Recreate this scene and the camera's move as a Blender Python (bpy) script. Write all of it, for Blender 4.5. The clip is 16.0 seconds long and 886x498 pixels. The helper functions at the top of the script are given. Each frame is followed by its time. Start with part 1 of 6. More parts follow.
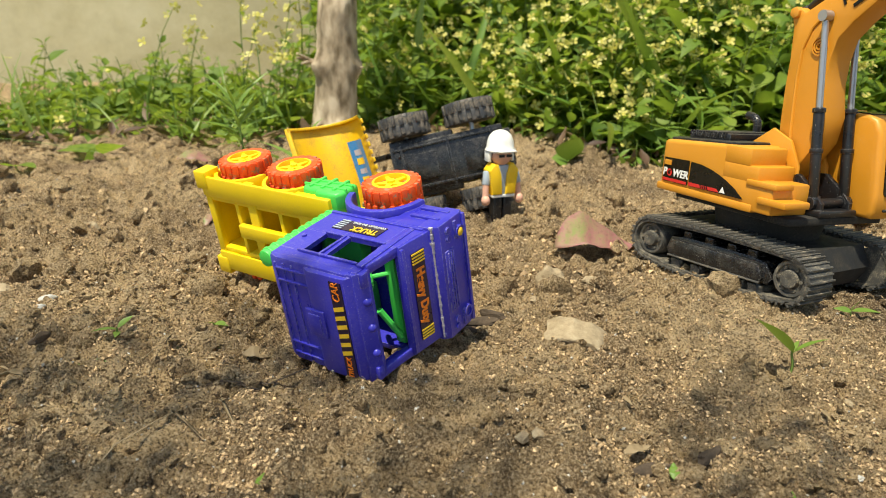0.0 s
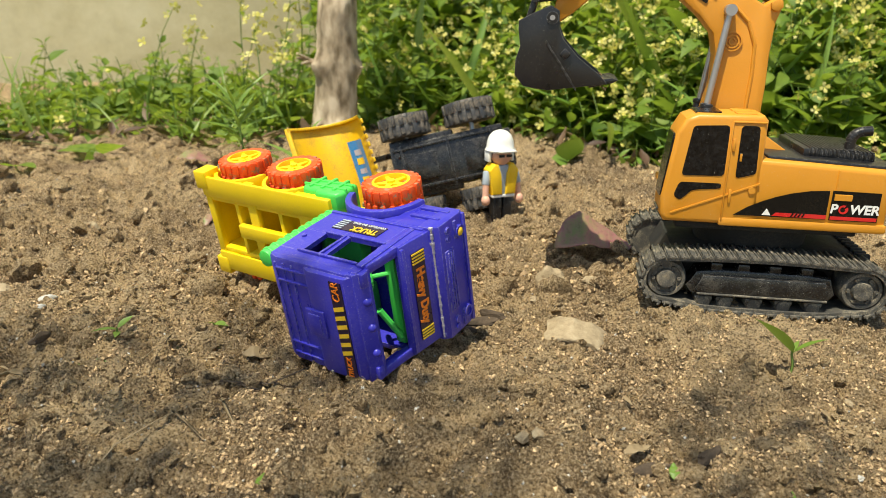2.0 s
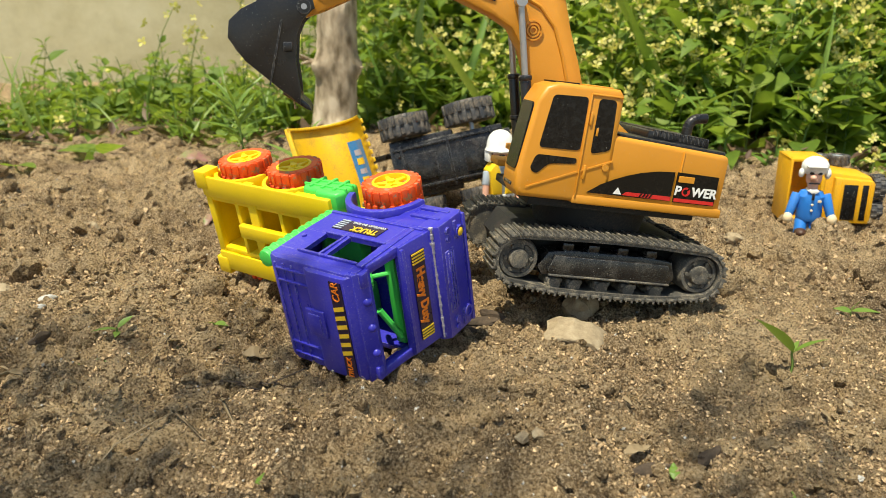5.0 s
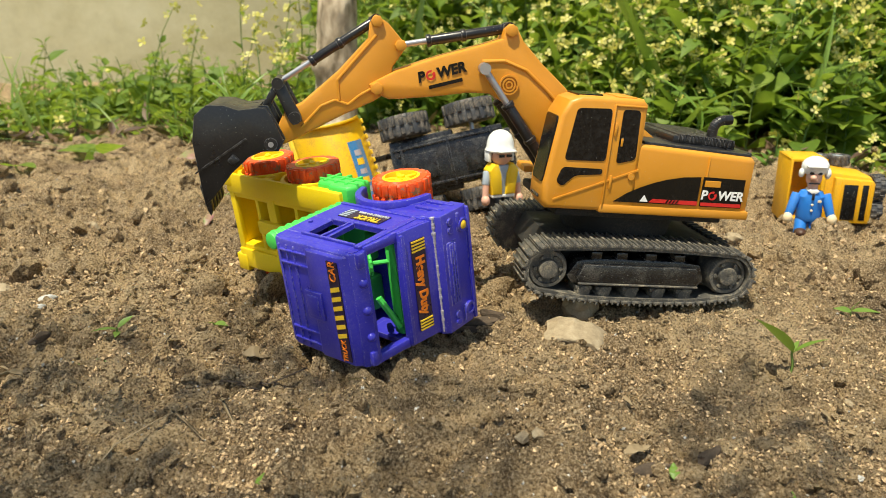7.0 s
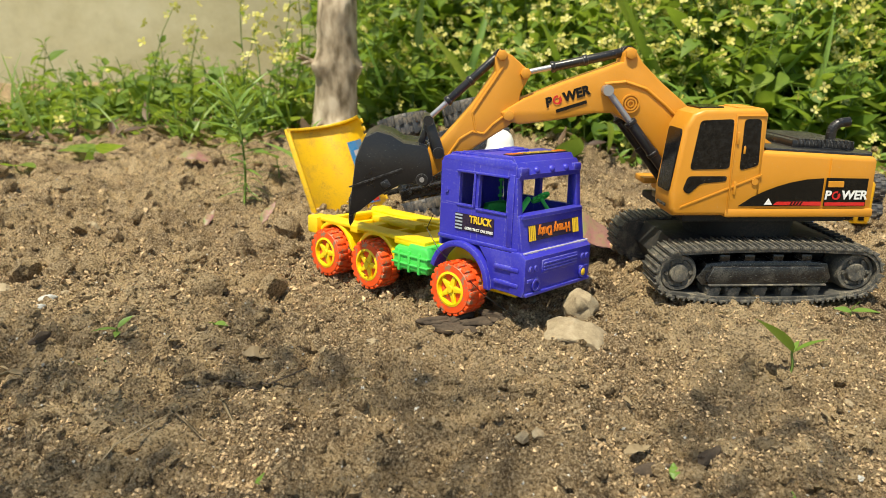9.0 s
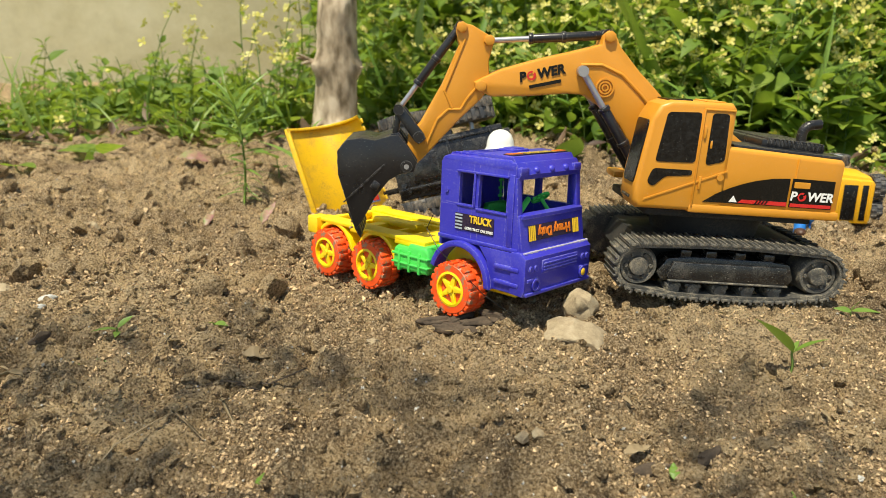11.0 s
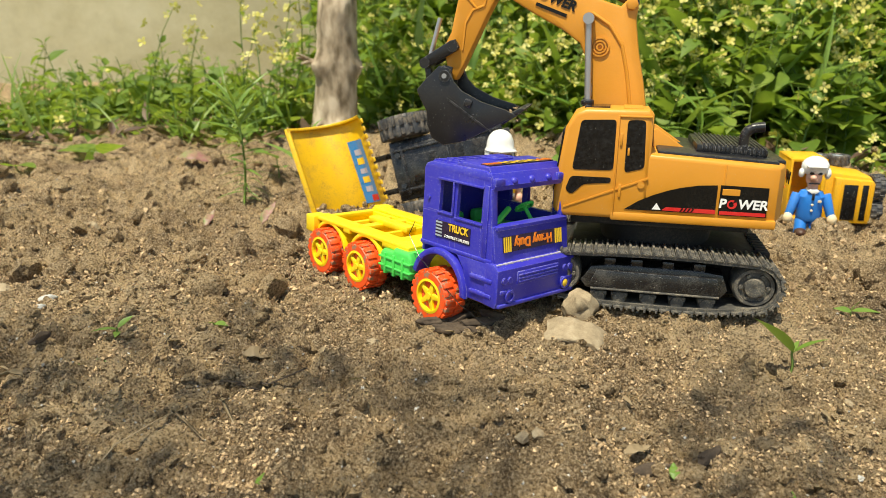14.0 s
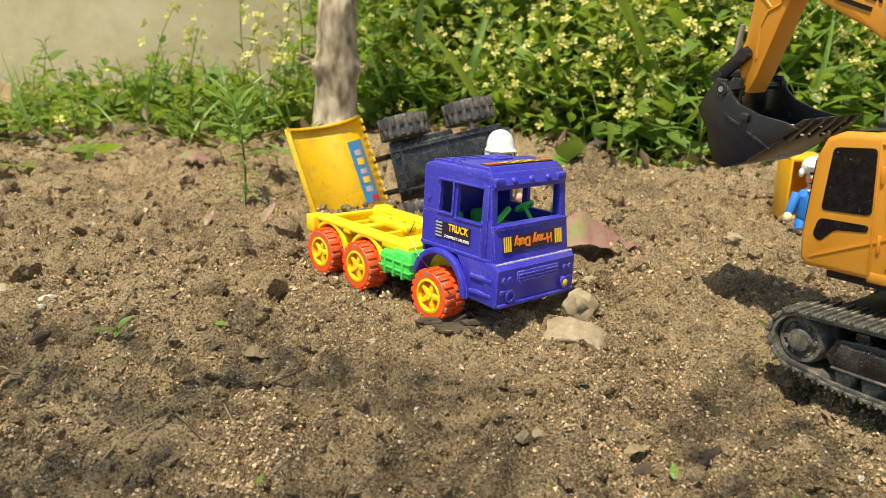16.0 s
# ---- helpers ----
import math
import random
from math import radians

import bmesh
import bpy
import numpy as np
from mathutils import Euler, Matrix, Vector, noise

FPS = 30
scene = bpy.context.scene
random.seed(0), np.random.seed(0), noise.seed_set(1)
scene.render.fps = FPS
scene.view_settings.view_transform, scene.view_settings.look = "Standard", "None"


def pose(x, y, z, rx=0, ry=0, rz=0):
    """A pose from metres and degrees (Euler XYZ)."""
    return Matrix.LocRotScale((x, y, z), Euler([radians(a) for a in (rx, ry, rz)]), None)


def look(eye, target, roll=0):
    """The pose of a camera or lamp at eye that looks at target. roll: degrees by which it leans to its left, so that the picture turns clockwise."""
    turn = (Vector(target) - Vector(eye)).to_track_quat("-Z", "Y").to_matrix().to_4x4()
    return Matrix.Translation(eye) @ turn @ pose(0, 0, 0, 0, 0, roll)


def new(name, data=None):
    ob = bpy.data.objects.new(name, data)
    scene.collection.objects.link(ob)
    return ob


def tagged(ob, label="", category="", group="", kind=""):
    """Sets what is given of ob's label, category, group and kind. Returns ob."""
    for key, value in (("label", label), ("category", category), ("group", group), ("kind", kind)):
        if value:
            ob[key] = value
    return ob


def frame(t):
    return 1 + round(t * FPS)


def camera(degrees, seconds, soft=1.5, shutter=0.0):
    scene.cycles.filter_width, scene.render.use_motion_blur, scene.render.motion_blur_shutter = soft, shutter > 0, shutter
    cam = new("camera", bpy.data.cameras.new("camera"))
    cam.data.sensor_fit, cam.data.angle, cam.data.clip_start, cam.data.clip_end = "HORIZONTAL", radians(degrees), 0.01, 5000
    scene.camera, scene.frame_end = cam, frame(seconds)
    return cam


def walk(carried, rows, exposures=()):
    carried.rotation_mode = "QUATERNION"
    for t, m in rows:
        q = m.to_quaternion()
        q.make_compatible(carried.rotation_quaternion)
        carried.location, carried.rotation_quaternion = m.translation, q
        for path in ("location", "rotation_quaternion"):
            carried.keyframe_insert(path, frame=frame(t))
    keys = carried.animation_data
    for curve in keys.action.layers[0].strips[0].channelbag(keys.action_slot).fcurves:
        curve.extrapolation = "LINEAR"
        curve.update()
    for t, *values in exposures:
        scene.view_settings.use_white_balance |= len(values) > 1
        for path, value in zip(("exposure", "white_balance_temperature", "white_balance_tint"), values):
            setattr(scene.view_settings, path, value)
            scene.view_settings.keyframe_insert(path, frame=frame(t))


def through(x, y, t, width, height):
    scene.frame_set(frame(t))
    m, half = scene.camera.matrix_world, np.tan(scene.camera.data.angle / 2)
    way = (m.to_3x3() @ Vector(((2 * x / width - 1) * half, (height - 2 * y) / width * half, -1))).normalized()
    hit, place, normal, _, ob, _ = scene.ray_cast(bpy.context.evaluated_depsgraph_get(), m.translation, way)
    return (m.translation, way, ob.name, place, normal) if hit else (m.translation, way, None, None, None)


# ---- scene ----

# ---- camera: a phone resting low over the soil, standing still ----
cam = camera(62.18, 16.0, soft=0.7)
walk(cam, [(0, pose(0, 0, 0.155, 73, 0, 0)), (16, pose(0, 0, 0.155, 73, 0, 0))], exposures=[(0, 0.38, 7150, 2), (16, 0.38, 7150, 2)])
cam.data.dof.use_dof = True
cam.data.dof.focus_distance = 0.37
cam.data.dof.aperture_fstop = 18.0

# ---- light: high sun, blue sky ----
SUN_WAY = Vector((-0.21, -0.33, 1.0)).normalized()
world = bpy.data.worlds.new("world")
scene.world = world
world.use_nodes = True
wnt = world.node_tree
sky = wnt.nodes.new("ShaderNodeTexSky")
sky.sky_type, sky.sun_disc = "NISHITA", False
sky.sun_elevation = math.asin(SUN_WAY.z)
sky.sun_rotation = math.atan2(SUN_WAY.x, SUN_WAY.y)
wnt.links.new(sky.outputs[0], wnt.nodes["Background"].inputs[0])
wnt.nodes["Background"].inputs[1].default_value = 0.13
sun = new("sun", bpy.data.lights.new("sun", "SUN"))
sun.data.energy, sun.data.angle, sun.data.color = 4.9, radians(0.53), (1.0, 0.93, 0.82)
sun.matrix_world = look(SUN_WAY * 5, (0, 0, 0))


# ---- materials ----
def nodes_of(name, rough=0.5, metal=0.0):
    m = bpy.data.materials.new(name)
    m.use_nodes = True
    nt = m.node_tree
    b = nt.nodes["Principled BSDF"]
    b.inputs["Roughness"].default_value = rough
    b.inputs["Metallic"].default_value = metal
    return m, nt, b


def noise_fac(nt, scale, detail=4.0, rough=0.6, coords="Object"):
    tc = nt.nodes.new("ShaderNodeTexCoord")
    n = nt.nodes.new("ShaderNodeTexNoise")
    n.inputs["Scale"].default_value, n.inputs["Detail"].default_value, n.inputs["Roughness"].default_value = scale, detail, rough
    nt.links.new(tc.outputs[coords], n.inputs["Vector"])
    return n.outputs["Fac"]


def ramp(nt, fac, stops):
    r = nt.nodes.new("ShaderNodeValToRGB")
    els = r.color_ramp.elements
    while len(els) < len(stops):
        els.new(0.5)
    for e, (p, c) in zip(els, stops):
        e.position, e.color = p, (*c, 1)
    nt.links.new(fac, r.inputs[0])
    return r.outputs[0]


def blend(nt, fac, a, b, kind="MIX"):
    m = nt.nodes.new("ShaderNodeMix")
    m.data_type, m.blend_type = "RGBA", kind
    for sock, val in ((m.inputs[0], fac), (m.inputs[6], a), (m.inputs[7], b)):
        if isinstance(val, (int, float)):
            sock.default_value = val
        elif isinstance(val, tuple):
            sock.default_value = (*val, 1)
        else:
            nt.links.new(val, sock)
    return m.outputs[2]


def bump(nt, b, height, strength, dist):
    n = nt.nodes.new("ShaderNodeBump")
    n.inputs["Strength"].default_value, n.inputs["Distance"].default_value = strength, dist
    nt.links.new(height, n.inputs["Height"])
    nt.links.new(n.outputs[0], b.inputs["Normal"])


def plastic(name, c, rough=0.42, dust=0.25, dust_c=(0.30, 0.23, 0.15), scale=60, wear=0.0, specks=0.0, mud=0.0):
    """Moulded toy plastic: uneven gloss, thin dust, soil specks, edges rubbed pale."""
    m, nt, b = nodes_of(name, rough)
    big = noise_fac(nt, scale, 5, 0.65)
    fine = noise_fac(nt, scale * 14, 3, 0.6)
    tone = blend(nt, big, tuple(v * 0.88 for v in c), tuple(min(1, v * 1.08) for v in c))
    mask = ramp(nt, blend(nt, 0.5, big, fine), [(0.49, (0, 0, 0)), (0.63, (dust, dust, dust))])
    col = blend(nt, mask, tone, dust_c)
    if wear:
        # rubbed where the rounded normal leaves the true one
        g = nt.nodes.new("ShaderNodeNewGeometry")
        round_n = nt.nodes.new("ShaderNodeBevel")
        round_n.samples, round_n.inputs["Radius"].default_value = 4, 0.0006
        turn = nt.nodes.new("ShaderNodeVectorMath")
        turn.operation = "DOT_PRODUCT"
        nt.links.new(g.outputs["Normal"], turn.inputs[0])
        nt.links.new(round_n.outputs[0], turn.inputs[1])
        edge = ramp(nt, turn.outputs["Value"], [(0.86, (1, 1, 1)), (0.96, (0, 0, 0))])
        chips = ramp(nt, noise_fac(nt, 420, 4, 0.7), [(0.44, (0, 0, 0)), (0.56, (wear,) * 3)])
        pale = tuple(0.45 * v + 0.55 * d for v, d in zip(c, (0.52, 0.50, 0.50)))
        col = blend(nt, blend(nt, 1.0, edge, chips, "MULTIPLY"), col, pale)
    if mud:
        crust = ramp(nt, noise_fac(nt, 170, 7, 0.72), [(0.555, (0, 0, 0)), (0.585, (mud,) * 3)])
        col = blend(nt, crust, col, (0.27, 0.195, 0.12))
    if specks:
        dots = ramp(nt, noise_fac(nt, 1300, 2, 0.5), [(0.70, (0, 0, 0)), (0.74, (specks,) * 3)])
        col = blend(nt, dots, col, (0.55, 0.53, 0.48))
    nt.links.new(col, b.inputs["Base Color"])
    nt.links.new(ramp(nt, big, [(0.3, (rough * 0.8,) * 3), (0.7, (min(1, rough * 1.35),) * 3)]), b.inputs["Roughness"])
    bump(nt, b, fine, 0.12, 0.0006)
    return m


ORANGE = plastic("orange_plastic", (0.64, 0.268, 0.022), 0.40, 0.07, specks=0.25)
BLACK = plastic("black_plastic", (0.010, 0.010, 0.012), 0.30, 0.03, wear=0.5, specks=0.7)
MATTE_BLACK = plastic("matt_black_plastic", (0.012, 0.012, 0.012), 0.75, 0.10)
DUSTY_BLACK = plastic("dusty_black_plastic", (0.013, 0.013, 0.014), 0.20, 0.16, (0.32, 0.29, 0.24), 130, wear=0.5, specks=0.5)
RUBBER = plastic("black_track_rubber", (0.062, 0.060, 0.056), 0.55, 0.95, (0.34, 0.29, 0.21), 150)
GLASS_BLACK = plastic("dark_window_plastic", (0.004, 0.004, 0.005), 0.08, 0.06, (0.3, 0.3, 0.3), 300, specks=0.7)
DECAL_BLACK = plastic("black_sticker", (0.005, 0.005, 0.005), 0.24, 0.03)
DECAL_PURPLE = plastic("dark_purple_sticker", (0.022, 0.012, 0.040), 0.28, 0.06)
DECAL_RED = plastic("red_sticker", (0.62, 0.02, 0.02), 0.3, 0.05)
DECAL_WHITE = plastic("white_sticker", (0.82, 0.82, 0.80), 0.3, 0.08)
DECAL_YELLOW = plastic("yellow_sticker", (0.85, 0.55, 0.04), 0.3, 0.08)
DECAL_ORANGE = plastic("orange_sticker", (0.85, 0.22, 0.02), 0.3, 0.05)
DECAL_BLUE = plastic("blue_sticker", (0.03, 0.22, 0.55), 0.3, 0.2)
for dark in (GLASS_BLACK, DECAL_BLACK):
    dark.node_tree.nodes["Principled BSDF"].inputs["Specular IOR Level"].default_value = 0.28
CHROME = nodes_of("grey_metal_rod", 0.35, 0.75)[0]
CHROME.node_tree.nodes["Principled BSDF"].inputs["Base Color"].default_value = (0.42, 0.42, 0.44, 1)
BLUE = plastic("blue_plastic", (0.034, 0.032, 0.43), 0.34, 0.10, (0.36, 0.34, 0.36), wear=0.8, specks=0.35)
YELLOW = plastic("yellow_plastic", (0.88, 0.62, 0.015), 0.38, 0.10)
SCUFFED_YELLOW = plastic("worn_yellow_plastic", (0.80, 0.48, 0.012), 0.42, 0.55, (0.30, 0.16, 0.04), 75)
DEEP_YELLOW = plastic("scuffed_yellow_plastic", (0.80, 0.41, 0.012), 0.42, 0.35, (0.32, 0.2, 0.06), 60)
GREEN = plastic("green_plastic", (0.07, 0.62, 0.10), 0.36, 0.04)
RED = plastic("red_orange_tyre_plastic", (0.82, 0.085, 0.012), 0.45, 0.30, (0.24, 0.17, 0.11), 80, mud=0.85)
TYRE_BLACK = plastic("black_tyre", (0.042, 0.043, 0.047), 0.55, 0.85, (0.27, 0.22, 0.16), 110)
WHITE = plastic("white_plastic", (0.80, 0.80, 0.77), 0.35, 0.06)
SKIN = plastic("pale_pink_plastic", (0.72, 0.40, 0.29), 0.45, 0.10)
VEST = plastic("bright_yellow_plastic", (0.85, 0.55, 0.02), 0.4, 0.08)
GREY = plastic("grey_plastic", (0.36, 0.42, 0.48), 0.45, 0.1)
SCUFF = plastic("pale_scuffed_plastic", (0.42, 0.40, 0.48), 0.8, 0.7, (0.40, 0.33, 0.24), 300)
UNIFORM = plastic("uniform_blue_plastic", (0.02, 0.20, 0.66), 0.4, 0.1)
BROWN = plastic("brown_plastic", (0.06, 0.025, 0.012), 0.5, 0.05)
CREAM = plastic("cream_plastic", (0.75, 0.60, 0.38), 0.45, 0.08)


def soil_material():
    m, nt, b = nodes_of("dry_garden_soil", 0.93)
    big = noise_fac(nt, 9, 5, 0.6)
    mid = noise_fac(nt, 70, 6, 0.7)
    grain = noise_fac(nt, 850, 5, 0.8)
    base = ramp(nt, big, [(0.36, (0.300, 0.200, 0.108)), (0.50, (0.620, 0.430, 0.225)), (0.66, (0.760, 0.560, 0.320))])
    base = blend(nt, ramp(nt, mid, [(0.34, (0.8,) * 3), (0.56, (0.0,) * 3)]), base, (0.120, 0.080, 0.044))
    base = blend(nt, ramp(nt, grain, [(0.41, (1.0,) * 3), (0.475, (0, 0, 0))]), base, (0.100, 0.068, 0.038))
    base = blend(nt, ramp(nt, grain, [(0.525, (0, 0, 0)), (0.575, (0.95,) * 3)]), base, (0.74, 0.575, 0.37))
    nt.links.new(base, b.inputs["Base Color"])
    b.inputs["Specular IOR Level"].default_value = 0.25
    bump(nt, b, blend(nt, 0.6, mid, grain), 1.0, 0.0085)
    return m


def crumb_material(name, dark, light, rough=0.95):
    m, nt, b = nodes_of(name, rough)
    g = nt.nodes.new("ShaderNodeNewGeometry")
    n = noise_fac(nt, 500, 4, 0.7)
    c = ramp(nt, g.outputs["Random Per Island"], [(0.0, dark), (0.5, tuple((p + q) * 0.5 for p, q in zip(dark, light))), (0.86, light), (1.0, tuple(min(1, v * 1.2) for v in light))])
    nt.links.new(blend(nt, ramp(nt, n, [(0.35, (0.45,) * 3), (0.6, (0, 0, 0))]), c, tuple(v * 0.5 for v in dark)), b.inputs["Base Color"])
    bump(nt, b, n, 0.6, 0.001)
    return m


def leaf_material(name, a, b_col, c_col, gloss=0.45, through=0.35, patch=0.0):
    m, nt, b = nodes_of(name, gloss)
    g = nt.nodes.new("ShaderNodeNewGeometry")
    pick = g.outputs["Random Per Island"]
    if patch:
        # whole plants run paler or darker
        pick = blend(nt, patch, pick, ramp(nt, noise_fac(nt, 7, 3, 0.6), [(0.36, (0, 0, 0)), (0.64, (1, 1, 1))]))
    col = ramp(nt, pick, [(0.0, a), (0.5, b_col), (1.0, c_col)])
    col = blend(nt, ramp(nt, noise_fac(nt, 90, 4), [(0.3, (0.35,) * 3), (0.65, (0, 0, 0))]), col, tuple(v * 0.6 for v in a))
    nt.links.new(col, b.inputs["Base Color"])
    tr = nt.nodes.new("ShaderNodeBsdfTranslucent")
    nt.links.new(blend(nt, 0.5, col, (0.36, 0.46, 0.05)), tr.inputs["Color"])
    mx = nt.nodes.new("ShaderNodeMixShader")
    mx.inputs[0].default_value = through
    nt.links.new(b.outputs[0], mx.inputs[1])
    nt.links.new(tr.outputs[0], mx.inputs[2])
    nt.links.new(mx.outputs[0], nt.nodes["Material Output"].inputs["Surface"])
    return m


def spotted(name, stops, scale, rough=0.85, relief=0.6, dist=0.002, detail=6):
    m, nt, b = nodes_of(name, rough)
    n = noise_fac(nt, scale, detail, 0.65)
    fine = noise_fac(nt, scale * 9, 4, 0.7)
    nt.links.new(blend(nt, 0.35, ramp(nt, n, stops), ramp(nt, fine, stops)), b.inputs["Base Color"])
    bump(nt, b, blend(nt, 0.5, n, fine), relief, dist)
    return m


SOIL = soil_material()
CRUMB = crumb_material("soil_crumb", (0.140, 0.091, 0.049), (0.680, 0.485, 0.278))
GRIT = crumb_material("pale_grit", (0.30, 0.28, 0.24), (0.72, 0.68, 0.60))
LEAF = leaf_material("weed_leaf", (0.070, 0.145, 0.020), (0.170, 0.280, 0.034), (0.345, 0.430, 0.068), 0.58, 0.50, 0.50)
LEAF_PALE = leaf_material("young_leaf", (0.10, 0.20, 0.028), (0.16, 0.28, 0.045), (0.25, 0.35, 0.07), 0.45, 0.30)
STEM = leaf_material("weed_stem", (0.10, 0.19, 0.035), (0.15, 0.25, 0.05), (0.22, 0.28, 0.08), 0.5, 0.1)
PETAL = leaf_material("pale_yellow_petal", (0.60, 0.54, 0.10), (0.68, 0.62, 0.17), (0.74, 0.70, 0.30), 0.6, 0.3)
DRY = leaf_material("dry_straw", (0.18, 0.125, 0.065), (0.28, 0.205, 0.115), (0.42, 0.33, 0.20), 0.7, 0.1)
DEAD_LEAF = leaf_material("dead_leaf", (0.050, 0.024, 0.014), (0.115, 0.062, 0.036), (0.200, 0.130, 0.075), 0.6, 0.1)
FALLEN = spotted("withering_leaf", [(0.38, (0.17, 0.21, 0.06)), (0.47, (0.27, 0.17, 0.11)), (0.56, (0.29, 0.115, 0.125)), (0.66, (0.11, 0.045, 0.022))], 32, 0.5, 0.3, 0.001)
STONE = spotted("sandy_stone", [(0.3, (0.20, 0.150, 0.090)), (0.52, (0.41, 0.32, 0.20)), (0.72, (0.54, 0.45, 0.31))], 170, 0.9, 0.9, 0.002)
WHITE_STONE = spotted("white_stone", [(0.3, (0.32, 0.31, 0.28)), (0.55, (0.50, 0.49, 0.45)), (0.75, (0.62, 0.61, 0.57))], 220, 0.8, 0.7, 0.001)
DARK_WOOD = spotted("dark_rotten_wood", [(0.35, (0.035, 0.025, 0.018)), (0.6, (0.10, 0.07, 0.045)), (0.75, (0.18, 0.13, 0.09))], 200, 0.9, 0.8, 0.001)
PLASTER = spotted("stained_cream_plaster", [(0.30, (0.42, 0.380, 0.230)), (0.50, (0.57, 0.535, 0.350)), (0.70, (0.69, 0.66, 0.48))], 2.2, 0.9, 0.2, 0.004)


def bark_material():
    m, nt, b = nodes_of("smooth_grey_brown_bark", 0.85)
    tc = nt.nodes.new("ShaderNodeTexCoord")
    mp = nt.nodes.new("ShaderNodeMapping")
    mp.inputs["Scale"].default_value = (1, 1, 0.45)
    n = nt.nodes.new("ShaderNodeTexNoise")
    n.inputs["Scale"].default_value, n.inputs["Detail"].default_value = 60, 8
    nt.links.new(tc.outputs["Object"], mp.inputs[0])
    nt.links.new(mp.outputs[0], n.inputs["Vector"])
    nt.links.new(ramp(nt, n.outputs["Fac"], [(0.34, (0.13, 0.095, 0.055)), (0.5, (0.36, 0.285, 0.195)), (0.62, (0.54, 0.45, 0.33))]), b.inputs["Base Color"])
    bump(nt, b, n.outputs["Fac"], 0.7, 0.004)
    return m


BARK = bark_material()


# ---- mesh helpers ----
def part(name, bm, material, parent=None, label="", smooth=True, m=None):
    me = bpy.data.meshes.new(name)
    bm.normal_update()
    bm.to_mesh(me)
    bm.free()
    for mt in (material if isinstance(material, (list, tuple)) else [material]):
        me.materials.append(mt)
    if smooth:
        for p in me.polygons:
            p.use_smooth = True
        me.set_sharp_from_angle(angle=radians(32))
    ob = new(name, me)
    ob.parent = parent
    if m is not None:
        ob.matrix_basis = m
    if label:
        tagged(ob, label)
    return ob


def same_part(name, ob, parent, m):
    """Another part on the same mesh."""
    o = new(name, ob.data)
    o.parent = parent
    o.matrix_basis = m
    return o


def raw_mesh(name, v, f, material, smooth=False):
    """A mesh from arrays of vertices and triangles."""
    me = bpy.data.meshes.new(name)
    v, f = np.asarray(v, np.float32), np.asarray(f, np.int32)
    me.vertices.add(len(v))
    me.vertices.foreach_set("co", v.ravel())
    me.loops.add(f.size)
    me.loops.foreach_set("vertex_index", f.ravel())
    me.polygons.add(len(f))
    me.polygons.foreach_set("loop_start", np.arange(0, f.size, f.shape[1], dtype=np.int32))
    me.polygons.foreach_set("use_smooth", np.full(len(f), smooth))
    me.update(calc_edges=True)
    me.validate()
    me.materials.append(material)
    return me


def bevel(bm, geom_verts, w, seg=2):
    vs = set(geom_verts)
    es = [e for e in bm.edges if e.verts[0] in vs and e.verts[1] in vs and len(e.link_faces) == 2 and e.calc_face_angle(0) > 0.5]
    if w > 0 and es:
        bmesh.ops.bevel(bm, geom=es, offset=w, segments=seg, affect="EDGES", profile=0.5, clamp_overlap=True)


def paint(bm, old, mi):
    """Gives the faces that came after old the material of that index."""
    for f in bm.faces:
        if f not in old:
            f.material_index = mi
    return bm


def box(bm, x, y, z, w=0.0, m=None, mi=0):
    """A bevelled box between the pairs x, y, z."""
    c = Matrix.Translation(((x[0] + x[1]) / 2, (y[0] + y[1]) / 2, (z[0] + z[1]) / 2)) @ Matrix.Diagonal((abs(x[1] - x[0]), abs(y[1] - y[0]), abs(z[1] - z[0]), 1))
    old = set(bm.faces) if mi else None
    r = bmesh.ops.create_cube(bm, size=1, matrix=(m @ c) if m else c)
    bevel(bm, r["verts"], w)
    return paint(bm, old, mi) if mi else bm


def prism(bm, outline, y0, y1, w=0.0, seg=2):
    """A side outline of (x, z) swept from y0 to y1."""
    a = [bm.verts.new((x, y0, z)) for x, z in outline]
    b = [bm.verts.new((x, y1, z)) for x, z in outline]
    n = len(outline)
    fs = [bm.faces.new(a), bm.faces.new(b[::-1])]
    for i in range(n):
        fs.append(bm.faces.new((a[i], b[i], b[(i + 1) % n], a[(i + 1) % n])))
    bmesh.ops.recalc_face_normals(bm, faces=fs)
    if w > 0:
        es = set(fs[0].edges) | set(fs[1].edges)
        bmesh.ops.bevel(bm, geom=list(es), offset=w, segments=seg, affect="EDGES", profile=0.5, clamp_overlap=True)
    return bm


def rod(bm, p, q, r, seg=16, r2=None, w=0.0):
    """A cylinder or cone from p to q."""
    p, q = Vector(p), Vector(q)
    d = q - p
    m = Matrix.Translation((p + q) / 2) @ d.to_track_quat("Z", "Y").to_matrix().to_4x4()
    res = bmesh.ops.create_cone(bm, cap_ends=True, segments=seg, radius1=r, radius2=r if r2 is None else r2, depth=d.length, matrix=m)
    bevel(bm, res["verts"], w, 2)
    return bm


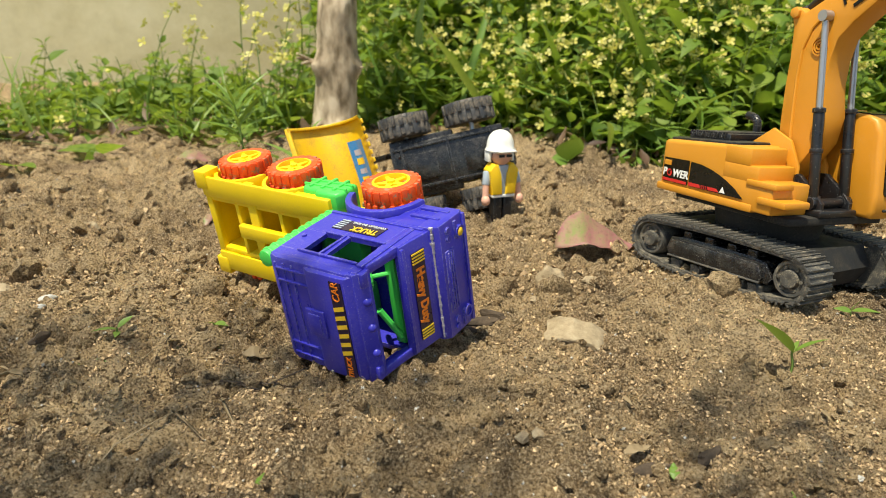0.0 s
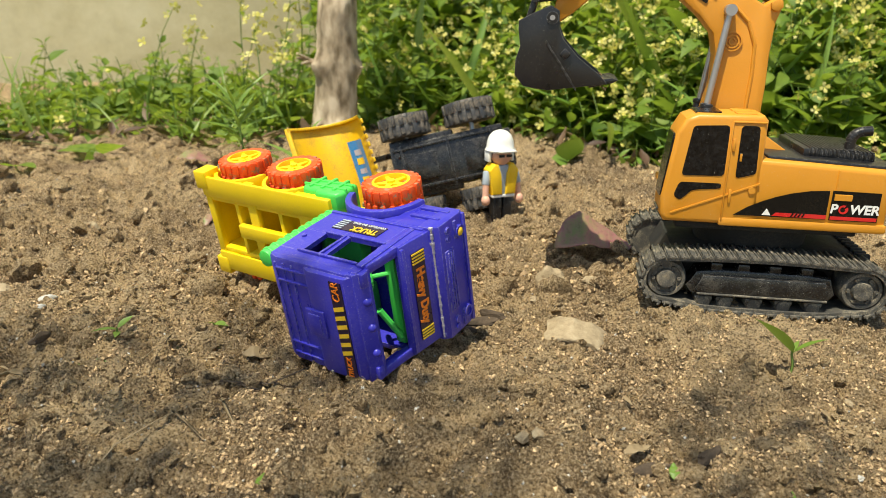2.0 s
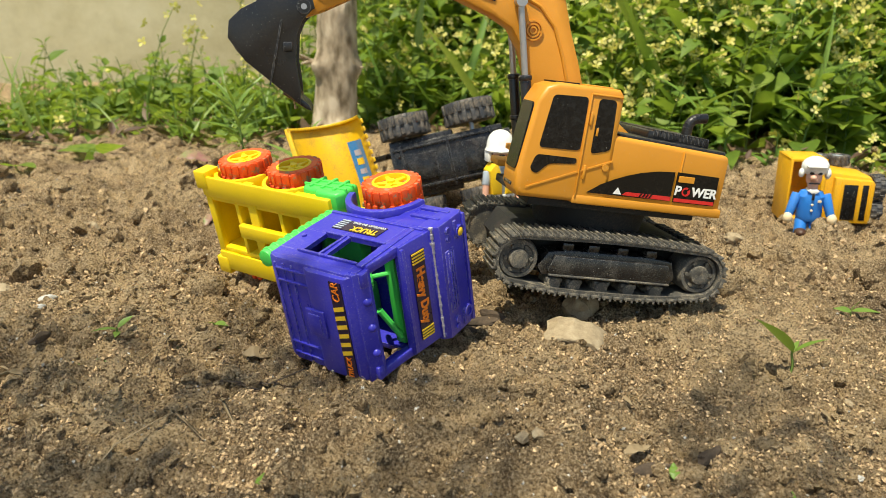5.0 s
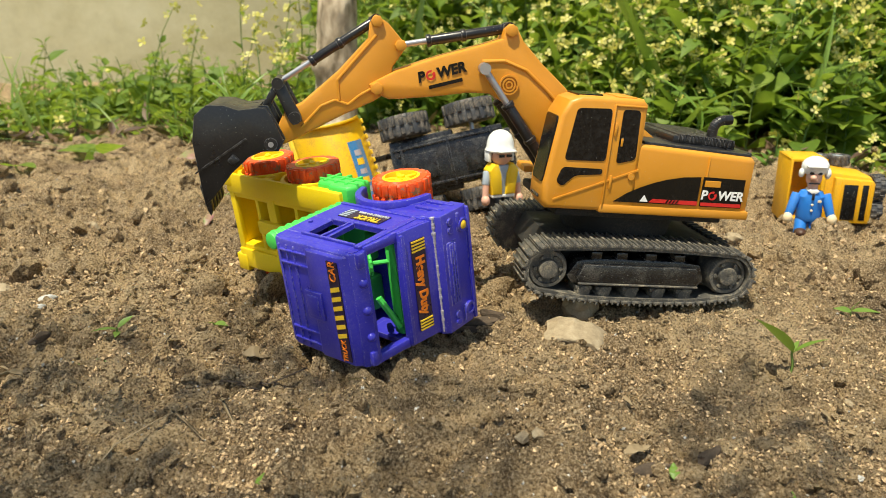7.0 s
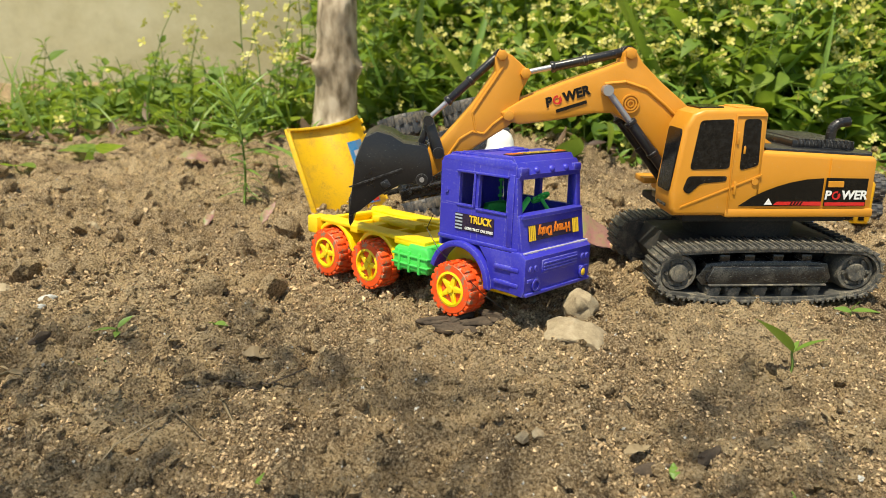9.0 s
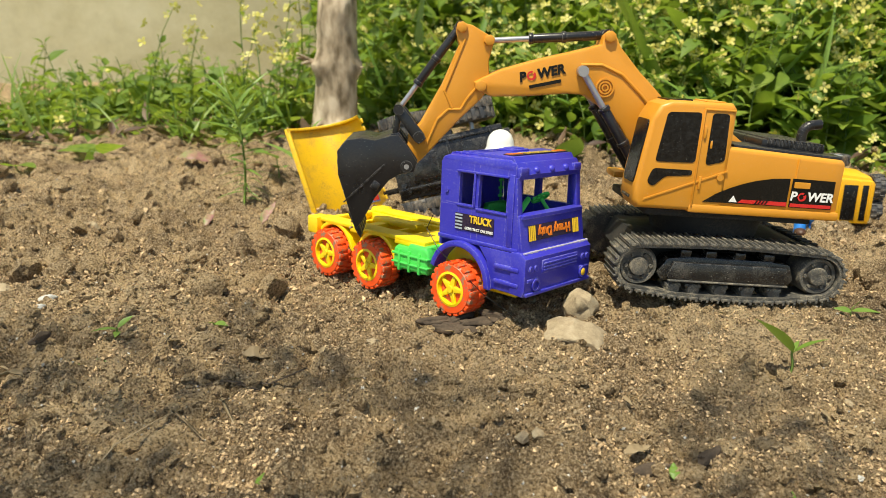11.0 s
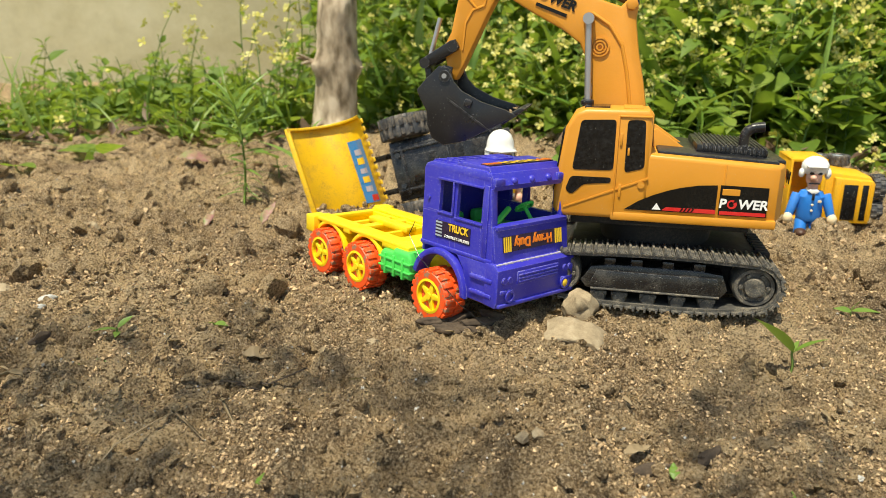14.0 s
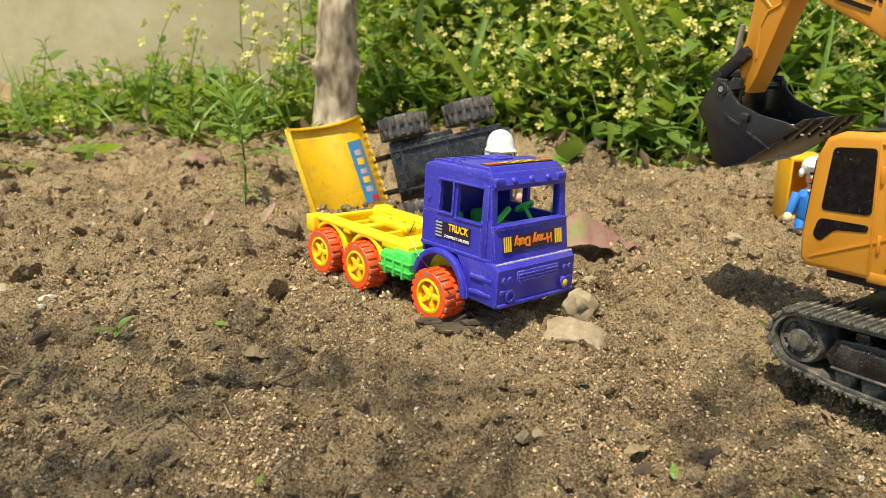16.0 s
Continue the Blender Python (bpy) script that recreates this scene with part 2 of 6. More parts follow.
def lathe(bm, prof, axis="Y", seg=24, m=None):
    """A profile of (radius, height) turned about the axis."""
    rows = []
    for r, h in prof:
        row = []
        for i in range(seg):
            a = 2 * math.pi * i / seg
            c, s = r * math.cos(a), r * math.sin(a)
            v = Vector((c, h, s)) if axis == "Y" else Vector((c, s, h))
            row.append(bm.verts.new(m @ v if m else v))
        rows.append(row)
    fs = []
    for a, b in zip(rows, rows[1:]):
        for i in range(seg):
            fs.append(bm.faces.new((a[i], a[(i + 1) % seg], b[(i + 1) % seg], b[i])))
    fs.append(bm.faces.new(rows[0]))
    fs.append(bm.faces.new(rows[-1]))
    bmesh.ops.recalc_face_normals(bm, faces=fs)
    return bm


def ball(bm, c, r, sub=2, s=(1, 1, 1), mi=0):
    old = set(bm.faces) if mi else None
    bmesh.ops.create_icosphere(bm, subdivisions=sub, radius=1, matrix=Matrix.Translation(c) @ Matrix.Diagonal((r * s[0], r * s[1], r * s[2], 1)))
    return paint(bm, old, mi) if mi else bm


def lettering(name, words, size, material, parent, m, depth=0.0002, shear=0.0, wide=1.0, bold=0.0):
    """Words in the built-in font as a thin mesh, centred, facing the pose's z."""
    cu = bpy.data.curves.new(name, "FONT")
    cu.body, cu.size, cu.align_x, cu.align_y, cu.extrude, cu.shear, cu.offset = words, size, "CENTER", "CENTER", depth, shear, bold
    tmp = bpy.data.objects.new(name, cu)
    me = bpy.data.meshes.new_from_object(tmp)
    bpy.data.objects.remove(tmp)
    me.transform(Matrix.Diagonal((wide, 1, 1, 1)))
    me.materials.append(material)
    ob = new(name, me)
    ob.parent = parent
    ob.matrix_basis = m
    return ob


def thing(name, m, label, category, group="", kind=""):
    ob = new(name)
    ob.empty_display_size = 0.01
    ob.matrix_basis = m
    return tagged(ob, label, category, group, kind)


# ---- ground ----
def hash01(ix, iy, seed):
    h = (ix * 374761393 + iy * 668265263 + seed * 974634777) & 0xFFFFFFFF
    h = ((h ^ (h >> 13)) * 1274126177) & 0xFFFFFFFF
    return ((h ^ (h >> 16)) & 0xFFFFFF) / float(0xFFFFFF)


def value_noise(x, y, seed):
    ix, iy = np.floor(x).astype(np.int64), np.floor(y).astype(np.int64)
    fx, fy = x - ix, y - iy
    fx, fy = fx * fx * (3 - 2 * fx), fy * fy * (3 - 2 * fy)
    a, b = hash01(ix, iy, seed), hash01(ix + 1, iy, seed)
    c, d = hash01(ix, iy + 1, seed), hash01(ix + 1, iy + 1, seed)
    return (a * (1 - fx) + b * fx) * (1 - fy) + (c * (1 - fx) + d * fx) * fy - 0.5


def clumps(x, y, seed):
    """Rounded crumbs with creases between: 1 on their tops, 0 in the creases."""
    ix, iy = np.floor(x).astype(np.int64), np.floor(y).astype(np.int64)
    best = np.full(x.shape, 9.0)
    for dx in (-1, 0, 1):
        for dy in (-1, 0, 1):
            cx, cy = ix + dx, iy + dy
            px, py = cx + hash01(cx, cy, seed), cy + hash01(cx, cy, seed + 7)
            s = 0.75 + 0.5 * hash01(cx, cy, seed + 13)
            best = np.minimum(best, ((x - px) ** 2 + (y - py) ** 2) / s)
    return np.clip(1 - best, 0, 1)


def bell(x, y, cx, cy, rx, ry):
    return np.exp(-(((x - cx) / rx) ** 2 + ((y - cy) / ry) ** 2))


def ground_z(x, y):
    """Height of the trodden, crumbly soil."""
    x, y = np.asarray(x, float), np.asarray(y, float)
    calm = 1 - 0.75 * np.maximum(bell(x, y, 0.14, 0.40, 0.13, 0.09), bell(x, y, -0.02, 0.41, 0.09, 0.08))
    z = 0.016 * value_noise(x * 7 + 3, y * 7, 1) * calm + 0.010 * value_noise(x * 21, y * 21, 2) * calm
    z += 0.0065 * value_noise(x * 58, y * 58, 3) * (0.4 + 0.6 * calm) + 0.0046 * value_noise(x * 140, y * 140, 4) + 0.0036 * value_noise(x * 330, y * 330, 5)
    z += 0.0014 * value_noise(x * 700, y * 700, 6)
    rough = np.clip(0.5 + 1.6 * value_noise(x * 17 + 5, y * 17, 8), 0.08, 1)
    z += (0.0064 + 0.006 * np.clip((y - 0.45) / 0.2, 0, 1)) * 1.9 * rough * (0.40 + 0.60 * calm) * (clumps(x * 75, y * 75, 31) - 0.8) + 0.028 * np.clip((y - 0.40) / 0.12, 0, 1) * rough * rough * (clumps(x * 36, y * 36, 33) - 0.75) * calm + 0.0066 * (clumps(x * 190, y * 190, 32) - 0.8)
    z += 0.005 * bell(x, y, 0.15, 0.41, 0.12, 0.07) + 0.0035 * bell(x, y, 0.15, 0.375, 0.13, 0.035)
    z += 0.006 * bell(x, y, 0.06, 0.53, 0.06, 0.04) + 0.008 * bell(x, y, -0.28, 0.48, 0.05, 0.03) - 0.006 * bell(x, y, -0.20, 0.45, 0.05, 0.02)
    z -= 0.006 * bell(x, y, -0.11, 0.33, 0.03, 0.02)
    return z


def graded(near, step, grow, far):
    out = [0.0]
    d = step
    while out[-1] < far:
        out.append(out[-1] + d)
        if out[-1] > near:
            d *= grow
    return np.array(out)


gx = graded(0.34, 0.0019, 1.045, 80)
gx = np.concatenate([-gx[:0:-1], gx])
gy = 0.36 + np.concatenate([-graded(0.18, 0.0015, 1.12, 80)[:0:-1], graded(0.22, 0.0017, 1.022, 80)])
GX, GY = np.meshgrid(gx, gy)
gv = np.stack([GX, GY, ground_z(GX, GY)], -1).reshape(-1, 3)
nx, ny = len(gx), len(gy)
ids = np.arange(nx * ny).reshape(ny, nx)
gf = np.stack([ids[:-1, :-1], ids[:-1, 1:], ids[1:, 1:], ids[1:, :-1]], -1).reshape(-1, 4)
ground = new("ground", raw_mesh("ground", gv, gf, SOIL, True))
tagged(ground, "dry crumbly brown garden soil, uneven and trodden", "ground", kind="structure")


def gz(x, y):
    return float(ground_z(x, y))


def scatter(name, template_v, template_f, place, material, smooth=False):
    """One mesh of many copies; place gives rows of (x, y, z, 3x3 matrix)."""
    pts, mats = place
    v = np.einsum("nij,kj->nki", mats, template_v) + pts[:, None, :]
    k = len(template_v)
    f = template_f[None] + (np.arange(len(pts)) * k)[:, None, None]
    return raw_mesh(name, v.reshape(-1, 3), f.reshape(-1, template_f.shape[1]), material, smooth)


def turn_matrices(n, rng):
    q = rng.normal(size=(n, 4))
    q /= np.linalg.norm(q, axis=1)[:, None]
    w, x, y, z = q.T
    return np.stack([np.stack([1 - 2 * (y * y + z * z), 2 * (x * y - w * z), 2 * (x * z + w * y)], -1),
                     np.stack([2 * (x * y + w * z), 1 - 2 * (x * x + z * z), 2 * (y * z - w * x)], -1),
                     np.stack([2 * (x * z - w * y), 2 * (y * z + w * x), 1 - 2 * (x * x + y * y)], -1)], 1)


def lump(seed, sub=1):
    bm = bmesh.new()
    bmesh.ops.create_icosphere(bm, subdivisions=sub, radius=1)
    rng = np.random.default_rng(seed)
    v = np.array([p.co[:] for p in bm.verts]) * rng.uniform(0.5 if sub == 1 else 0.78, 1.25 if sub == 1 else 1.12, (len(bm.verts), 1))
    f = np.array([[q.index for q in p.verts] for p in bm.faces])
    bm.free()
    return v, f


def granule(seed):
    """An angular grain of eight faces."""
    rng = np.random.default_rng(seed)
    v = np.array([(1, 0, 0), (-1, 0, 0), (0, 1, 0), (0, -1, 0), (0, 0, 1), (0, 0, -1)], float) * rng.uniform(0.75, 1.2, (6, 1)) + rng.normal(0, 0.14, (6, 3))
    f = np.array([(a, b, c) if (a < 1) == (b < 3) == (c < 5) else (b, a, c) for a in (0, 1) for b in (2, 3) for c in (4, 5)])
    return v, f


def crumbs(name, n, lo, hi, power, seed, material, label, region, sub=1):
    """Lumps strewn over the soil, thicker in some patches than in others."""
    rng = np.random.default_rng(seed)
    y = region[2] + (region[3] - region[2]) * rng.random(n) ** 1.35
    x = rng.uniform(-1, 1, n) * (region[1] * (0.25 + y))
    keep = value_noise(x * 26 + seed, y * 26, seed) + 0.5 * value_noise(x * 80, y * 80, seed + 1) + 0.42 > 0.55 * rng.random(n)
    x, y = x[keep], y[keep]
    n = len(x)
    s = lo + (hi - lo) * rng.random(n) ** power
    z = ground_z(x, y) + s * 0.25
    m = turn_matrices(n, rng) * (s[:, None] * rng.uniform(0.6, 1.35, (n, 3)))[:, None, :]
    v, f = lump(seed, sub) if sub else granule(seed)
    ob = new(name, scatter(name, v, f, (np.stack([x, y, z], 1), m), material))
    return tagged(ob, label, "soil", kind="stuff")


crumbs("soil_crumbs", 170000, 0.0003, 0.0011, 2.2, 11, CRUMB, "loose crumbs of dry brown soil lying all over", (0, 0.66, 0.18, 0.66), 0)
crumbs("soil_crumbs", 26000, 0.0006, 0.0024, 2.4, 15, CRUMB, "loose crumbs of dry brown soil lying all over", (0, 0.66, 0.40, 0.98), 0)
crumbs("soil_lumps", 11000, 0.0009, 0.0034, 2.0, 14, SOIL, "small rough lumps of dry brown soil", (0, 0.70, 0.20, 0.75))
crumbs("soil_clods", 1900, 0.002, 0.0100, 2.6, 12, SOIL, "larger clods of dry brown soil", (0, 0.70, 0.40, 1.0), 2)
crumbs("grit", 7000, 0.0002, 0.0008, 3.0, 13, GRIT, "pale grit and tiny pebbles in the soil", (0, 0.66, 0.18, 0.75), 0)


# ---- excavator ----
HUB_X, HUB_Z = 0.0497, 0.0235
BOOM_FOOT = Vector((0.011, 0.0, 0.078))
ELBOW = Vector((0.1299, 0.0, 0.0284))          # on the boom, from its foot
STICK_LEN = 0.0598


def track_path():
    """Belt line from hub to hub, lower run flat, upper run arched."""
    r, pts = 0.0124, []
    for i in range(19):
        a = radians(-70 + 160 * i / 18)
        pts.append((HUB_X + r * math.cos(a), HUB_Z + r * math.sin(a)))
    for i in range(1, 12):
        u = i / 12
        pts.append((HUB_X * (1 - 2 * u), HUB_Z + r + 0.0016 * math.sin(math.pi * u)))
    for i in range(19):
        a = radians(90 + 160 * i / 18)
        pts.append((-HUB_X + r * math.cos(a), HUB_Z + r * math.sin(a)))
    for i in range(1, 12):
        u = i / 12
        pts.append((-0.040 + 0.080 * u, 0.0082 + 0.0015 * abs(2 * u - 1) ** 3))
    return pts


def even_steps(pts, n):
    pts = [Vector((p[0], 0, p[1])) for p in pts]
    seg = [(a, b, (b - a).length) for a, b in zip(pts, pts[1:] + pts[:1])]
    total = sum(s[2] for s in seg)
    out, k, done = [], 0, 0.0
    for i in range(n):
        d = total * i / n
        while done + seg[k][2] < d:
            done += seg[k][2]
            k += 1
        a, b, l = seg[k]
        t = (b - a).normalized()
        out.append((a + t * (d - done), math.degrees(math.atan2(t.z, t.x))))
    return out


def badge_words(first, rest, size, material, parent, m, bold):
    """A word whose round letter is a red badge with a pale slash."""
    a = lettering("lettering", first, size, material, parent, m, shear=0.12, bold=bold)
    b = lettering("lettering", rest, size, material, parent, m, shear=0.12, bold=bold)
    wide = [max(v.co.x for v in o.data.vertices) - min(v.co.x for v in o.data.vertices) for o in (a, b)]
    r, gap = size * 0.36, size * 0.08
    total = wide[0] + wide[1] + 2 * r + 2 * gap
    a.matrix_basis = m @ Matrix.Translation((-total / 2 + wide[0] / 2, 0, 0))
    b.matrix_basis = m @ Matrix.Translation((total / 2 - wide[1] / 2, 0, 0))
    c = m @ Matrix.Translation((-total / 2 + wide[0] + gap + r, 0, 0))
    bm = bmesh.new()
    for i in range(24):
        u, w = 2 * math.pi * (i - 0.02) / 26 + 1.1, 2 * math.pi * (i + 1.02) / 26 + 1.1
        k = 0.35 + 0.30 * math.sin(u * 0.5)
        vs = [bm.verts.new(c @ Vector((q * math.cos(t), q * math.sin(t), 0.0002))) for q, t in ((r, u), (r, w), (r * k, w), (r * k, u))]
        bm.faces.new(vs)
    part("red_badge", bm, DECAL_RED, parent, smooth=False)


def rounded(pts, r, seg=4):
    """An outline with its corners rounded."""
    out = []
    pts = [Vector(p) for p in pts]
    for a, b, c in zip(pts[-1:] + pts[:-1], pts, pts[1:] + pts[:1]):
        k = min(r, (a - b).length * 0.45, (c - b).length * 0.45)
        p, q = b + (a - b).normalized() * k, b + (c - b).normalized() * k
        for i in range(seg + 1):
            u = i / seg
            out.append(tuple(p * (1 - u) ** 2 + b * 2 * u * (1 - u) + q * u * u))
    return out


def build_excavator():
    ex = thing("excavator", pose(0, 0, 0), "orange and black plastic toy crawler excavator on the soil", "toy excavator")
    steps = even_steps(track_path(), 46)
    under = []
    shoe = None
    for side in (1, -1):
        yc = side * 0.0395
        bm = bmesh.new()
        line = [p for p, _ in even_steps(track_path(), 70)]
        n = len(line)
        rows = []
        for k, (dy, sc) in enumerate(((-0.0098, 0.0), (0.0098, 0.0), (0.0098, 0.0016), (-0.0098, 0.0016))):
            row = []
            for i in range(n):
                t = (line[(i + 1) % n] - line[i - 1]).normalized()
                nrm = Vector((-t.z, 0, t.x))
                row.append(bm.verts.new(line[i] + nrm * sc + Vector((0, yc + dy, 0))))
            rows.append(row)
        for a, b in zip(rows, rows[1:] + rows[:1]):
            for i in range(n):
                bm.faces.new((a[i], b[i], b[(i + 1) % n], a[(i + 1) % n]))
        bmesh.ops.recalc_face_normals(bm, faces=bm.faces)
        track = part("track", bm, RUBBER, ex, "dusty black rubber track")
        under.append(track)
        for p, a in steps:
            m = pose(p.x, yc, p.z, 0, -a, 0)
            if shoe is None:
                bm = bmesh.new()
                box(bm, (-0.0028, 0.0028), (-0.0106, 0.0106), (-0.0013, 0.0001), 0.0003)
                box(bm, (-0.0024, -0.0012), (-0.0108, 0.0108), (-0.0026, -0.0010), 0.0003)
                box(bm, (0.0010, 0.0019), (-0.0108, 0.0108), (-0.0021, -0.0010), 0.0003)
                shoe = part("track_shoe", bm, RUBBER, track, m=m)
            else:
                same_part("track_shoe", shoe, track, m)
        # side frame with its cover, wheels and rollers
        s = side
        bm = bmesh.new()
        prism(bm, [(-0.034, 0.0160), (0.036, 0.0160), (0.039, 0.020), (0.034, 0.0285), (0.022, 0.0300), (-0.022, 0.0300), (-0.034, 0.0285), (-0.037, 0.020)], yc - s * 0.008, yc + s * 0.0065, 0.0012)
        prism(bm, [(-0.0315, 0.0165), (0.0325, 0.0165), (0.0345, 0.020), (0.031, 0.0275), (-0.031, 0.0275), (-0.0335, 0.020)], yc + s * 0.0064, yc + s * 0.0095, 0.0014)
        for x in (-0.022, -0.006, 0.010, 0.024):
            box(bm, (x - 0.003, x + 0.003), (yc - s * 0.006, yc + s * 0.006), (0.0295, 0.0335), 0.0008)
        under.append(part("track_frame", bm, DUSTY_BLACK, ex))
        # pale strip added to draw the bright highlight on the frame's edge
        bm = bmesh.new()
        box(bm, (-0.0325, 0.0335), (yc + s * 0.0088, yc + s * 0.0104), (0.0166, 0.0176), 0.0003)
        under.append(part("frame_highlight", bm, RUBBER, ex, "pale strip along the track frame, drawn as its edge highlight"))
        for x in (HUB_X, -HUB_X):
            bm = bmesh.new()
            mm = Matrix.Translation((x, yc, HUB_Z))
            lathe(bm, [(0.0005, -s * 0.009), (0.0108, -s * 0.009), (0.0108, s * 0.0050), (0.0098, s * 0.0072), (0.0082, s * 0.0072), (0.0078, s * 0.0058), (0.0055, s * 0.0058), (0.0048, s * 0.0088), (0.0022, s * 0.0092), (0.0004, s * 0.0086)], seg=28, m=mm)
            for k in range(6):
                a = k * math.pi / 3
                rod(bm, (x + 0.0068 * math.cos(a), yc + s * 0.0052, HUB_Z + 0.0068 * math.sin(a)), (x + 0.0068 * math.cos(a), yc + s * 0.0074, HUB_Z + 0.0068 * math.sin(a)), 0.0011, 8)
            under.append(part("sprocket", bm, RUBBER, ex, "dusty black sprocket wheel"))
        for x in (-0.027, -0.012, 0.003, 0.018, 0.029):
            bm = bmesh.new()
            lathe(bm, [(0.0004, -s * 0.007), (0.0042, -s * 0.007), (0.0042, s * 0.006), (0.0032, s * 0.0078), (0.0004, s * 0.0082)], seg=14, m=Matrix.Translation((x, yc, 0.0118)))
            box(bm, (x - 0.0045, x + 0.0045), (yc + s * 0.004, yc + s * 0.0072), (0.0125, 0.0150), 0.0008)
            under.append(part("roller", bm, RUBBER, ex))
    bm = bmesh.new()
    prism(bm, [(-0.052, 0.013), (0.046, 0.013), (0.052, 0.024), (0.046, 0.036), (-0.040, 0.038), (-0.056, 0.034), (-0.060, 0.020)], -0.029, 0.029, 0.002)
    for k in range(8):
        box(bm, (-0.0600, -0.0535), (-0.022 + k * 0.006, -0.0188 + k * 0.006), (0.0325, 0.0365), 0.0004)
    box(bm, (-0.066, -0.056), (-0.006, 0.006), (0.017, 0.022), 0.001)
    under.append(part("undercarriage", bm, MATTE_BLACK, ex))
    bm = bmesh.new()
    rod(bm, (0, 0, 0.036), (0, 0, 0.052), 0.030, 40, 0.033, 0.001)
    box(bm, (-0.045, 0.047), (-0.036, 0.037), (0.0500, 0.0545), 0.001)
    part("turntable", bm, MATTE_BLACK, ex)

    # upper body: engine hood and counterweight with a curved back
    body = [(0.020, -0.042), (0.020, 0.042), (-0.050, 0.0425), (-0.056, 0.040), (-0.0605, 0.030), (-0.0640, 0.012), (-0.0645, 0.0), (-0.0640, -0.012), (-0.0605, -0.030), (-0.056, -0.040), (-0.050, -0.0425)]
    bm = bmesh.new()

    def slab(z0, z1, inset, w, front):
        lo = [bm.verts.new((front if i < 2 else x * (1 - inset * 8), y * (1 - inset * 12), z0)) for i, (x, y) in enumerate(body)]
        hi = [bm.verts.new((front if i < 2 else x * (1 - inset * 20), y * (1 - inset * 24), z1)) for i, (x, y) in enumerate(body)]
        n = len(body)
        fs = [bm.faces.new(lo), bm.faces.new(hi[::-1])] + [bm.faces.new((lo[i], hi[i], hi[(i + 1) % n], lo[(i + 1) % n])) for i in range(n)]
        bmesh.ops.recalc_face_normals(bm, faces=fs)
        bmesh.ops.bevel(bm, geom=list(fs[1].edges) + list(fs[0].edges), offset=w, segments=3, affect="EDGES", profile=0.5, clamp_overlap=True)

    slab(0.0560, 0.0900, 0.0, 0.0026, 0.012)
    box(bm, (-0.0565, 0.026), (-0.0432, 0.0432), (0.0538, 0.0585), 0.0010)
    box(bm, (-0.030, -0.0294), (0.0420, 0.0430), (0.0600, 0.0885), 0.0002)

    def slope(bm):
        for v in bm.verts:
            if v.co.z > 0.080:
                v.co.z -= max(0.0, 0.012 - v.co.x) * 0.055

    slope(bm)
    part("hood", bm, ORANGE, ex, "orange engine hood and counterweight")
    bm = bmesh.new()
    # right front steps
    box(bm, (0.000, 0.0395), (-0.0425, -0.0150), (0.0545, 0.0720), 0.0014)
    box(bm, (0.000, 0.0275), (-0.0425, -0.0150), (0.0700, 0.0800), 0.0014)
    box(bm, (0.000, 0.0205), (-0.0425, -0.0150), (0.0790, 0.0895), 0.0014)
    box(bm, (0.030, 0.0500), (-0.0440, -0.0250), (0.0600, 0.0640), 0.0010)
    box(bm, (0.020, 0.0420), (-0.0435, -0.0300), (0.0690, 0.0725), 0.0008)
    # boom foot cheeks
    for y in (-0.0125, 0.0105):
        prism(bm, [(-0.014, 0.088), (0.004, 0.100), (0.018, 0.094), (0.026, 0.080), (0.026, 0.060), (-0.014, 0.060)], y, y + 0.0024, 0.0006)
    part("side_step", bm, ORANGE, ex, "orange stepped front corner")
    # cab
    bm = bmesh.new()
    cab = [(0.0075, 0.0545), (0.0540, 0.0545), (0.0565, 0.0585), (0.0565, 0.0680), (0.0520, 0.1020), (0.0480, 0.1095), (0.0420, 0.1120), (0.0100, 0.1122), (0.0075, 0.1095)]
    prism(bm, cab, 0.0158, 0.0428, 0.0026, 3)
    # raised frames and door lines on the visible side
    for x0, x1, z0, z1 in ((0.0245, 0.0252, 0.0570, 0.1090), (0.0185, 0.0196, 0.0885, 0.0925), (0.0215, 0.0228, 0.0665, 0.0735), (0.0225, 0.0238, 0.0935, 0.1000)):
        box(bm, (x0, x1), (0.0424, 0.0437), (z0, z1), 0.0003)
    prism(bm, [(0.0510, 0.0600), (0.0080, 0.0775), (0.0080, 0.0766), (0.0510, 0.0591)], 0.0424, 0.0433)
    box(bm, (0.0085, 0.0245), (0.0424, 0.0434), (0.1080, 0.1090), 0.0003)
    rod(bm, (0.0115, 0.0424, 0.0735), (0.0115, 0.0436, 0.0735), 0.0018, 12)
    for y in (0.0195, 0.0310):
        box(bm, (0.0130, 0.0230), (y, y + 0.0085), (0.1118, 0.1128), 0.0006)
    cabin = part("cab", bm, ORANGE, ex, "orange driver's cab with dark windows")
    for name, pts in (("side_window", [(0.0262, 0.0805), (0.0475, 0.0800), (0.0440, 0.1060), (0.0262, 0.1068)]),
                      ("rear_side_window", [(0.0105, 0.0822), (0.0205, 0.0795), (0.0205, 0.1068), (0.0115, 0.1068)]),
                      ("low_side_window", [(0.0270, 0.0765), (0.0480, 0.0765), (0.0505, 0.0690), (0.0470, 0.0665), (0.0410, 0.0725), (0.0270, 0.0738)])):
        bm = bmesh.new()
        prism(bm, rounded(pts, 0.0022), 0.0425, 0.0431)
        part(name, bm, GLASS_BLACK, cabin, "glossy black window", smooth=False)
    bm = bmesh.new()
    prism(bm, [(0.0102, 0.0930), (0.0102, 0.1040), (0.0070, 0.1040), (0.0070, 0.0930)], 0.0200, 0.0360, 0.0003)
    part("back_window", bm, GLASS_BLACK, cabin, "glossy black window", smooth=False)
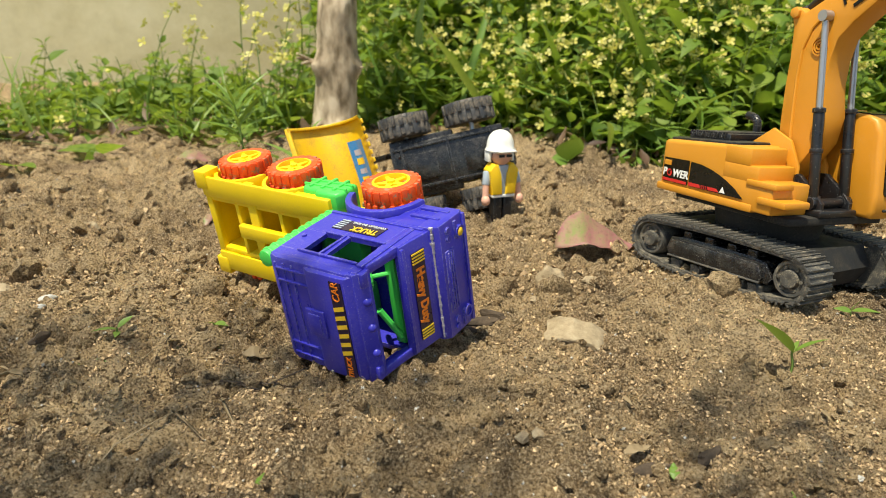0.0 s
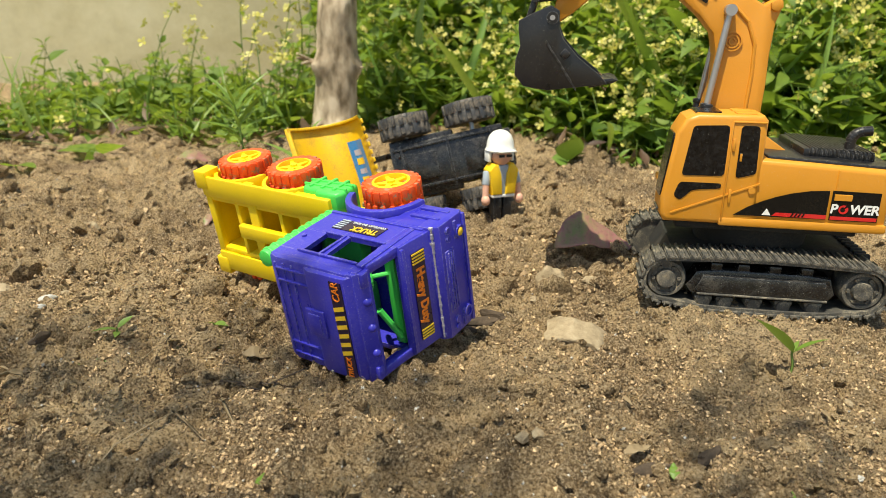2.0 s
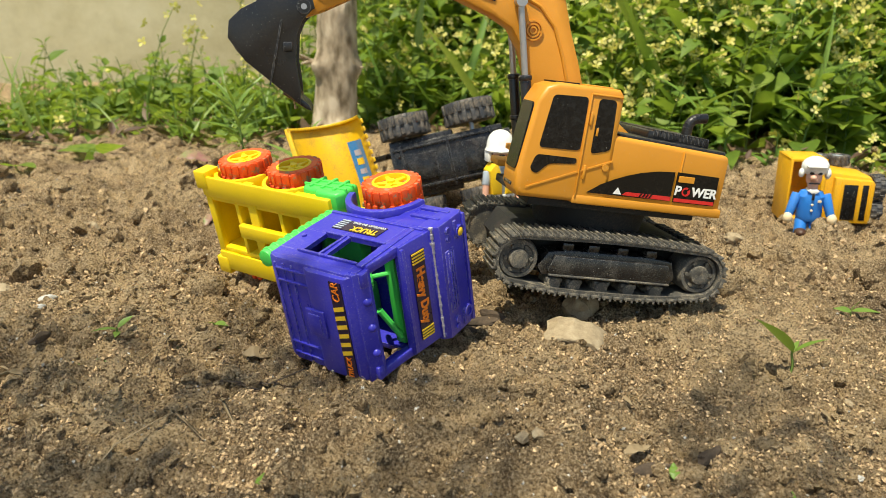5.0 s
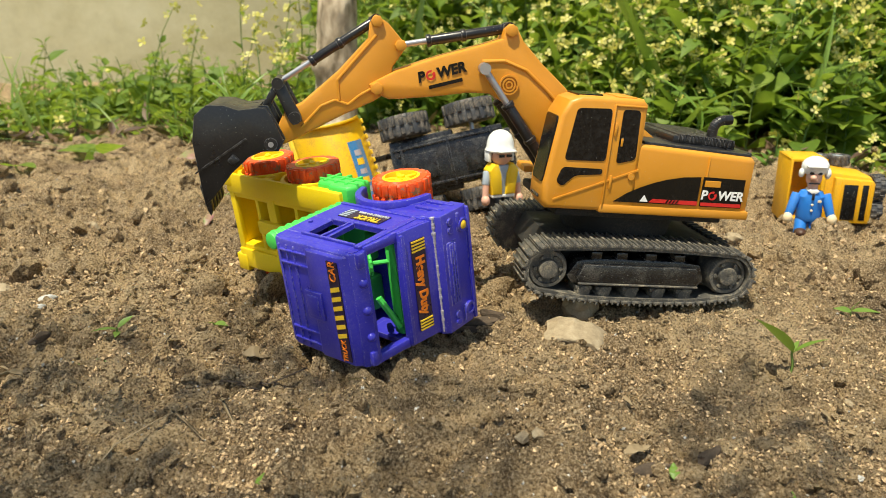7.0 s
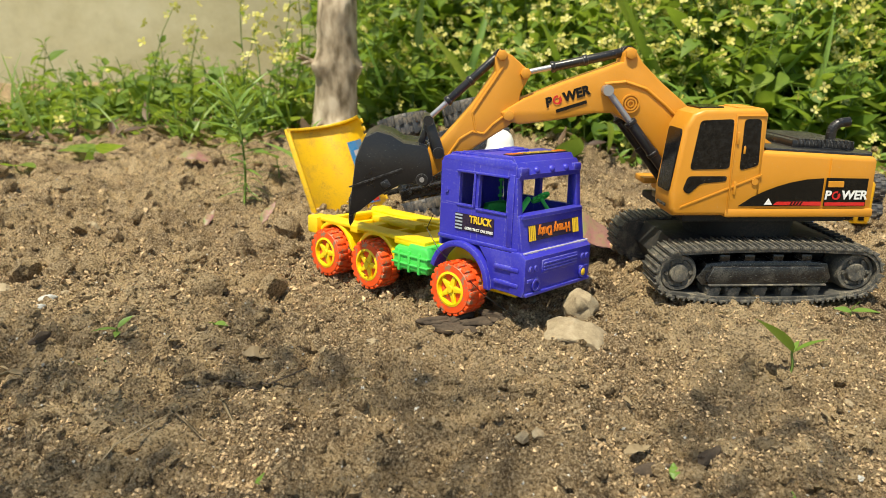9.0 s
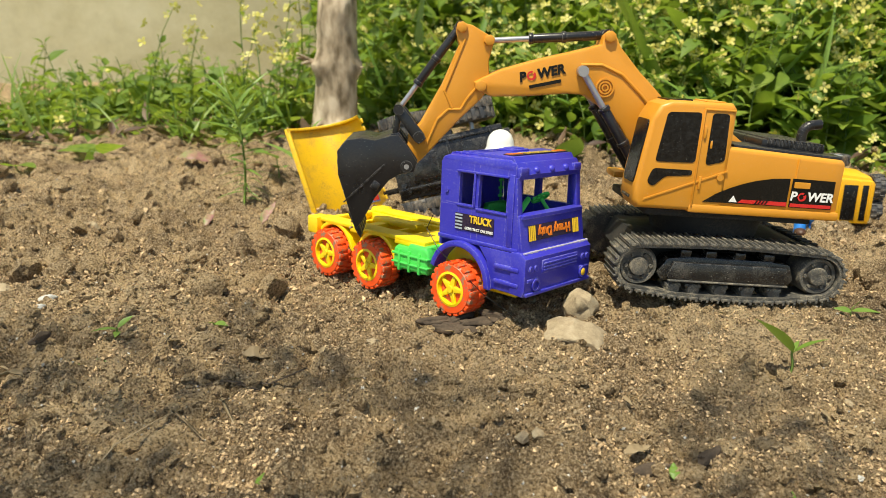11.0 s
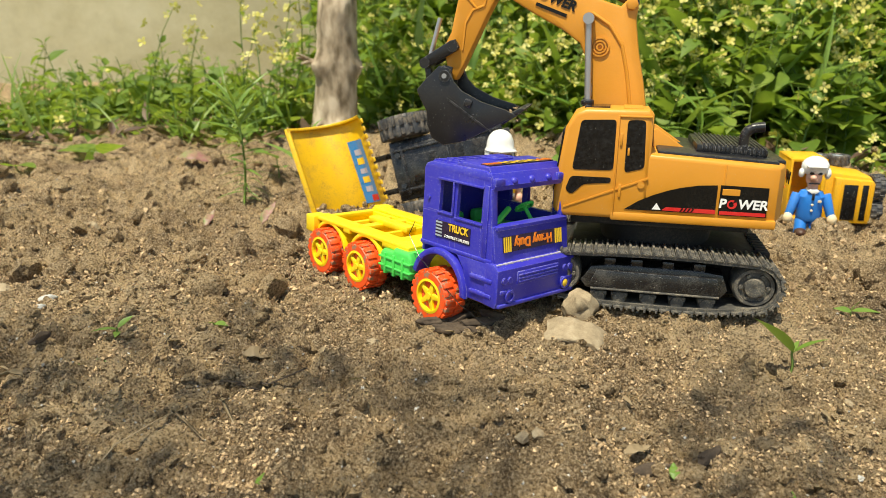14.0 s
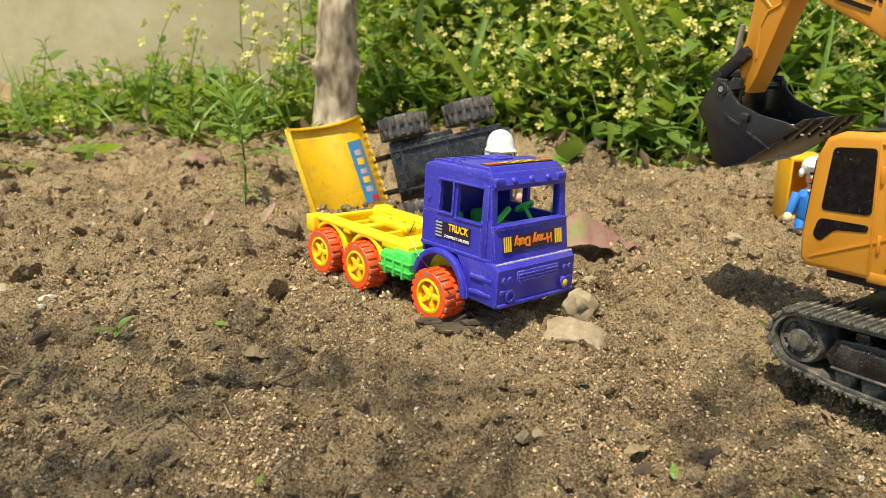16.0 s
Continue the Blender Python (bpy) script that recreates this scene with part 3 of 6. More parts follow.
    bm = bmesh.new()
    # front pane, upright in its own outline, laid on the slope of the cab's front
    prism(bm, rounded([(-0.0095, 0.0), (0.0095, 0.0), (0.0095, 0.0340), (-0.0095, 0.0340)], 0.0028), -0.0005, 0.0005)
    bm.transform(Matrix.Translation((0.0567, 0.0308, 0.0675)) @ Matrix.Rotation(radians(-6.8), 4, "Y") @ Matrix.Rotation(radians(90), 4, "Z"))
    part("windscreen", bm, GLASS_BLACK, cabin, "glossy black windscreen", smooth=False)
    bm = bmesh.new()
    prism(bm, [(0.0300, 0.1118), (0.0430, 0.1114), (0.0430, 0.1124), (0.0300, 0.1128)], 0.0180, 0.0370, 0.0002)
    part("roof_window", bm, GLASS_BLACK, cabin, smooth=False)
    bm = bmesh.new()
    box(bm, (0.0555, 0.0575), (0.0230, 0.0360), (0.0588, 0.0604), 0.0004)
    part("front_grille", bm, DUSTY_BLACK, cabin)
    # top grille and exhaust
    bm = bmesh.new()
    box(bm, (-0.0605, -0.030), (-0.029, 0.029), (0.0890, 0.0916), 0.0010)
    box(bm, (-0.056, 0.004), (-0.036, 0.036), (0.0890, 0.0915), 0.0010)
    box(bm, (-0.052, -0.016), (-0.025, 0.025), (0.0905, 0.0955), 0.0012)
    for k in range(15):
        x = -0.051 + k * 0.0022
        box(bm, (x, x + 0.0011), (-0.0256, 0.0256), (0.0925, 0.0964), 0.0003)
    slope(bm)
    part("engine_grille", bm, BLACK, ex, "black ribbed engine cover")
    bm = bmesh.new()
    bend = [Vector((-0.040 - 0.0060 * (1 - math.cos(radians(a))), 0.020, 0.0975 + 0.0055 * math.sin(radians(a)))) for a in range(0, 81, 16)]
    for p, q in zip([Vector((-0.040, 0.020, 0.088))] + bend, bend + [bend[-1] + Vector((-0.0045, 0, 0.0006))]):
        rod(bm, p, q, 0.0027, 12)
        ball(bm, p, 0.0027, 1)
    rod(bm, (-0.040, 0.020, 0.090), (-0.040, 0.020, 0.0935), 0.0038, 14, None, 0.0005)
    part("exhaust_pipe", bm, BLACK, ex)
    # stickers
    for s in (1, -1):
        yy = s * 0.0428
        flip = 0 if s > 0 else 180
        arc = [(0.0190, 0.0602)] + [(0.0190 - 0.0455 * u, 0.0602 + 0.0152 * math.sin(u * math.pi / 2) ** 0.8) for u in (0.15, 0.3, 0.45, 0.6, 0.8, 1.0)] + [(-0.0265, 0.0602)]
        bm = bmesh.new()
        prism(bm, arc, yy, yy + s * 0.0004)
        panel = part("side_sticker", bm, DECAL_BLACK, ex, "black sticker with red stripes", smooth=False)
        bm = bmesh.new()
        prism(bm, [(-0.0280, 0.0600), (-0.0512, 0.0600), (-0.0512, 0.0752), (-0.0280, 0.0756)], yy, yy + s * 0.0004)
        plate = part("name_sticker", bm, DECAL_BLACK, ex, "black sticker with white lettering", smooth=False)
        bm = bmesh.new()
        prism(bm, [(0.0000, 0.0608), (-0.0265, 0.0604), (-0.0265, 0.0626), (-0.0020, 0.0626)], yy + s * 0.0003, yy + s * 0.0006)
        part("red_stripe", bm, DECAL_RED, panel, smooth=False)
        bm = bmesh.new()
        prism(bm, [(0.0050, 0.0610), (0.0005, 0.0610), (0.0028, 0.0645)], yy + s * 0.0003, yy + s * 0.0006)
        part("warning_triangle", bm, DECAL_WHITE, panel, smooth=False)
        bm = bmesh.new()
        for k in range(4):
            x = -0.0090 - k * 0.0018
            prism(bm, [(x, 0.0608), (x - 0.0008, 0.0608), (x - 0.0018, 0.0626), (x - 0.0010, 0.0626)], yy + s * 0.0005, yy + s * 0.0008)
        part("hatching", bm, DECAL_BLACK, panel, smooth=False)
        bm = bmesh.new()
        prism(bm, [(-0.0285, 0.0604), (-0.0508, 0.0604), (-0.0508, 0.0622), (-0.0285, 0.0622)], yy + s * 0.0003, yy + s * 0.0006)
        part("red_stripe", bm, DECAL_RED, plate, smooth=False)
        bm = bmesh.new()
        box(bm, (-0.0375, -0.0290) if s > 0 else (-0.0500, -0.0440), (yy + s * 0.0002, yy + s * 0.0012), (0.0706, 0.0738), 0.0002)
        part("small_hatch", bm, ORANGE, plate, smooth=False)
        m = Matrix.Translation((-0.0395, yy + s * 0.0005, 0.0660)) @ (pose(0, 0, 0, 90, 0, 180) if s > 0 else pose(0, 0, 0, 90, 0, 0))
        badge_words("P", "WER", 0.0066, DECAL_WHITE, plate, m, 0.0002)
    m = Matrix.Translation((-0.0656, 0.004, 0.0765)) @ pose(0, 0, 0, 90, 0, -90)
    badge_words("W", "RK", 0.0090, DECAL_BLACK, ex, m, 0.0003)
    bm = bmesh.new()
    box(bm, (-0.0662, -0.0654), (-0.008, 0.008), (0.0700, 0.0708))
    part("small_print", bm, DECAL_ORANGE, ex, smooth=False)
    # centre bracket for the boom rams
    bm = bmesh.new()
    for y in (-0.0125, 0.0095):
        prism(bm, [(0.022, 0.055), (0.046, 0.055), (0.046, 0.062), (0.041, 0.067), (0.028, 0.076), (0.022, 0.076)], y, y + 0.003, 0.0006)
    box(bm, (0.02, 0.048), (-0.0145, 0.0145), (0.0545, 0.0585), 0.001)
    rod(bm, (0.040, -0.0145, 0.0615), (0.040, 0.0145, 0.0615), 0.0026, 14)
    part("ram_bracket", bm, BLACK, ex)

    # boom, in its own space from the foot pin
    boom_side = [(0.1327, 0.0262), (0.1340, 0.0300), (0.1301, 0.0325), (0.1212, 0.0375), (0.0985, 0.0464), (0.0755, 0.0540), (0.0661, 0.0575), (0.0654, 0.0625), (0.0625, 0.0653), (0.0586, 0.0631), (0.0549, 0.0572), (0.0429, 0.0458), (0.0308, 0.0360), (0.0180, 0.0245), (0.0040, 0.0110), (-0.0060, 0.0060), (-0.0075, -0.0020), (-0.0040, -0.0075), (0.0060, -0.0080), (0.0260, -0.0060), (0.0390, 0.0020), (0.0500, 0.0158), (0.0602, 0.0241), (0.0706, 0.0293), (0.0820, 0.0290), (0.1027, 0.0254), (0.1232, 0.0230)]
    bm = bmesh.new()
    prism(bm, boom_side, -0.0085, 0.0085, 0.0016)
    bolts = []
    for s in (1, -1):
        for r in (0.0052, 0.0036, 0.0020):
            lathe(bm, [(r, s * 0.0082), (r, s * (0.0098 - r * 0.05)), (r - 0.0008, s * (0.0098 - r * 0.05)), (r - 0.0008, s * 0.0084)], seg=24, m=Matrix.Translation((0.0608, 0, 0.0346)))
        for x, z, y in ((ELBOW.x, ELBOW.z, 0.0118), (0.0621, 0.0619, 0.0105)):
            bolts.append(rod(bmesh.new(), (x, s * 0.006, z), (x, s * y, z), 0.0034, 6, None, 0.0005))
        # raised rib along the bend
        rib = [(0.012, 0.006), (0.026, 0.020), (0.040, 0.033), (0.052, 0.0425), (0.064, 0.0465), (0.076, 0.0455)]
        for a, b in zip(rib, rib[1:]):
            rod(bm, (a[0], s * 0.0086, a[1]), (b[0], s * 0.0086, b[1]), 0.0010, 8)
    boom = part("boom", bm, ORANGE, ex, "orange bent boom arm")
    for bolt in bolts:
        part("pivot_bolt", bolt, ORANGE, boom)
    for s in (1, -1):
        rot = pose(0, 0, 0, 90, 0, 180) if s > 0 else pose(0, 0, 0, 90, 0, 0)
        tilt = pose(0, 0, 0, 0, 17 if s > 0 else 17, 0)
        m = Matrix.Translation((0.0970, s * 0.0088, 0.0385)) @ tilt @ rot
        badge_words("P", "WER", 0.0071, DECAL_BLACK, boom, m, 0.0003)
        bm = bmesh.new()
        box(bm, (-0.008, 0.010), (-0.0068, -0.0050), (-0.0001, 0.0003), 0, m)
        part("small_print", bm, DECAL_BLACK, boom, smooth=False)

    # stick, from the elbow, its length along x
    stick_side = [(-0.0163, 0.0325), (-0.0201, 0.0258), (-0.0236, 0.0120), (-0.0195, 0.0095), (-0.0127, 0.0060), (-0.0060, -0.0010), (0.0001, -0.0050), (0.0050, -0.0055), (0.0219, -0.0046), (0.0512, -0.0048), (0.0611, -0.0040), (0.0628, 0.0010), (0.0553, 0.0046), (0.0480, 0.0103), (0.0384, 0.0100), (0.0139, 0.0160), (-0.0076, 0.0238), (-0.0116, 0.0302)]
    bm = bmesh.new()
    prism(bm, stick_side, -0.0070, 0.0070, 0.0013)
    for s in (1, -1):
        for x, z in ((-0.0152, 0.0293), (-0.0207, 0.0135)):
            rod(bm, (x, s * 0.0055, z), (x, s * 0.0090, z), 0.0032, 6, None, 0.0005)
        rib = [(-0.002, 0.001), (0.010, 0.0005), (0.017, -0.001), (0.022, 0.004), (0.030, 0.0045), (0.044, -0.0005)]
        for a, b in zip(rib, rib[1:]):
            rod(bm, (a[0], s * 0.0071, a[1]), (b[0], s * 0.0071, b[1]), 0.0007, 6)
        rod(bm, (-0.012, s * 0.0071, 0.0235), (0.016, s * 0.0071, 0.0125), 0.0007, 6)
        rod(bm, (0.016, s * 0.0071, 0.0125), (0.020, s * 0.0071, 0.003), 0.0007, 6)
    stick = part("stick", bm, ORANGE, ex, "orange dipper stick")

    # bucket, from its pin, the teeth along x
    bm = bmesh.new()
    cheek = [(-0.0050, -0.0040), (0.0004, -0.0050), (0.0060, 0.0010), (0.0123, 0.0040), (0.0250, 0.0052), (0.0388, 0.0040), (0.0462, 0.0045), (0.0394, 0.0123), (0.0246, 0.0292), (0.0137, 0.0365), (0.0058, 0.0353), (0.0006, 0.0293), (-0.0026, 0.0222), (-0.0094, 0.0165), (-0.0123, 0.0132), (-0.0094, 0.0054)]
    for y0, y1 in ((-0.0215, -0.0195), (0.0195, 0.0215)):
        prism(bm, cheek, y0, y1, 0.0005)
    shell = [(0.0440, 0.0055), (0.0394, 0.0123), (0.0246, 0.0292), (0.0190, 0.0335), (0.0137, 0.0362), (0.0095, 0.0362), (0.0058, 0.0350), (0.0006, 0.0293), (-0.0026, 0.0222), (-0.0090, 0.0165)]
    inner = [(x * 0.93 + 0.0012, z * 0.93) for x, z in shell]
    prism(bm, shell + inner[::-1], -0.0196, 0.0196, 0.0003)
    teeth = []
    for k in range(5):
        y = -0.0195 + k * 0.0085
        teeth.append(bmesh.new())
        prism(teeth[-1], [(0.0380, 0.0108), (0.0405, 0.0130), (0.0480, 0.0020), (0.0490, -0.0008), (0.0460, 0.0004), (0.0410, 0.0062)], y, y + 0.0050, 0.0005)
    for s in (1, -1):
        rod(bm, (0, s * 0.019, 0), (0, s * 0.0226, 0), 0.0032, 16)
        prism(bm, [(0.006, 0.0105), (0.036, 0.0180), (0.036, 0.0188), (0.006, 0.0113)], s * 0.0214, s * 0.0222)
        box(bm, (0.0160, 0.0205), (s * 0.0212, s * 0.0235), (0.0065, 0.0110), 0.0008)
        for y in (0.0085,):
            prism(bm, [(-0.0123, 0.0132), (-0.0050, -0.0040), (0.0004, -0.0050), (0.0040, 0.0100), (0.0000, 0.0280), (-0.0026, 0.0222), (-0.0094, 0.0165)], s * y, s * (y + 0.0020), 0.0004)
    rod(bm, (0, -0.021, 0), (0, 0.021, 0), 0.0018, 12)
    bucket = part("bucket", bm, BLACK, ex, "black digging bucket with soil on its teeth")
    for tooth in teeth:
        part("tooth", tooth, BLACK, bucket)
    bm = bmesh.new()
    rng = random.Random(4)
    for k in range(34):
        c = (0.0440 + rng.uniform(-0.004, 0.004), rng.uniform(-0.0195, 0.0195), 0.0058 + rng.uniform(-0.002, 0.003))
        ball(bm, c, rng.uniform(0.0004, 0.0010), 1, (1.2, 1.3, 0.7))
    part("soil_crust", bm, CRUMB, bucket, "dry soil stuck to the teeth", smooth=False)
    bm = bmesh.new()
    for s in (1, -1):
        rod(bm, (0, s * 0.0220, 0), (0, s * 0.0230, 0), 0.0014, 12)
    part("bucket_pin", bm, CHROME, bucket)

    # rams: each a barrel and a rod, along +x from their own ends
    def ram(name, barrel, r, thin, y, cap=CHROME):
        bm = bmesh.new()
        rod(bm, (-0.001, 0, 0), (barrel, 0, 0), r, 16, None, 0.0004)
        for u in (0.04, 0.55, 0.97):
            rod(bm, (barrel * u - 0.0012, 0, 0), (barrel * u + 0.0012, 0, 0), r * 1.22, 16, None, 0.0003)
        rod(bm, (0, -0.003, 0), (0, 0.003, 0), r * 1.25, 14)
        a = part(name + "_barrel", bm, BLACK, ex, "black hydraulic ram barrel")
        bm = bmesh.new()
        rod(bm, (0, 0, 0), (-thin, 0, 0), r * 0.62, 12)
        rod(bm, (0, -0.0028, 0), (0, 0.0028, 0), r * 1.05, 14)
        b = part(name + "_rod", bm, cap, ex, "grey metal ram rod")
        return a, b, y

    rams = {"left": ram("boom_ram", 0.053, 0.0029, 0.050, 0.0122), "right": ram("boom_ram", 0.053, 0.0029, 0.050, -0.0122),
            "stick": ram("stick_ram", 0.044, 0.0026, 0.030, 0.0), "bucket": ram("bucket_ram", 0.040, 0.0024, 0.026, 0.0)}
    bm = bmesh.new()
    for s in (1, -1):
        prism(bm, [(-0.003, -0.0026), (0.0, -0.0034), (0.0190, -0.0030), (0.0222, 0.0), (0.0190, 0.0030), (0.0, 0.0034), (-0.003, 0.0026)], s * 0.0074, s * 0.0100, 0.0006)
        rod(bm, (0, s * 0.0072, 0), (0, s * 0.0110, 0), 0.0032, 14)
        rod(bm, (0.019, s * 0.0, 0), (0.019, s * 0.0110, 0), 0.0030, 14)
    rocker = part("rocker_link", bm, BLACK, ex)
    bm = bmesh.new()
    prism(bm, [(-0.002, -0.0018), (0.016, -0.0018), (0.0178, 0.0), (0.016, 0.0018), (-0.002, 0.0018)], -0.0052, 0.0052, 0.0006)
    tie = part("bucket_link", bm, BLACK, ex)
    return ex, boom, stick, bucket, rams, rocker, tie, under


EXCAVATOR, BOOM, STICK, BUCKET, RAMS, ROCKER, TIE, UNDERPARTS = build_excavator()


# ---- dump truck chassis with cab ----
def toy_wheel(parent, x, y, side, r=0.0146, width=0.0140, tyre=RED, rim=YELLOW, lugs=20):
    bm = bmesh.new()
    s = side
    o, i = s * width / 2, -s * width / 2
    lathe(bm, [(r * 0.55, i), (r * 0.90, i), (r * 0.97, i * 0.8), (r * 0.97, o * 0.8), (r * 0.90, o), (r * 0.66, o), (r * 0.63, o * 0.75), (r * 0.55, o * 0.7)], seg=32)
    for k in range(lugs):
        for half, off in ((-1, 0.0), (1, 0.5)):
            a = 360 * (k + off) / lugs
            box(bm, (r * 0.90, r * 1.02), sorted((half * width * 0.48, half * width * 0.04)), (-r * 0.10, r * 0.10), 0.0003, Matrix.Rotation(radians(a), 4, "Y"))
    w = part("wheel", bm, tyre, parent, m=Matrix.Translation((x, y, r)))
    bm = bmesh.new()
    lathe(bm, [(r * 0.10, o * 0.2), (r * 0.64, o * 0.2), (r * 0.66, o * 1.02), (r * 0.57, o * 1.06), (r * 0.53, o * 0.55), (r * 0.10, o * 0.5)], seg=28)
    for k in range(5):
        mm = Matrix.Rotation(2 * math.pi * k / 5, 4, "Y")
        prism_pts = [(0, -r * 0.15), (r * 0.56, -r * 0.06), (r * 0.56, r * 0.06), (0, r * 0.15)]
        b2 = bmesh.new()
        prism(b2, prism_pts, o * 0.5, o * 0.92, 0.0003)
        b2.transform(mm)
        tmp = bpy.data.meshes.new("t")
        b2.to_mesh(tmp)
        b2.free()
        bm.from_mesh(tmp)
        bpy.data.meshes.remove(tmp)
    rod(bm, (0, o * 0.4, 0), (0, o * 1.06, 0), r * 0.17, 14, r * 0.13)
    part("rim", bm, rim, w, "spoked plastic rim")
    return w


def panel_with_holes(bm, outer, holes, y0, y1):
    """A side panel between y0 and y1 with openings cut through: quads over a grid of the given lines."""
    xs = sorted({outer[0], outer[1], *[h[0] for h in holes], *[h[1] for h in holes]})
    zs = sorted({outer[2], outer[3], *[h[2] for h in holes], *[h[3] for h in holes]})
    for xa, xb in zip(xs, xs[1:]):
        for za, zb in zip(zs, zs[1:]):
            cx, cz = (xa + xb) / 2, (za + zb) / 2
            if not any(h[0] < cx < h[1] and h[2] < cz < h[3] for h in holes):
                box(bm, (xa, xb), (y0, y1), (za, zb))
    bmesh.ops.remove_doubles(bm, verts=bm.verts, dist=1e-6)
    seen, kill = {}, []
    for f in bm.faces:
        k = tuple(sorted(v.index for v in f.verts))
        seen.setdefault(k, []).append(f)
    for fs in seen.values():
        if len(fs) > 1:
            kill += fs
    bmesh.ops.delete(bm, geom=kill, context="FACES_ONLY")
    return bm


def build_truck():
    tk = thing("toy_truck", pose(0, 0, 0), "blue, yellow and green plastic toy truck with red tyres", "toy truck")
    axles = (0.0, -0.0673, -0.1071)
    for x in axles:
        for s in (1, -1):
            toy_wheel(tk, x, s * 0.0297, s)
        bm = bmesh.new()
        rod(bm, (x, -0.024, 0.0146), (x, 0.024, 0.0146), 0.0018, 12)
        part("axle", bm, CHROME, tk)
    # chassis: two long beams, cross ribs, deck with open pockets
    bm = bmesh.new()
    for s in (1, -1):
        box(bm, (-0.124, 0.030), sorted((s * 0.0150, s * 0.0180)), (0.0130, 0.0330), 0.0006)
    for x in (-0.124, -0.101, -0.088, -0.066, -0.046, -0.030, 0.010, 0.028):
        part("cross_rib", box(bmesh.new(), (x - 0.0015, x + 0.0015), (-0.0170, 0.0170), (0.0150, 0.0330), 0.0005), YELLOW, tk)
    box(bm, (-0.124, 0.028), (-0.0165, 0.0165), (0.0150, 0.0170))
    for x0, x1 in ((-0.126, -0.121), (-0.091, -0.084), (-0.0510, -0.026)):
        part("deck_plate", box(bmesh.new(), (x0, x1), (-0.0300, 0.0300), (0.0300, 0.0335), 0.0006), YELLOW, tk)
    for s in (1, -1):
        box(bm, (-0.126, -0.026), sorted((s * 0.0180, s * 0.0300)), (0.0322, 0.0345), 0.0006)
        box(bm, (-0.130, -0.120), sorted((s * 0.0220, s * 0.0330)), (0.0240, 0.0350), 0.0010)
    box(bm, (-0.100, -0.060), (-0.004, 0.004), (0.0320, 0.0360), 0.0008)
    part("chassis", bm, YELLOW, tk, "bright yellow moulded chassis")
    for s in (1, -1):
        for x in axles[1:]:
            bm = bmesh.new()
            outer = [(x + 0.0185 * math.cos(radians(a)), 0.0146 + 0.0195 * math.sin(radians(a))) for a in range(8, 173, 12)]
            inner = [(x + 0.0163 * math.cos(radians(a)), 0.0146 + 0.0170 * math.sin(radians(a))) for a in range(172, 7, -12)]
            prism(bm, outer + inner, s * 0.0180, s * 0.0298, 0.0005)
            part("mudguard", bm, YELLOW, tk)
        bm = bmesh.new()
        tank = [(-0.0480, 0.0165), (-0.0215, 0.0165), (-0.0205, 0.0185), (-0.0205, 0.0290), (-0.0225, 0.0322), (-0.0360, 0.0322), (-0.0375, 0.0300), (-0.0465, 0.0300), (-0.0485, 0.0280), (-0.0490, 0.0185)]
        prism(bm, tank, s * 0.0170, s * 0.0330, 0.0020, 3)
        for x in (-0.0430, -0.0350, -0.0270):
            box(bm, (x - 0.0010, x + 0.0010), sorted((s * 0.0168, s * 0.0340)), (0.0160, 0.0285), 0.0006)
        box(bm, (-0.0492, -0.0203), sorted((s * 0.0168, s * 0.0338)), (0.0250, 0.0264), 0.0005)
        box(bm, (-0.0492, -0.0203), sorted((s * 0.0168, s * 0.0338)), (0.0200, 0.0212), 0.0005)
        part("side_tank", bm, GREEN, tk, "green ribbed side tank")
        bm = bmesh.new()
        box(bm, (0.012, 0.0250), sorted((s * 0.0170, s * 0.0260)), (0.0170, 0.0380), 0.0008)
        part("inner_guard", bm, YELLOW, tk)

    # cab shell
    cab = new("cab")
    cab.parent = tk
    tagged(cab, "blue hollow plastic cab with open windows")
    HW = 0.0285
    for s in (1, -1):
        bm = bmesh.new()
        panel_with_holes(bm, (-0.0165, 0.0330, 0.0395, 0.0830), [(-0.0035, 0.0060, 0.0600, 0.0765), (0.0100, 0.0285, 0.0590, 0.0770)], s * (HW - 0.0022), s * HW)
        lean = [v for v in bm.verts]
        for v in lean:
            if v.co.x > 0.030:
                v.co.x += 0.0055 * (1 - (v.co.z - 0.0395) / 0.0435)
            v.co.y *= 1 - 0.035 * max(0, (v.co.z - 0.058) / 0.025)
        part("side_panel", bm, BLUE, cab, smooth=False)
        bm = bmesh.new()
        for x0, x1, z0, z1 in ((-0.0045, 0.0070, 0.0588, 0.0600), (0.0090, 0.0295, 0.0578, 0.0590), (-0.0050, 0.0295, 0.0768, 0.0780), (0.0070, 0.0082, 0.0590, 0.0780)):
            box(bm, (x0, x1), sorted((s * HW * 0.97, s * (HW + 0.0006))), (z0, z1), 0.0003)
        box(bm, (-0.0170, 0.0375), sorted((s * (HW - 0.001), s * (HW + 0.0008))), (0.0400, 0.0420), 0.0004)
        box(bm, (0.0300, 0.0335), sorted((s * (HW - 0.001), s * (HW + 0.0006))), (0.0420, 0.0790), 0.0005)
        for x in (-0.0120,):
            rod(bm, (x, s * (HW - 0.001), 0.0660), (x, s * (HW + 0.0006), 0.0660), 0.0012, 10)
        part("side_trim", bm, BLUE, cab)
        # wheel arch
        bm = bmesh.new()
        outer = [(0.0005 + 0.0215 * math.cos(radians(a)), 0.0180 + 0.0225 * math.sin(radians(a))) for a in range(0, 166, 11)]
        inner = [(0.0005 + 0.0182 * math.cos(radians(a)), 0.0180 + 0.0190 * math.sin(radians(a))) for a in range(165, -1, -11)]
        prism(bm, outer + inner, s * 0.0220, s * 0.0318, 0.0008)
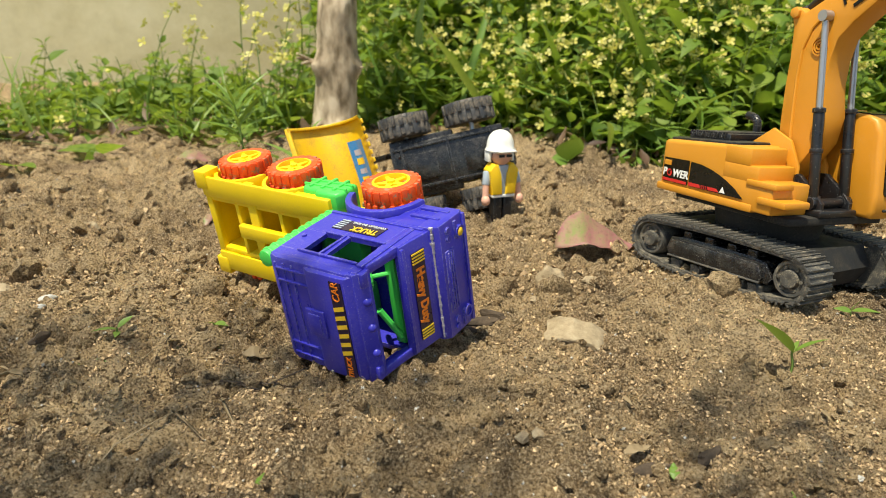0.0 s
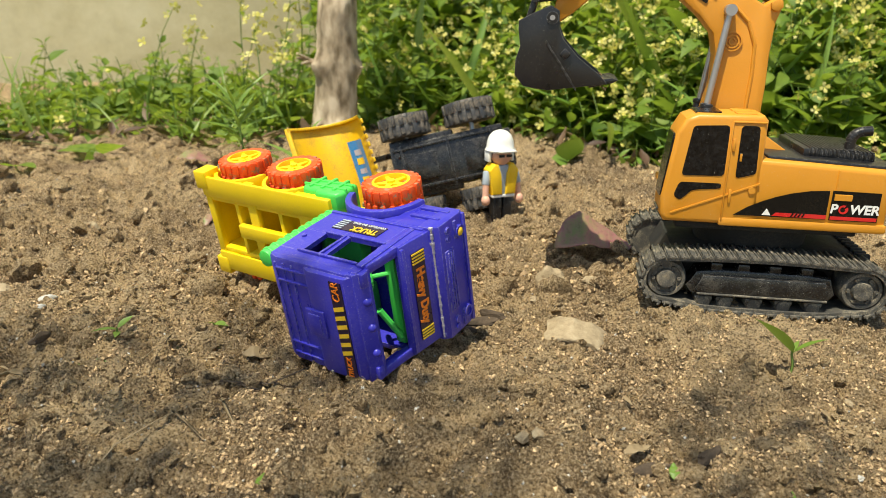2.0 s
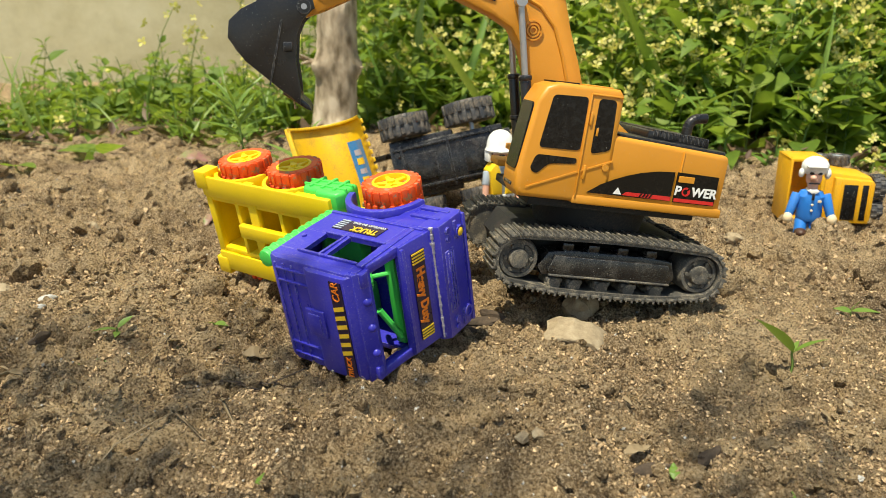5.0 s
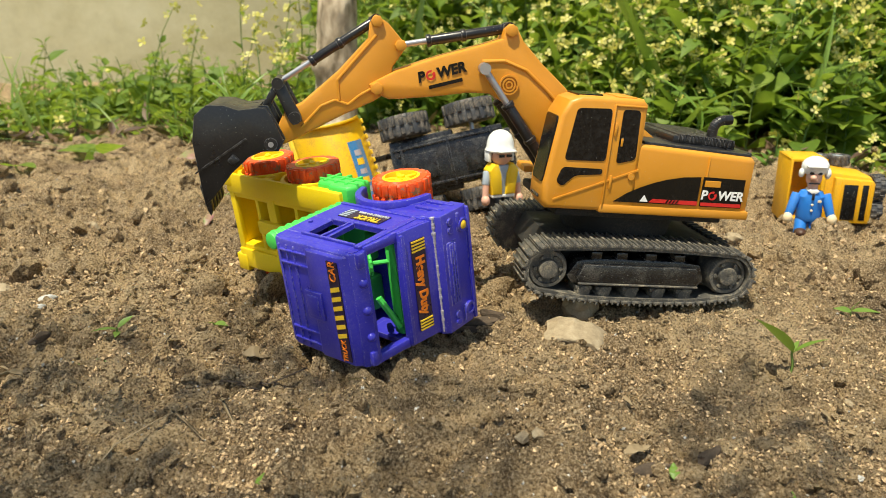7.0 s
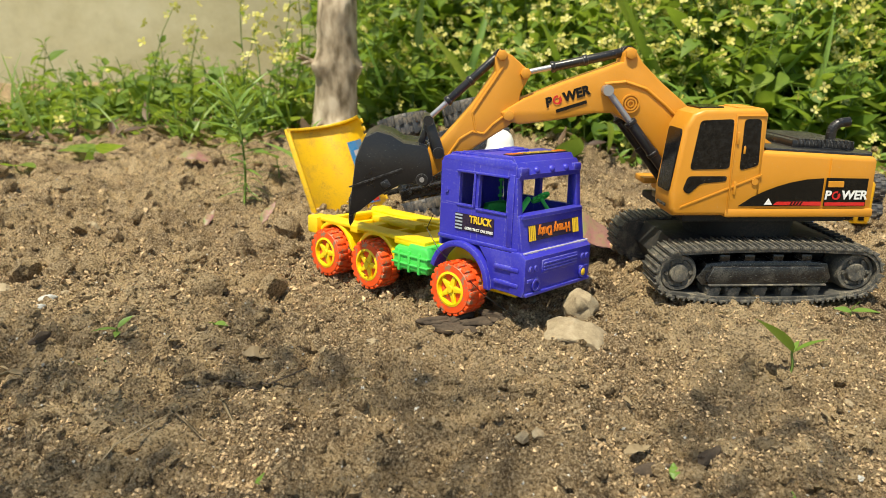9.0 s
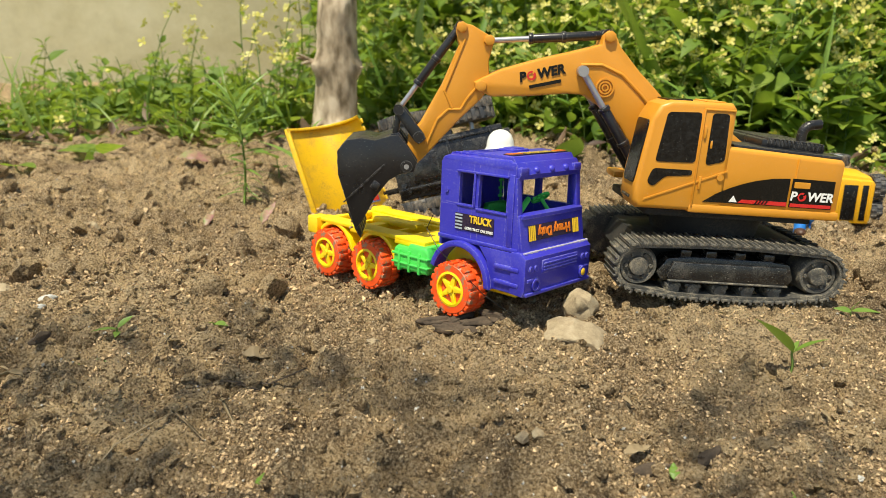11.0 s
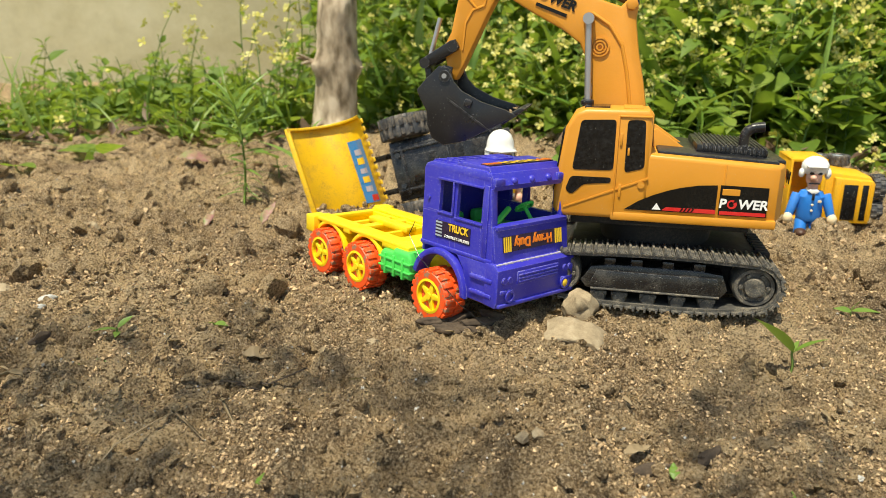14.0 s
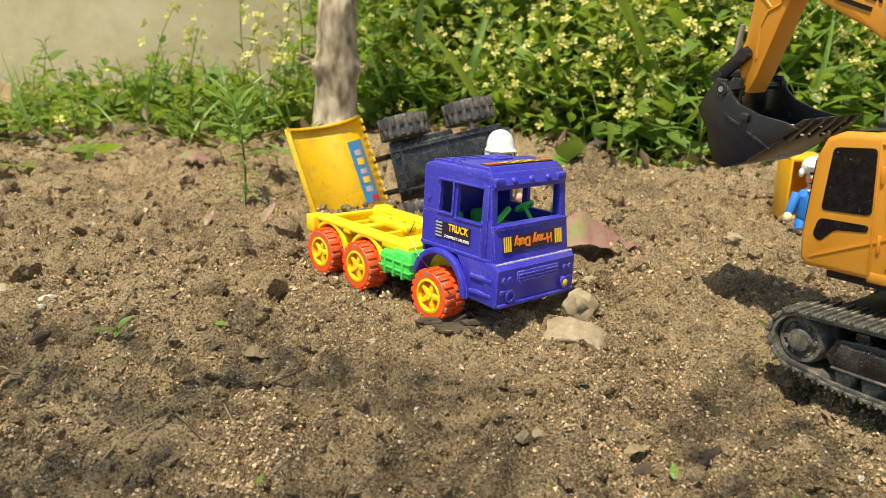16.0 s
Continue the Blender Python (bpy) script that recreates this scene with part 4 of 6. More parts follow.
        prism(bm, [(0.0195, 0.0185), (0.0420, 0.0185), (0.0420, 0.0400), (0.0120, 0.0400), (0.0180, 0.0330)], s * 0.0255, s * 0.0292, 0.0006)
        for z in (0.0225, 0.0305):
            box(bm, (0.0240, 0.0400), sorted((s * 0.0285, s * 0.0306)), (z, z + 0.0022), 0.0006)
        part("wheel_arch", bm, BLUE, cab)
        # side sticker
        bm = bmesh.new()
        box(bm, (-0.0050, 0.0215), sorted((s * HW, s * (HW + 0.0004))), (0.0462, 0.0550))
        st = part("side_sticker", bm, DECAL_PURPLE, cab, "dark sticker with yellow lettering", smooth=False)
        rot = pose(0, 0, 0, 90, 0, 180) if s > 0 else pose(0, 0, 0, 90, 0, 0)
        lettering("lettering", "TRUCK", 0.0054, DECAL_YELLOW, st, Matrix.Translation((0.0128, s * (HW + 0.0006), 0.0525)) @ rot, wide=0.85, bold=0.00012)
        lettering("small_lettering", "CONSTRUCT CAR SERIES", 0.0020, DECAL_WHITE, st, Matrix.Translation((0.0118, s * (HW + 0.0006), 0.0475)) @ rot, wide=0.85)
        bm = bmesh.new()
        for k in range(5):
            box(bm, (-0.0048, 0.0002), sorted((s * (HW + 0.0003), s * (HW + 0.0007))), (0.0465 + k * 0.0018, 0.0473 + k * 0.0018))
        part("stripes", bm, GREY, st, smooth=False)
    # roof with raised hump
    bm = bmesh.new()
    prism(bm, [(-0.0165, 0.0812), (0.0330, 0.0790), (0.0335, 0.0825), (0.0290, 0.0858), (-0.0120, 0.0855), (-0.0168, 0.0838)], -0.0276, 0.0276, 0.0016)
    prism(bm, [(0.0040, 0.0850), (0.0320, 0.0840), (0.0295, 0.0876), (0.0090, 0.0880)], -0.0262, 0.0262, 0.0010)
    for x in (-0.0130, -0.0080, -0.0030):
        box(bm, (x, x + 0.0010), (-0.0250, 0.0250), (0.0852, 0.0862), 0.0003)
    part("roof", bm, BLUE, cab)
    bm = bmesh.new()
    box(bm, (0.0040, 0.0150), (-0.0070, 0.0070), (0.0872, 0.0890), 0.0008)
    box(bm, (0.0060, 0.0130), (-0.0050, 0.0050), (0.0886, 0.0896), 0.0005)
    part("roof_hatch", bm, BLUE, cab)
    for y in (-0.0225, -0.0165, 0.0165, 0.0225):
        bm = bmesh.new()
        box(bm, (-0.0120, 0.0190), (y - 0.0005, y + 0.0005), (0.0850, 0.0866), 0.0003)
        part("roof_rib", bm, BLUE, cab)
    bm = bmesh.new()
    prism(bm, [(0.0290, 0.0768), (0.0348, 0.0765), (0.0358, 0.0790), (0.0325, 0.0848), (0.0280, 0.0848)], -0.0272, 0.0272, 0.0008)
    for y in (-0.0130, 0.0, 0.0130):
        part("roof_lamp", ball(bmesh.new(), (0.0345, y, 0.0805), 0.0022, 2), BLUE, cab)
    for y in (-0.0235, 0.0235):
        box(bm, (0.0330, 0.0358), (y - 0.0035, y + 0.0035), (0.0785, 0.0825), 0.0008)
    part("visor", bm, BLUE, cab)
    # roof stickers
    bm = bmesh.new()
    box(bm, (0.0215, 0.0280), (-0.0240, 0.0240), (0.0876, 0.0882))
    rs = part("roof_sticker", bm, DECAL_PURPLE, cab, "hazard striped sticker", smooth=False)
    bm = bmesh.new()
    for k in range(6):
        y = -0.0135 + k * 0.0045
        vs = [bm.verts.new(p) for p in ((0.0217, y, 0.08845), (0.0278, y + 0.002, 0.08845), (0.0278, y + 0.0042, 0.08845), (0.0217, y + 0.0022, 0.08845))]
        bm.faces.new(vs)
    part("stripes", bm, DECAL_YELLOW, rs, smooth=False)
    lettering("lettering", "CAR", 0.0055, DECAL_ORANGE, rs, pose(0.0248, 0.0195, 0.0884, 0, 0, 90), wide=0.9)
    lettering("lettering", "TRUCK", 0.0042, DECAL_ORANGE, rs, pose(0.0248, -0.0190, 0.0884, 0, 0, 90), wide=0.8)
    # front
    bm = bmesh.new()
    prism(bm, [(0.0360, 0.0400), (0.0400, 0.0400), (0.0372, 0.0590), (0.0345, 0.0590)], -0.0283, 0.0283, 0.0006)
    prism(bm, [(0.0340, 0.0575), (0.0385, 0.0570), (0.0385, 0.0588), (0.0345, 0.0595)], -0.0270, 0.0270, 0.0004)
    part("front_panel", bm, BLUE, cab)
    for s in (1, -1):
        bm = bmesh.new()
        prism(bm, [(0.0325, 0.0585), (0.0362, 0.0585), (0.0345, 0.0775), (0.0310, 0.0775)], s * 0.0240, s * 0.0283, 0.0006)
        part("pillar", bm, BLUE, cab)
    bm = bmesh.new()
    prism(bm, [(0.0340, 0.0185), (0.0425, 0.0180), (0.0440, 0.0215), (0.0440, 0.0380), (0.0405, 0.0408), (0.0340, 0.0408)], -0.0300, 0.0300, 0.0012)
    box(bm, (0.0425, 0.0446), (-0.0160, 0.0160), (0.0290, 0.0360), 0.0006)
    for z in (0.0303, 0.0320, 0.0337):
        box(bm, (0.0430, 0.0452), (-0.0150, 0.0150), (z, z + 0.0008), 0.0002)
    box(bm, (0.0425, 0.0450), (-0.0290, 0.0290), (0.0185, 0.0205), 0.0006)
    for s in (1, -1):
        box(bm, (0.0430, 0.0448), sorted((s * 0.0190, s * 0.0280)), (0.0255, 0.0275), 0.0004)
        for k in (0, 1):
            rod(bm, (0.0430, s * (0.0215 + 0.004 * k), 0.0325), (0.0450, s * (0.0215 + 0.004 * k), 0.0325), 0.0017, 10)
        lathe(bm, [(0.0032, 0), (0.0032, 0.0014), (0.0022, 0.0014), (0.0022, 0.0004), (0.0003, 0.0004)], "Z", 16, Matrix.Translation((0.0440, s * 0.0215, 0.0240)) @ pose(0, 0, 0, 0, 90, 0))
    part("bumper", bm, BLUE, cab, "blue bumper with worn dusty ridge")
    bm = bmesh.new()
    for k in range(40):
        y = -0.0285 + k * 0.00146
        w = 0.0004 + 0.0009 * abs(noise.noise(Vector((k * 0.37, 2.0, 0))))
        box(bm, (0.0404 - w, 0.0410 + w), (y, y + 0.0012 + w * 0.5), (0.0396 - w, 0.0404 + w * 0.5), 0.0002)
    part("worn_edge", bm, SCUFF, cab, "pale scuffed and sandy edge")
    bm = bmesh.new()
    ball(bm, (0.0448, 0.0215, 0.0240), 0.0024, 2, (0.5, 1, 1))
    part("headlight", bm, DECAL_YELLOW, cab, "small yellow headlight")
    bm = bmesh.new()
    box(bm, (0.0395, 0.0399), (-0.0225, 0.0225), (-0.0040, 0.0040))
    for v in bm.verts:
        v.co = Matrix.Translation((0.0388 - 0.0395 - 0.0000, 0, 0.0495)) @ (Matrix.Translation((0.0395, 0, 0)) @ Matrix.Rotation(radians(-8.2), 4, "Y") @ Matrix.Translation((-0.0395, 0, 0)) @ v.co)
    fs = part("front_sticker", bm, DECAL_PURPLE, cab, "dark sticker with upside-down orange lettering", smooth=False)
    base = Matrix.Translation((0.0393, 0, 0.0495)) @ Matrix.Rotation(radians(-8.2), 4, "Y") @ pose(0, 0, 0, 90, 0, 90) @ pose(0, 0, 0, 0, 0, 180)
    lettering("lettering", "Heavy Duty", 0.0066, DECAL_ORANGE, fs, base, wide=0.92, bold=0.0003)
    bm = bmesh.new()
    for s in (1, -1):
        for k in range(4):
            box(bm, tuple(sorted((s * (0.0170 + k * 0.0015), s * (0.0177 + k * 0.0015)))), (-0.0038, 0.0038), (-0.0001, 0.0003), 0, base)
    part("stripes", bm, DECAL_YELLOW, fs, smooth=False)
    # green cabin insert
    bm = bmesh.new()
    box(bm, (-0.0190, -0.0165), (-0.0262, 0.0262), (0.0350, 0.0815), 0.0006)
    part("cab_back", bm, BLUE, cab)
    bm = bmesh.new()
    rod(bm, (-0.0205, 0.0235, 0.0370), (-0.0205, 0.0235, 0.0840), 0.0042, 16, None, 0.0008)
    for k in range(10):
        rod(bm, (-0.0205, 0.0235, 0.0385 + k * 0.0046), (-0.0205, 0.0235, 0.0405 + k * 0.0046), 0.0047, 16, None, 0.0006)
    part("rear_pipe", bm, GREEN, cab, "green ribbed pipe behind the cab")
    bm = bmesh.new()
    box(bm, (-0.0150, 0.0300), (-0.0255, 0.0255), (0.0400, 0.0420))
    part("cab_floor", bm, BLUE, cab)
    bm = bmesh.new()
    for y in (-0.013, 0.013):
        box(bm, (-0.0120, 0.0060), (y - 0.0090, y + 0.0090), (0.0420, 0.0500), 0.0016)
        box(bm, (-0.0140, -0.0090), (y - 0.0090, y + 0.0090), (0.0450, 0.0560), 0.0018)
        part("seat", bm, GREEN, cab, "green moulded seat")
        bm = bmesh.new()
    box(bm, (0.0250, 0.0310), (-0.0250, 0.0250), (0.0480, 0.0570), 0.0012)
    part("dashboard", bm, GREEN, cab, "green dashboard")
    bm = bmesh.new()
    for k in range(16):
        a, b = 2 * math.pi * k / 16, 2 * math.pi * (k + 1) / 16
        c = Matrix.Translation((0.0205, 0.012, 0.0625)) @ pose(0, 0, 0, 0, -38, 0)
        rod(bm, c @ Vector((0.0048 * math.cos(a), 0.0048 * math.sin(a), 0)), c @ Vector((0.0048 * math.cos(b), 0.0048 * math.sin(b), 0)), 0.0009, 8)
    rod(bm, (0.0205, 0.006, 0.0625), (0.0205, 0.018, 0.0625), 0.0008, 8)
    rod(bm, (0.0205, 0.012, 0.0625), (0.0285, 0.012, 0.0540), 0.0011, 8)
    rod(bm, (0.0300, -0.020, 0.0580), (0.0240, -0.004, 0.0635), 0.0016, 8)
    part("steering_wheel", bm, GREEN, cab)
    # thin tangled wire
    bm = bmesh.new()
    pts = [Vector(p) for p in ((-0.018, -0.0325, 0.052), (-0.021, -0.0340, 0.044), (-0.010, -0.0355, 0.034), (0.006, -0.0360, 0.026), (0.022, -0.0345, 0.016), (0.038, -0.0300, 0.008))]
    for a, b in zip(pts, pts[1:]):
        rod(bm, a, b, 0.00022, 6)
    part("wire", bm, DECAL_BLACK, tk)
    return tk


TRUCK = build_truck()


# ---- overturned wheel loader ----
def black_wheel(parent, m, r, width, lugs=18, rim=None):
    bm = bmesh.new()
    o, i = width / 2, -width / 2
    lathe(bm, [(r * 0.5, i), (r * 0.88, i), (r * 0.96, i * 0.75), (r * 0.96, o * 0.75), (r * 0.88, o), (r * 0.58, o), (r * 0.52, o * 0.7)], seg=32)
    for k in range(lugs):
        for half, off in ((-1, 0.0), (1, 0.5)):
            box(bm, (r * 0.90, r * 1.03), sorted((half * width * 0.48, half * width * 0.02)), (-r * 0.085, r * 0.085), 0.0004, Matrix.Rotation(2 * math.pi * (k + off) / lugs, 4, "Y"))
    w = part("wheel", bm, TYRE_BLACK, parent, "dusty black treaded wheel", m=m)
    bm = bmesh.new()
    for s in (1, -1):
        lathe(bm, [(r * 0.10, s * o * 0.3), (r * 0.56, s * o * 0.55), (r * 0.56, s * o * 0.8), (r * 0.40, s * o * 0.7), (r * 0.18, s * o * 0.9), (r * 0.05, s * o * 0.9)], seg=24)
    part("rim", bm, rim or SCUFFED_YELLOW, w)
    return w


def build_loader():
    c, s = math.cos(radians(13)), math.sin(radians(13))
    tip = Matrix(((-c, -s, 0, 0.004), (0, 0, 1, 0.640), (-s, c, 0, 0.040), (0, 0, 0, 1))) @ pose(0, 0, 0, 12, 0, 0)
    ld = thing("toy_loader", tip, "yellow and black toy wheel loader overturned on the soil", "toy loader")
    bm = bmesh.new()
    box(bm, (-0.052, 0.046), (-0.021, 0.021), (-0.020, 0.004), 0.0016)
    box(bm, (-0.010, 0.046), (-0.026, 0.026), (-0.014, 0.006), 0.0016)
    box(bm, (-0.058, -0.046), (-0.016, 0.016), (-0.018, 0.002), 0.0012)
    box(bm, (0.008, 0.030), (-0.011, 0.011), (-0.0225, -0.018), 0.0008)
    box(bm, (-0.036, -0.016), (-0.013, 0.013), (-0.0225, -0.018), 0.0008)
    for x in (-0.042, -0.004, 0.036):
        box(bm, (x - 0.001, x + 0.001), (-0.021, 0.021), (-0.0222, -0.018), 0.0004)
    for y in (-0.017, 0.017):
        box(bm, (-0.050, 0.044), (y - 0.0009, y + 0.0009), (-0.0220, -0.018), 0.0004)
    for x, y in ((-0.046, 0.012), (-0.046, -0.012), (0.040, 0.013), (0.040, -0.013)):
        part("screw_post", rod(bmesh.new(), (x, y, -0.0235), (x, y, -0.018), 0.0024, 12), DUSTY_BLACK, ld)
    part("underframe", bm, DUSTY_BLACK, ld, "black ribbed underside, dusty")
    bm = bmesh.new()
    box(bm, (-0.050, 0.010), (-0.022, 0.022), (0.004, 0.030), 0.003)
    box(bm, (-0.006, 0.022), (-0.018, 0.018), (0.026, 0.056), 0.003)
    part("body", bm, SCUFFED_YELLOW, ld)
    for x in (0.030, -0.027):
        bm = bmesh.new()
        rod(bm, (x, -0.036, -0.008), (x, 0.036, -0.008), 0.0020, 12)
        part("axle", bm, CHROME, ld, "grey metal axle")
        for sd in (1, -1):
            black_wheel(ld, Matrix.Translation((x, sd * 0.037, -0.006)), 0.0215, 0.0190)
    bm = bmesh.new()
    for sd in (1, -1):
        prism(bm, [(0.030, -0.002), (0.050, 0.000), (0.070, 0.012), (0.070, 0.018), (0.050, 0.010), (0.030, 0.006)], sd * 0.013, sd * 0.018, 0.0008)
    part("lift_arm", bm, DUSTY_BLACK, ld)
    prof = [(0.050, -0.012), (0.056, -0.003), (0.064, 0.004), (0.076, 0.009), (0.090, 0.010), (0.104, 0.006), (0.115, -0.002), (0.124, -0.013)]
    back = [(x + (0.0002 if z < 0 else 0), z + 0.0028) for x, z in prof]
    bm = bmesh.new()
    prism(bm, prof + back[::-1], -0.040, 0.040, 0.0006)
    box(bm, (0.121, 0.1265), (-0.041, 0.041), (-0.0150, -0.0115), 0.0010)
    prism(bm, prof + [(0.110, -0.014), (0.085, -0.004), (0.066, -0.006)], -0.0385, -0.0412, 0.0006)
    prism(bm, prof + [(x * 0.98 + 0.0015, z - 0.0034) for x, z in prof[::-1]], 0.0388, 0.0412, 0.0006)
    for k in range(13):
        y = -0.039 + k * 0.0061
        prism(bm, [(0.0535, -0.0075), (0.0480, -0.0150), (0.0462, -0.0150), (0.0490, -0.0085), (0.0520, -0.0050)], y, y + 0.0036, 0.0004)
    swing = Matrix.Translation((0.085, 0.006, 0)) @ Matrix.Rotation(radians(-6), 4, "Z") @ Matrix(((1, 0, 0, 0), (0.13, 1.12, 0, 0.004), (0, 0, 1.3, 0), (0, 0, 0, 1))) @ Matrix.Translation((-0.085, 0, 0))
    shorten = Matrix.Translation((0.124, 0, 0)) @ Matrix.Diagonal((0.84, 1, 1, 1)) @ Matrix.Translation((-0.124, 0, 0))
    bm.transform(shorten @ swing)
    bk = part("bucket", bm, SCUFFED_YELLOW, ld, "scuffed yellow loading bucket with toothed edge")

    def on_face(x0, x1, y0, y1, off, material, name, parent, label=""):
        """A thin sheet that follows the hollow of the bucket."""
        bm = bmesh.new()
        xs = [x0 + (x1 - x0) * i / 8 for i in range(9)]
        line = [(x, float(np.interp(x, [p[0] for p in prof], [p[1] for p in prof]))) for x in xs]
        prism(bm, [(x, z - off) for x, z in line] + [(x, z - off - 0.0003) for x, z in line[::-1]], y0, y1)
        bm.transform(shorten @ swing)
        return part(name, bm, material, parent, label, smooth=False)

    sticker = on_face(0.0570, 0.0740, -0.027, 0.024, 0.0002, DECAL_BLUE, "bucket_sticker", bk, "torn blue sticker")
    for k, h in enumerate((0.0045, 0.0050, 0.0040, 0.0052, 0.0046)):
        on_face(0.0610, 0.0690, -0.018 + k * 0.0075, -0.018 + k * 0.0075 + h, 0.0004, DECAL_YELLOW if k % 2 else SCUFF, "print_bar", sticker)
    on_face(0.0575, 0.0650, -0.026, -0.021, 0.0004, DECAL_RED, "print_bar", sticker)
    return ld


build_loader()


# ---- second toy lorry lying on its side ----
def build_lorry():
    lo = thing("toy_lorry", pose(0.326, 0.580, -0.002, 0, 0, -10), "yellow toy lorry with black windows lying on its side", "toy lorry")
    bm = bmesh.new()
    prism(bm, [(-0.0195, 0.001), (0.0185, 0.001), (0.0195, 0.004), (0.0195, 0.0365), (0.0175, 0.0395), (-0.0195, 0.0440)], 0.002, 0.042, 0.0025)
    prism(bm, [(-0.0110, 0.002), (0.0195, 0.002), (0.0200, 0.0345), (0.0180, 0.0372), (-0.0110, 0.0395)], -0.002, 0.010, 0.0018)
    for x in (-0.0050, 0.0080, 0.0165):
        box(bm, (x - 0.0006, x + 0.0006), (-0.0030, 0.000), (0.004, 0.0370), 0.0003)
    cab = part("cab", bm, DEEP_YELLOW, lo)
    for x0, x1 in ((-0.0035, 0.0070), (0.0105, 0.0150)):
        bm = bmesh.new()
        box(bm, (x0, x1), (-0.0028, -0.0016), (0.005, 0.0340), 0.0005)
        part("window", bm, GLASS_BLACK, cab, "dark window")
    bm = bmesh.new()
    # open tipping body: floor, two sides, head board
    box(bm, (-0.045, -0.018), (0.034, 0.037), (0.002, 0.054), 0.0008)
    box(bm, (-0.046, -0.018), (-0.002, 0.037), (0.000, 0.003), 0.0008)
    box(bm, (-0.046, -0.018), (-0.002, 0.037), (0.051, 0.054), 0.0008)
    box(bm, (-0.021, -0.018), (-0.002, 0.037), (0.002, 0.053), 0.0008)
    box(bm, (-0.046, -0.044), (-0.003, 0.037), (0.001, 0.054), 0.0006)
    part("tipping_body", bm, DEEP_YELLOW, lo, "yellow open tipping body")
    bm = bmesh.new()
    box(bm, (-0.040, 0.024), (0.040, 0.048), (0.010, 0.038), 0.002)
    part("underframe", bm, DUSTY_BLACK, lo)
    for x in (-0.012, 0.004):
        black_wheel(lo, Matrix.Translation((x, 0.046, 0.046)) @ pose(0, 0, 0, 90, 0, 0), 0.0095, 0.009, 14, GREY)
    for z in (0.011, 0.030):
        black_wheel(lo, Matrix.Translation((0.0245, 0.010, z)) @ pose(0, 0, 0, 0, 0, 90), 0.0110, 0.009, 14)
    return lo


build_lorry()


# ---- two toy figures ----
def build_worker():
    bm = bmesh.new()
    mats = [GREY, VEST, SKIN, WHITE, BLACK, BROWN]
    for s in (1, -1):
        box(bm, sorted((s * 0.0006, s * 0.0085)), (-0.0050, 0.0050), (-0.014, 0.022), 0.0016, mi=4)
        rod(bm, (s * 0.0120, 0, 0.043), (s * 0.0142, -0.002, 0.032), 0.0036, 14, 0.0034, 0.0006)
        old = set(bm.faces)
        rod(bm, (s * 0.0140, -0.002, 0.033), (s * 0.0150, -0.003, 0.022), 0.0029, 14, 0.0026)
        paint(bm, old, 2)
        ball(bm, (s * 0.0152, -0.004, 0.0195), 0.0046, 2, (0.8, 0.9, 1.0), 2)
    n = len(bm.faces)
    prism(bm, [(-0.0092, 0.0215), (0.0092, 0.0215), (0.0122, 0.0440), (0.0085, 0.0480), (-0.0085, 0.0480), (-0.0122, 0.0440)], -0.0056, 0.0056, 0.0016)
    for s in (1, -1):
        old = set(bm.faces)
        prism(bm, [(s * 0.0012, 0.0240), (s * 0.0102, 0.0240), (s * 0.0130, 0.0440), (s * 0.0085, 0.0495), (s * 0.0048, 0.0485), (s * 0.0022, 0.0400)], -0.0074, 0.0072, 0.0016)
        paint(bm, old, 1)
    box(bm, (-0.0100, 0.0100), (-0.0066, 0.0060), (0.0215, 0.0240), 0.0006, mi=3)
    ball(bm, (0, 0, 0.0555), 0.0085, 3, (1, 0.95, 1), 2)
    ball(bm, (0, 0.0026, 0.0572), 0.0092, 3, (1, 0.95, 0.95), 5)
    for s in (1, -1):
        box(bm, sorted((s * 0.0008, s * 0.0058)), (-0.0088, -0.0070), (0.0548, 0.0572), 0.0006, mi=4)
    old = set(bm.faces)
    lathe(bm, [(0.0140, 0.0545), (0.0146, 0.0560), (0.0132, 0.0585), (0.0126, 0.0640), (0.0105, 0.0695), (0.0070, 0.0730), (0.0030, 0.0745), (0.0004, 0.0748)], "Z", 28, Matrix.Translation((0, 0.002, 0.0585)) @ Matrix.Scale(0.86, 4) @ Matrix.Translation((0, 0, -0.0545)))
    box(bm, (-0.0078, 0.0078), (-0.0135, -0.006), (0.0592, 0.0608), 0.0008)
    for s in (1, -1):
        box(bm, sorted((s * 0.0088, s * 0.0116)), (-0.001, 0.008), (0.0500, 0.0595), 0.0012)
    paint(bm, old, 3)
    x, y = 0.0475, 0.596
    ob = part("toy_worker", bm, mats, None)
    ob.matrix_basis = pose(x, y, -0.0025, 0, 0, 22)
    tagged(ob, "toy worker figure with white helmet and yellow vest", "toy figure")


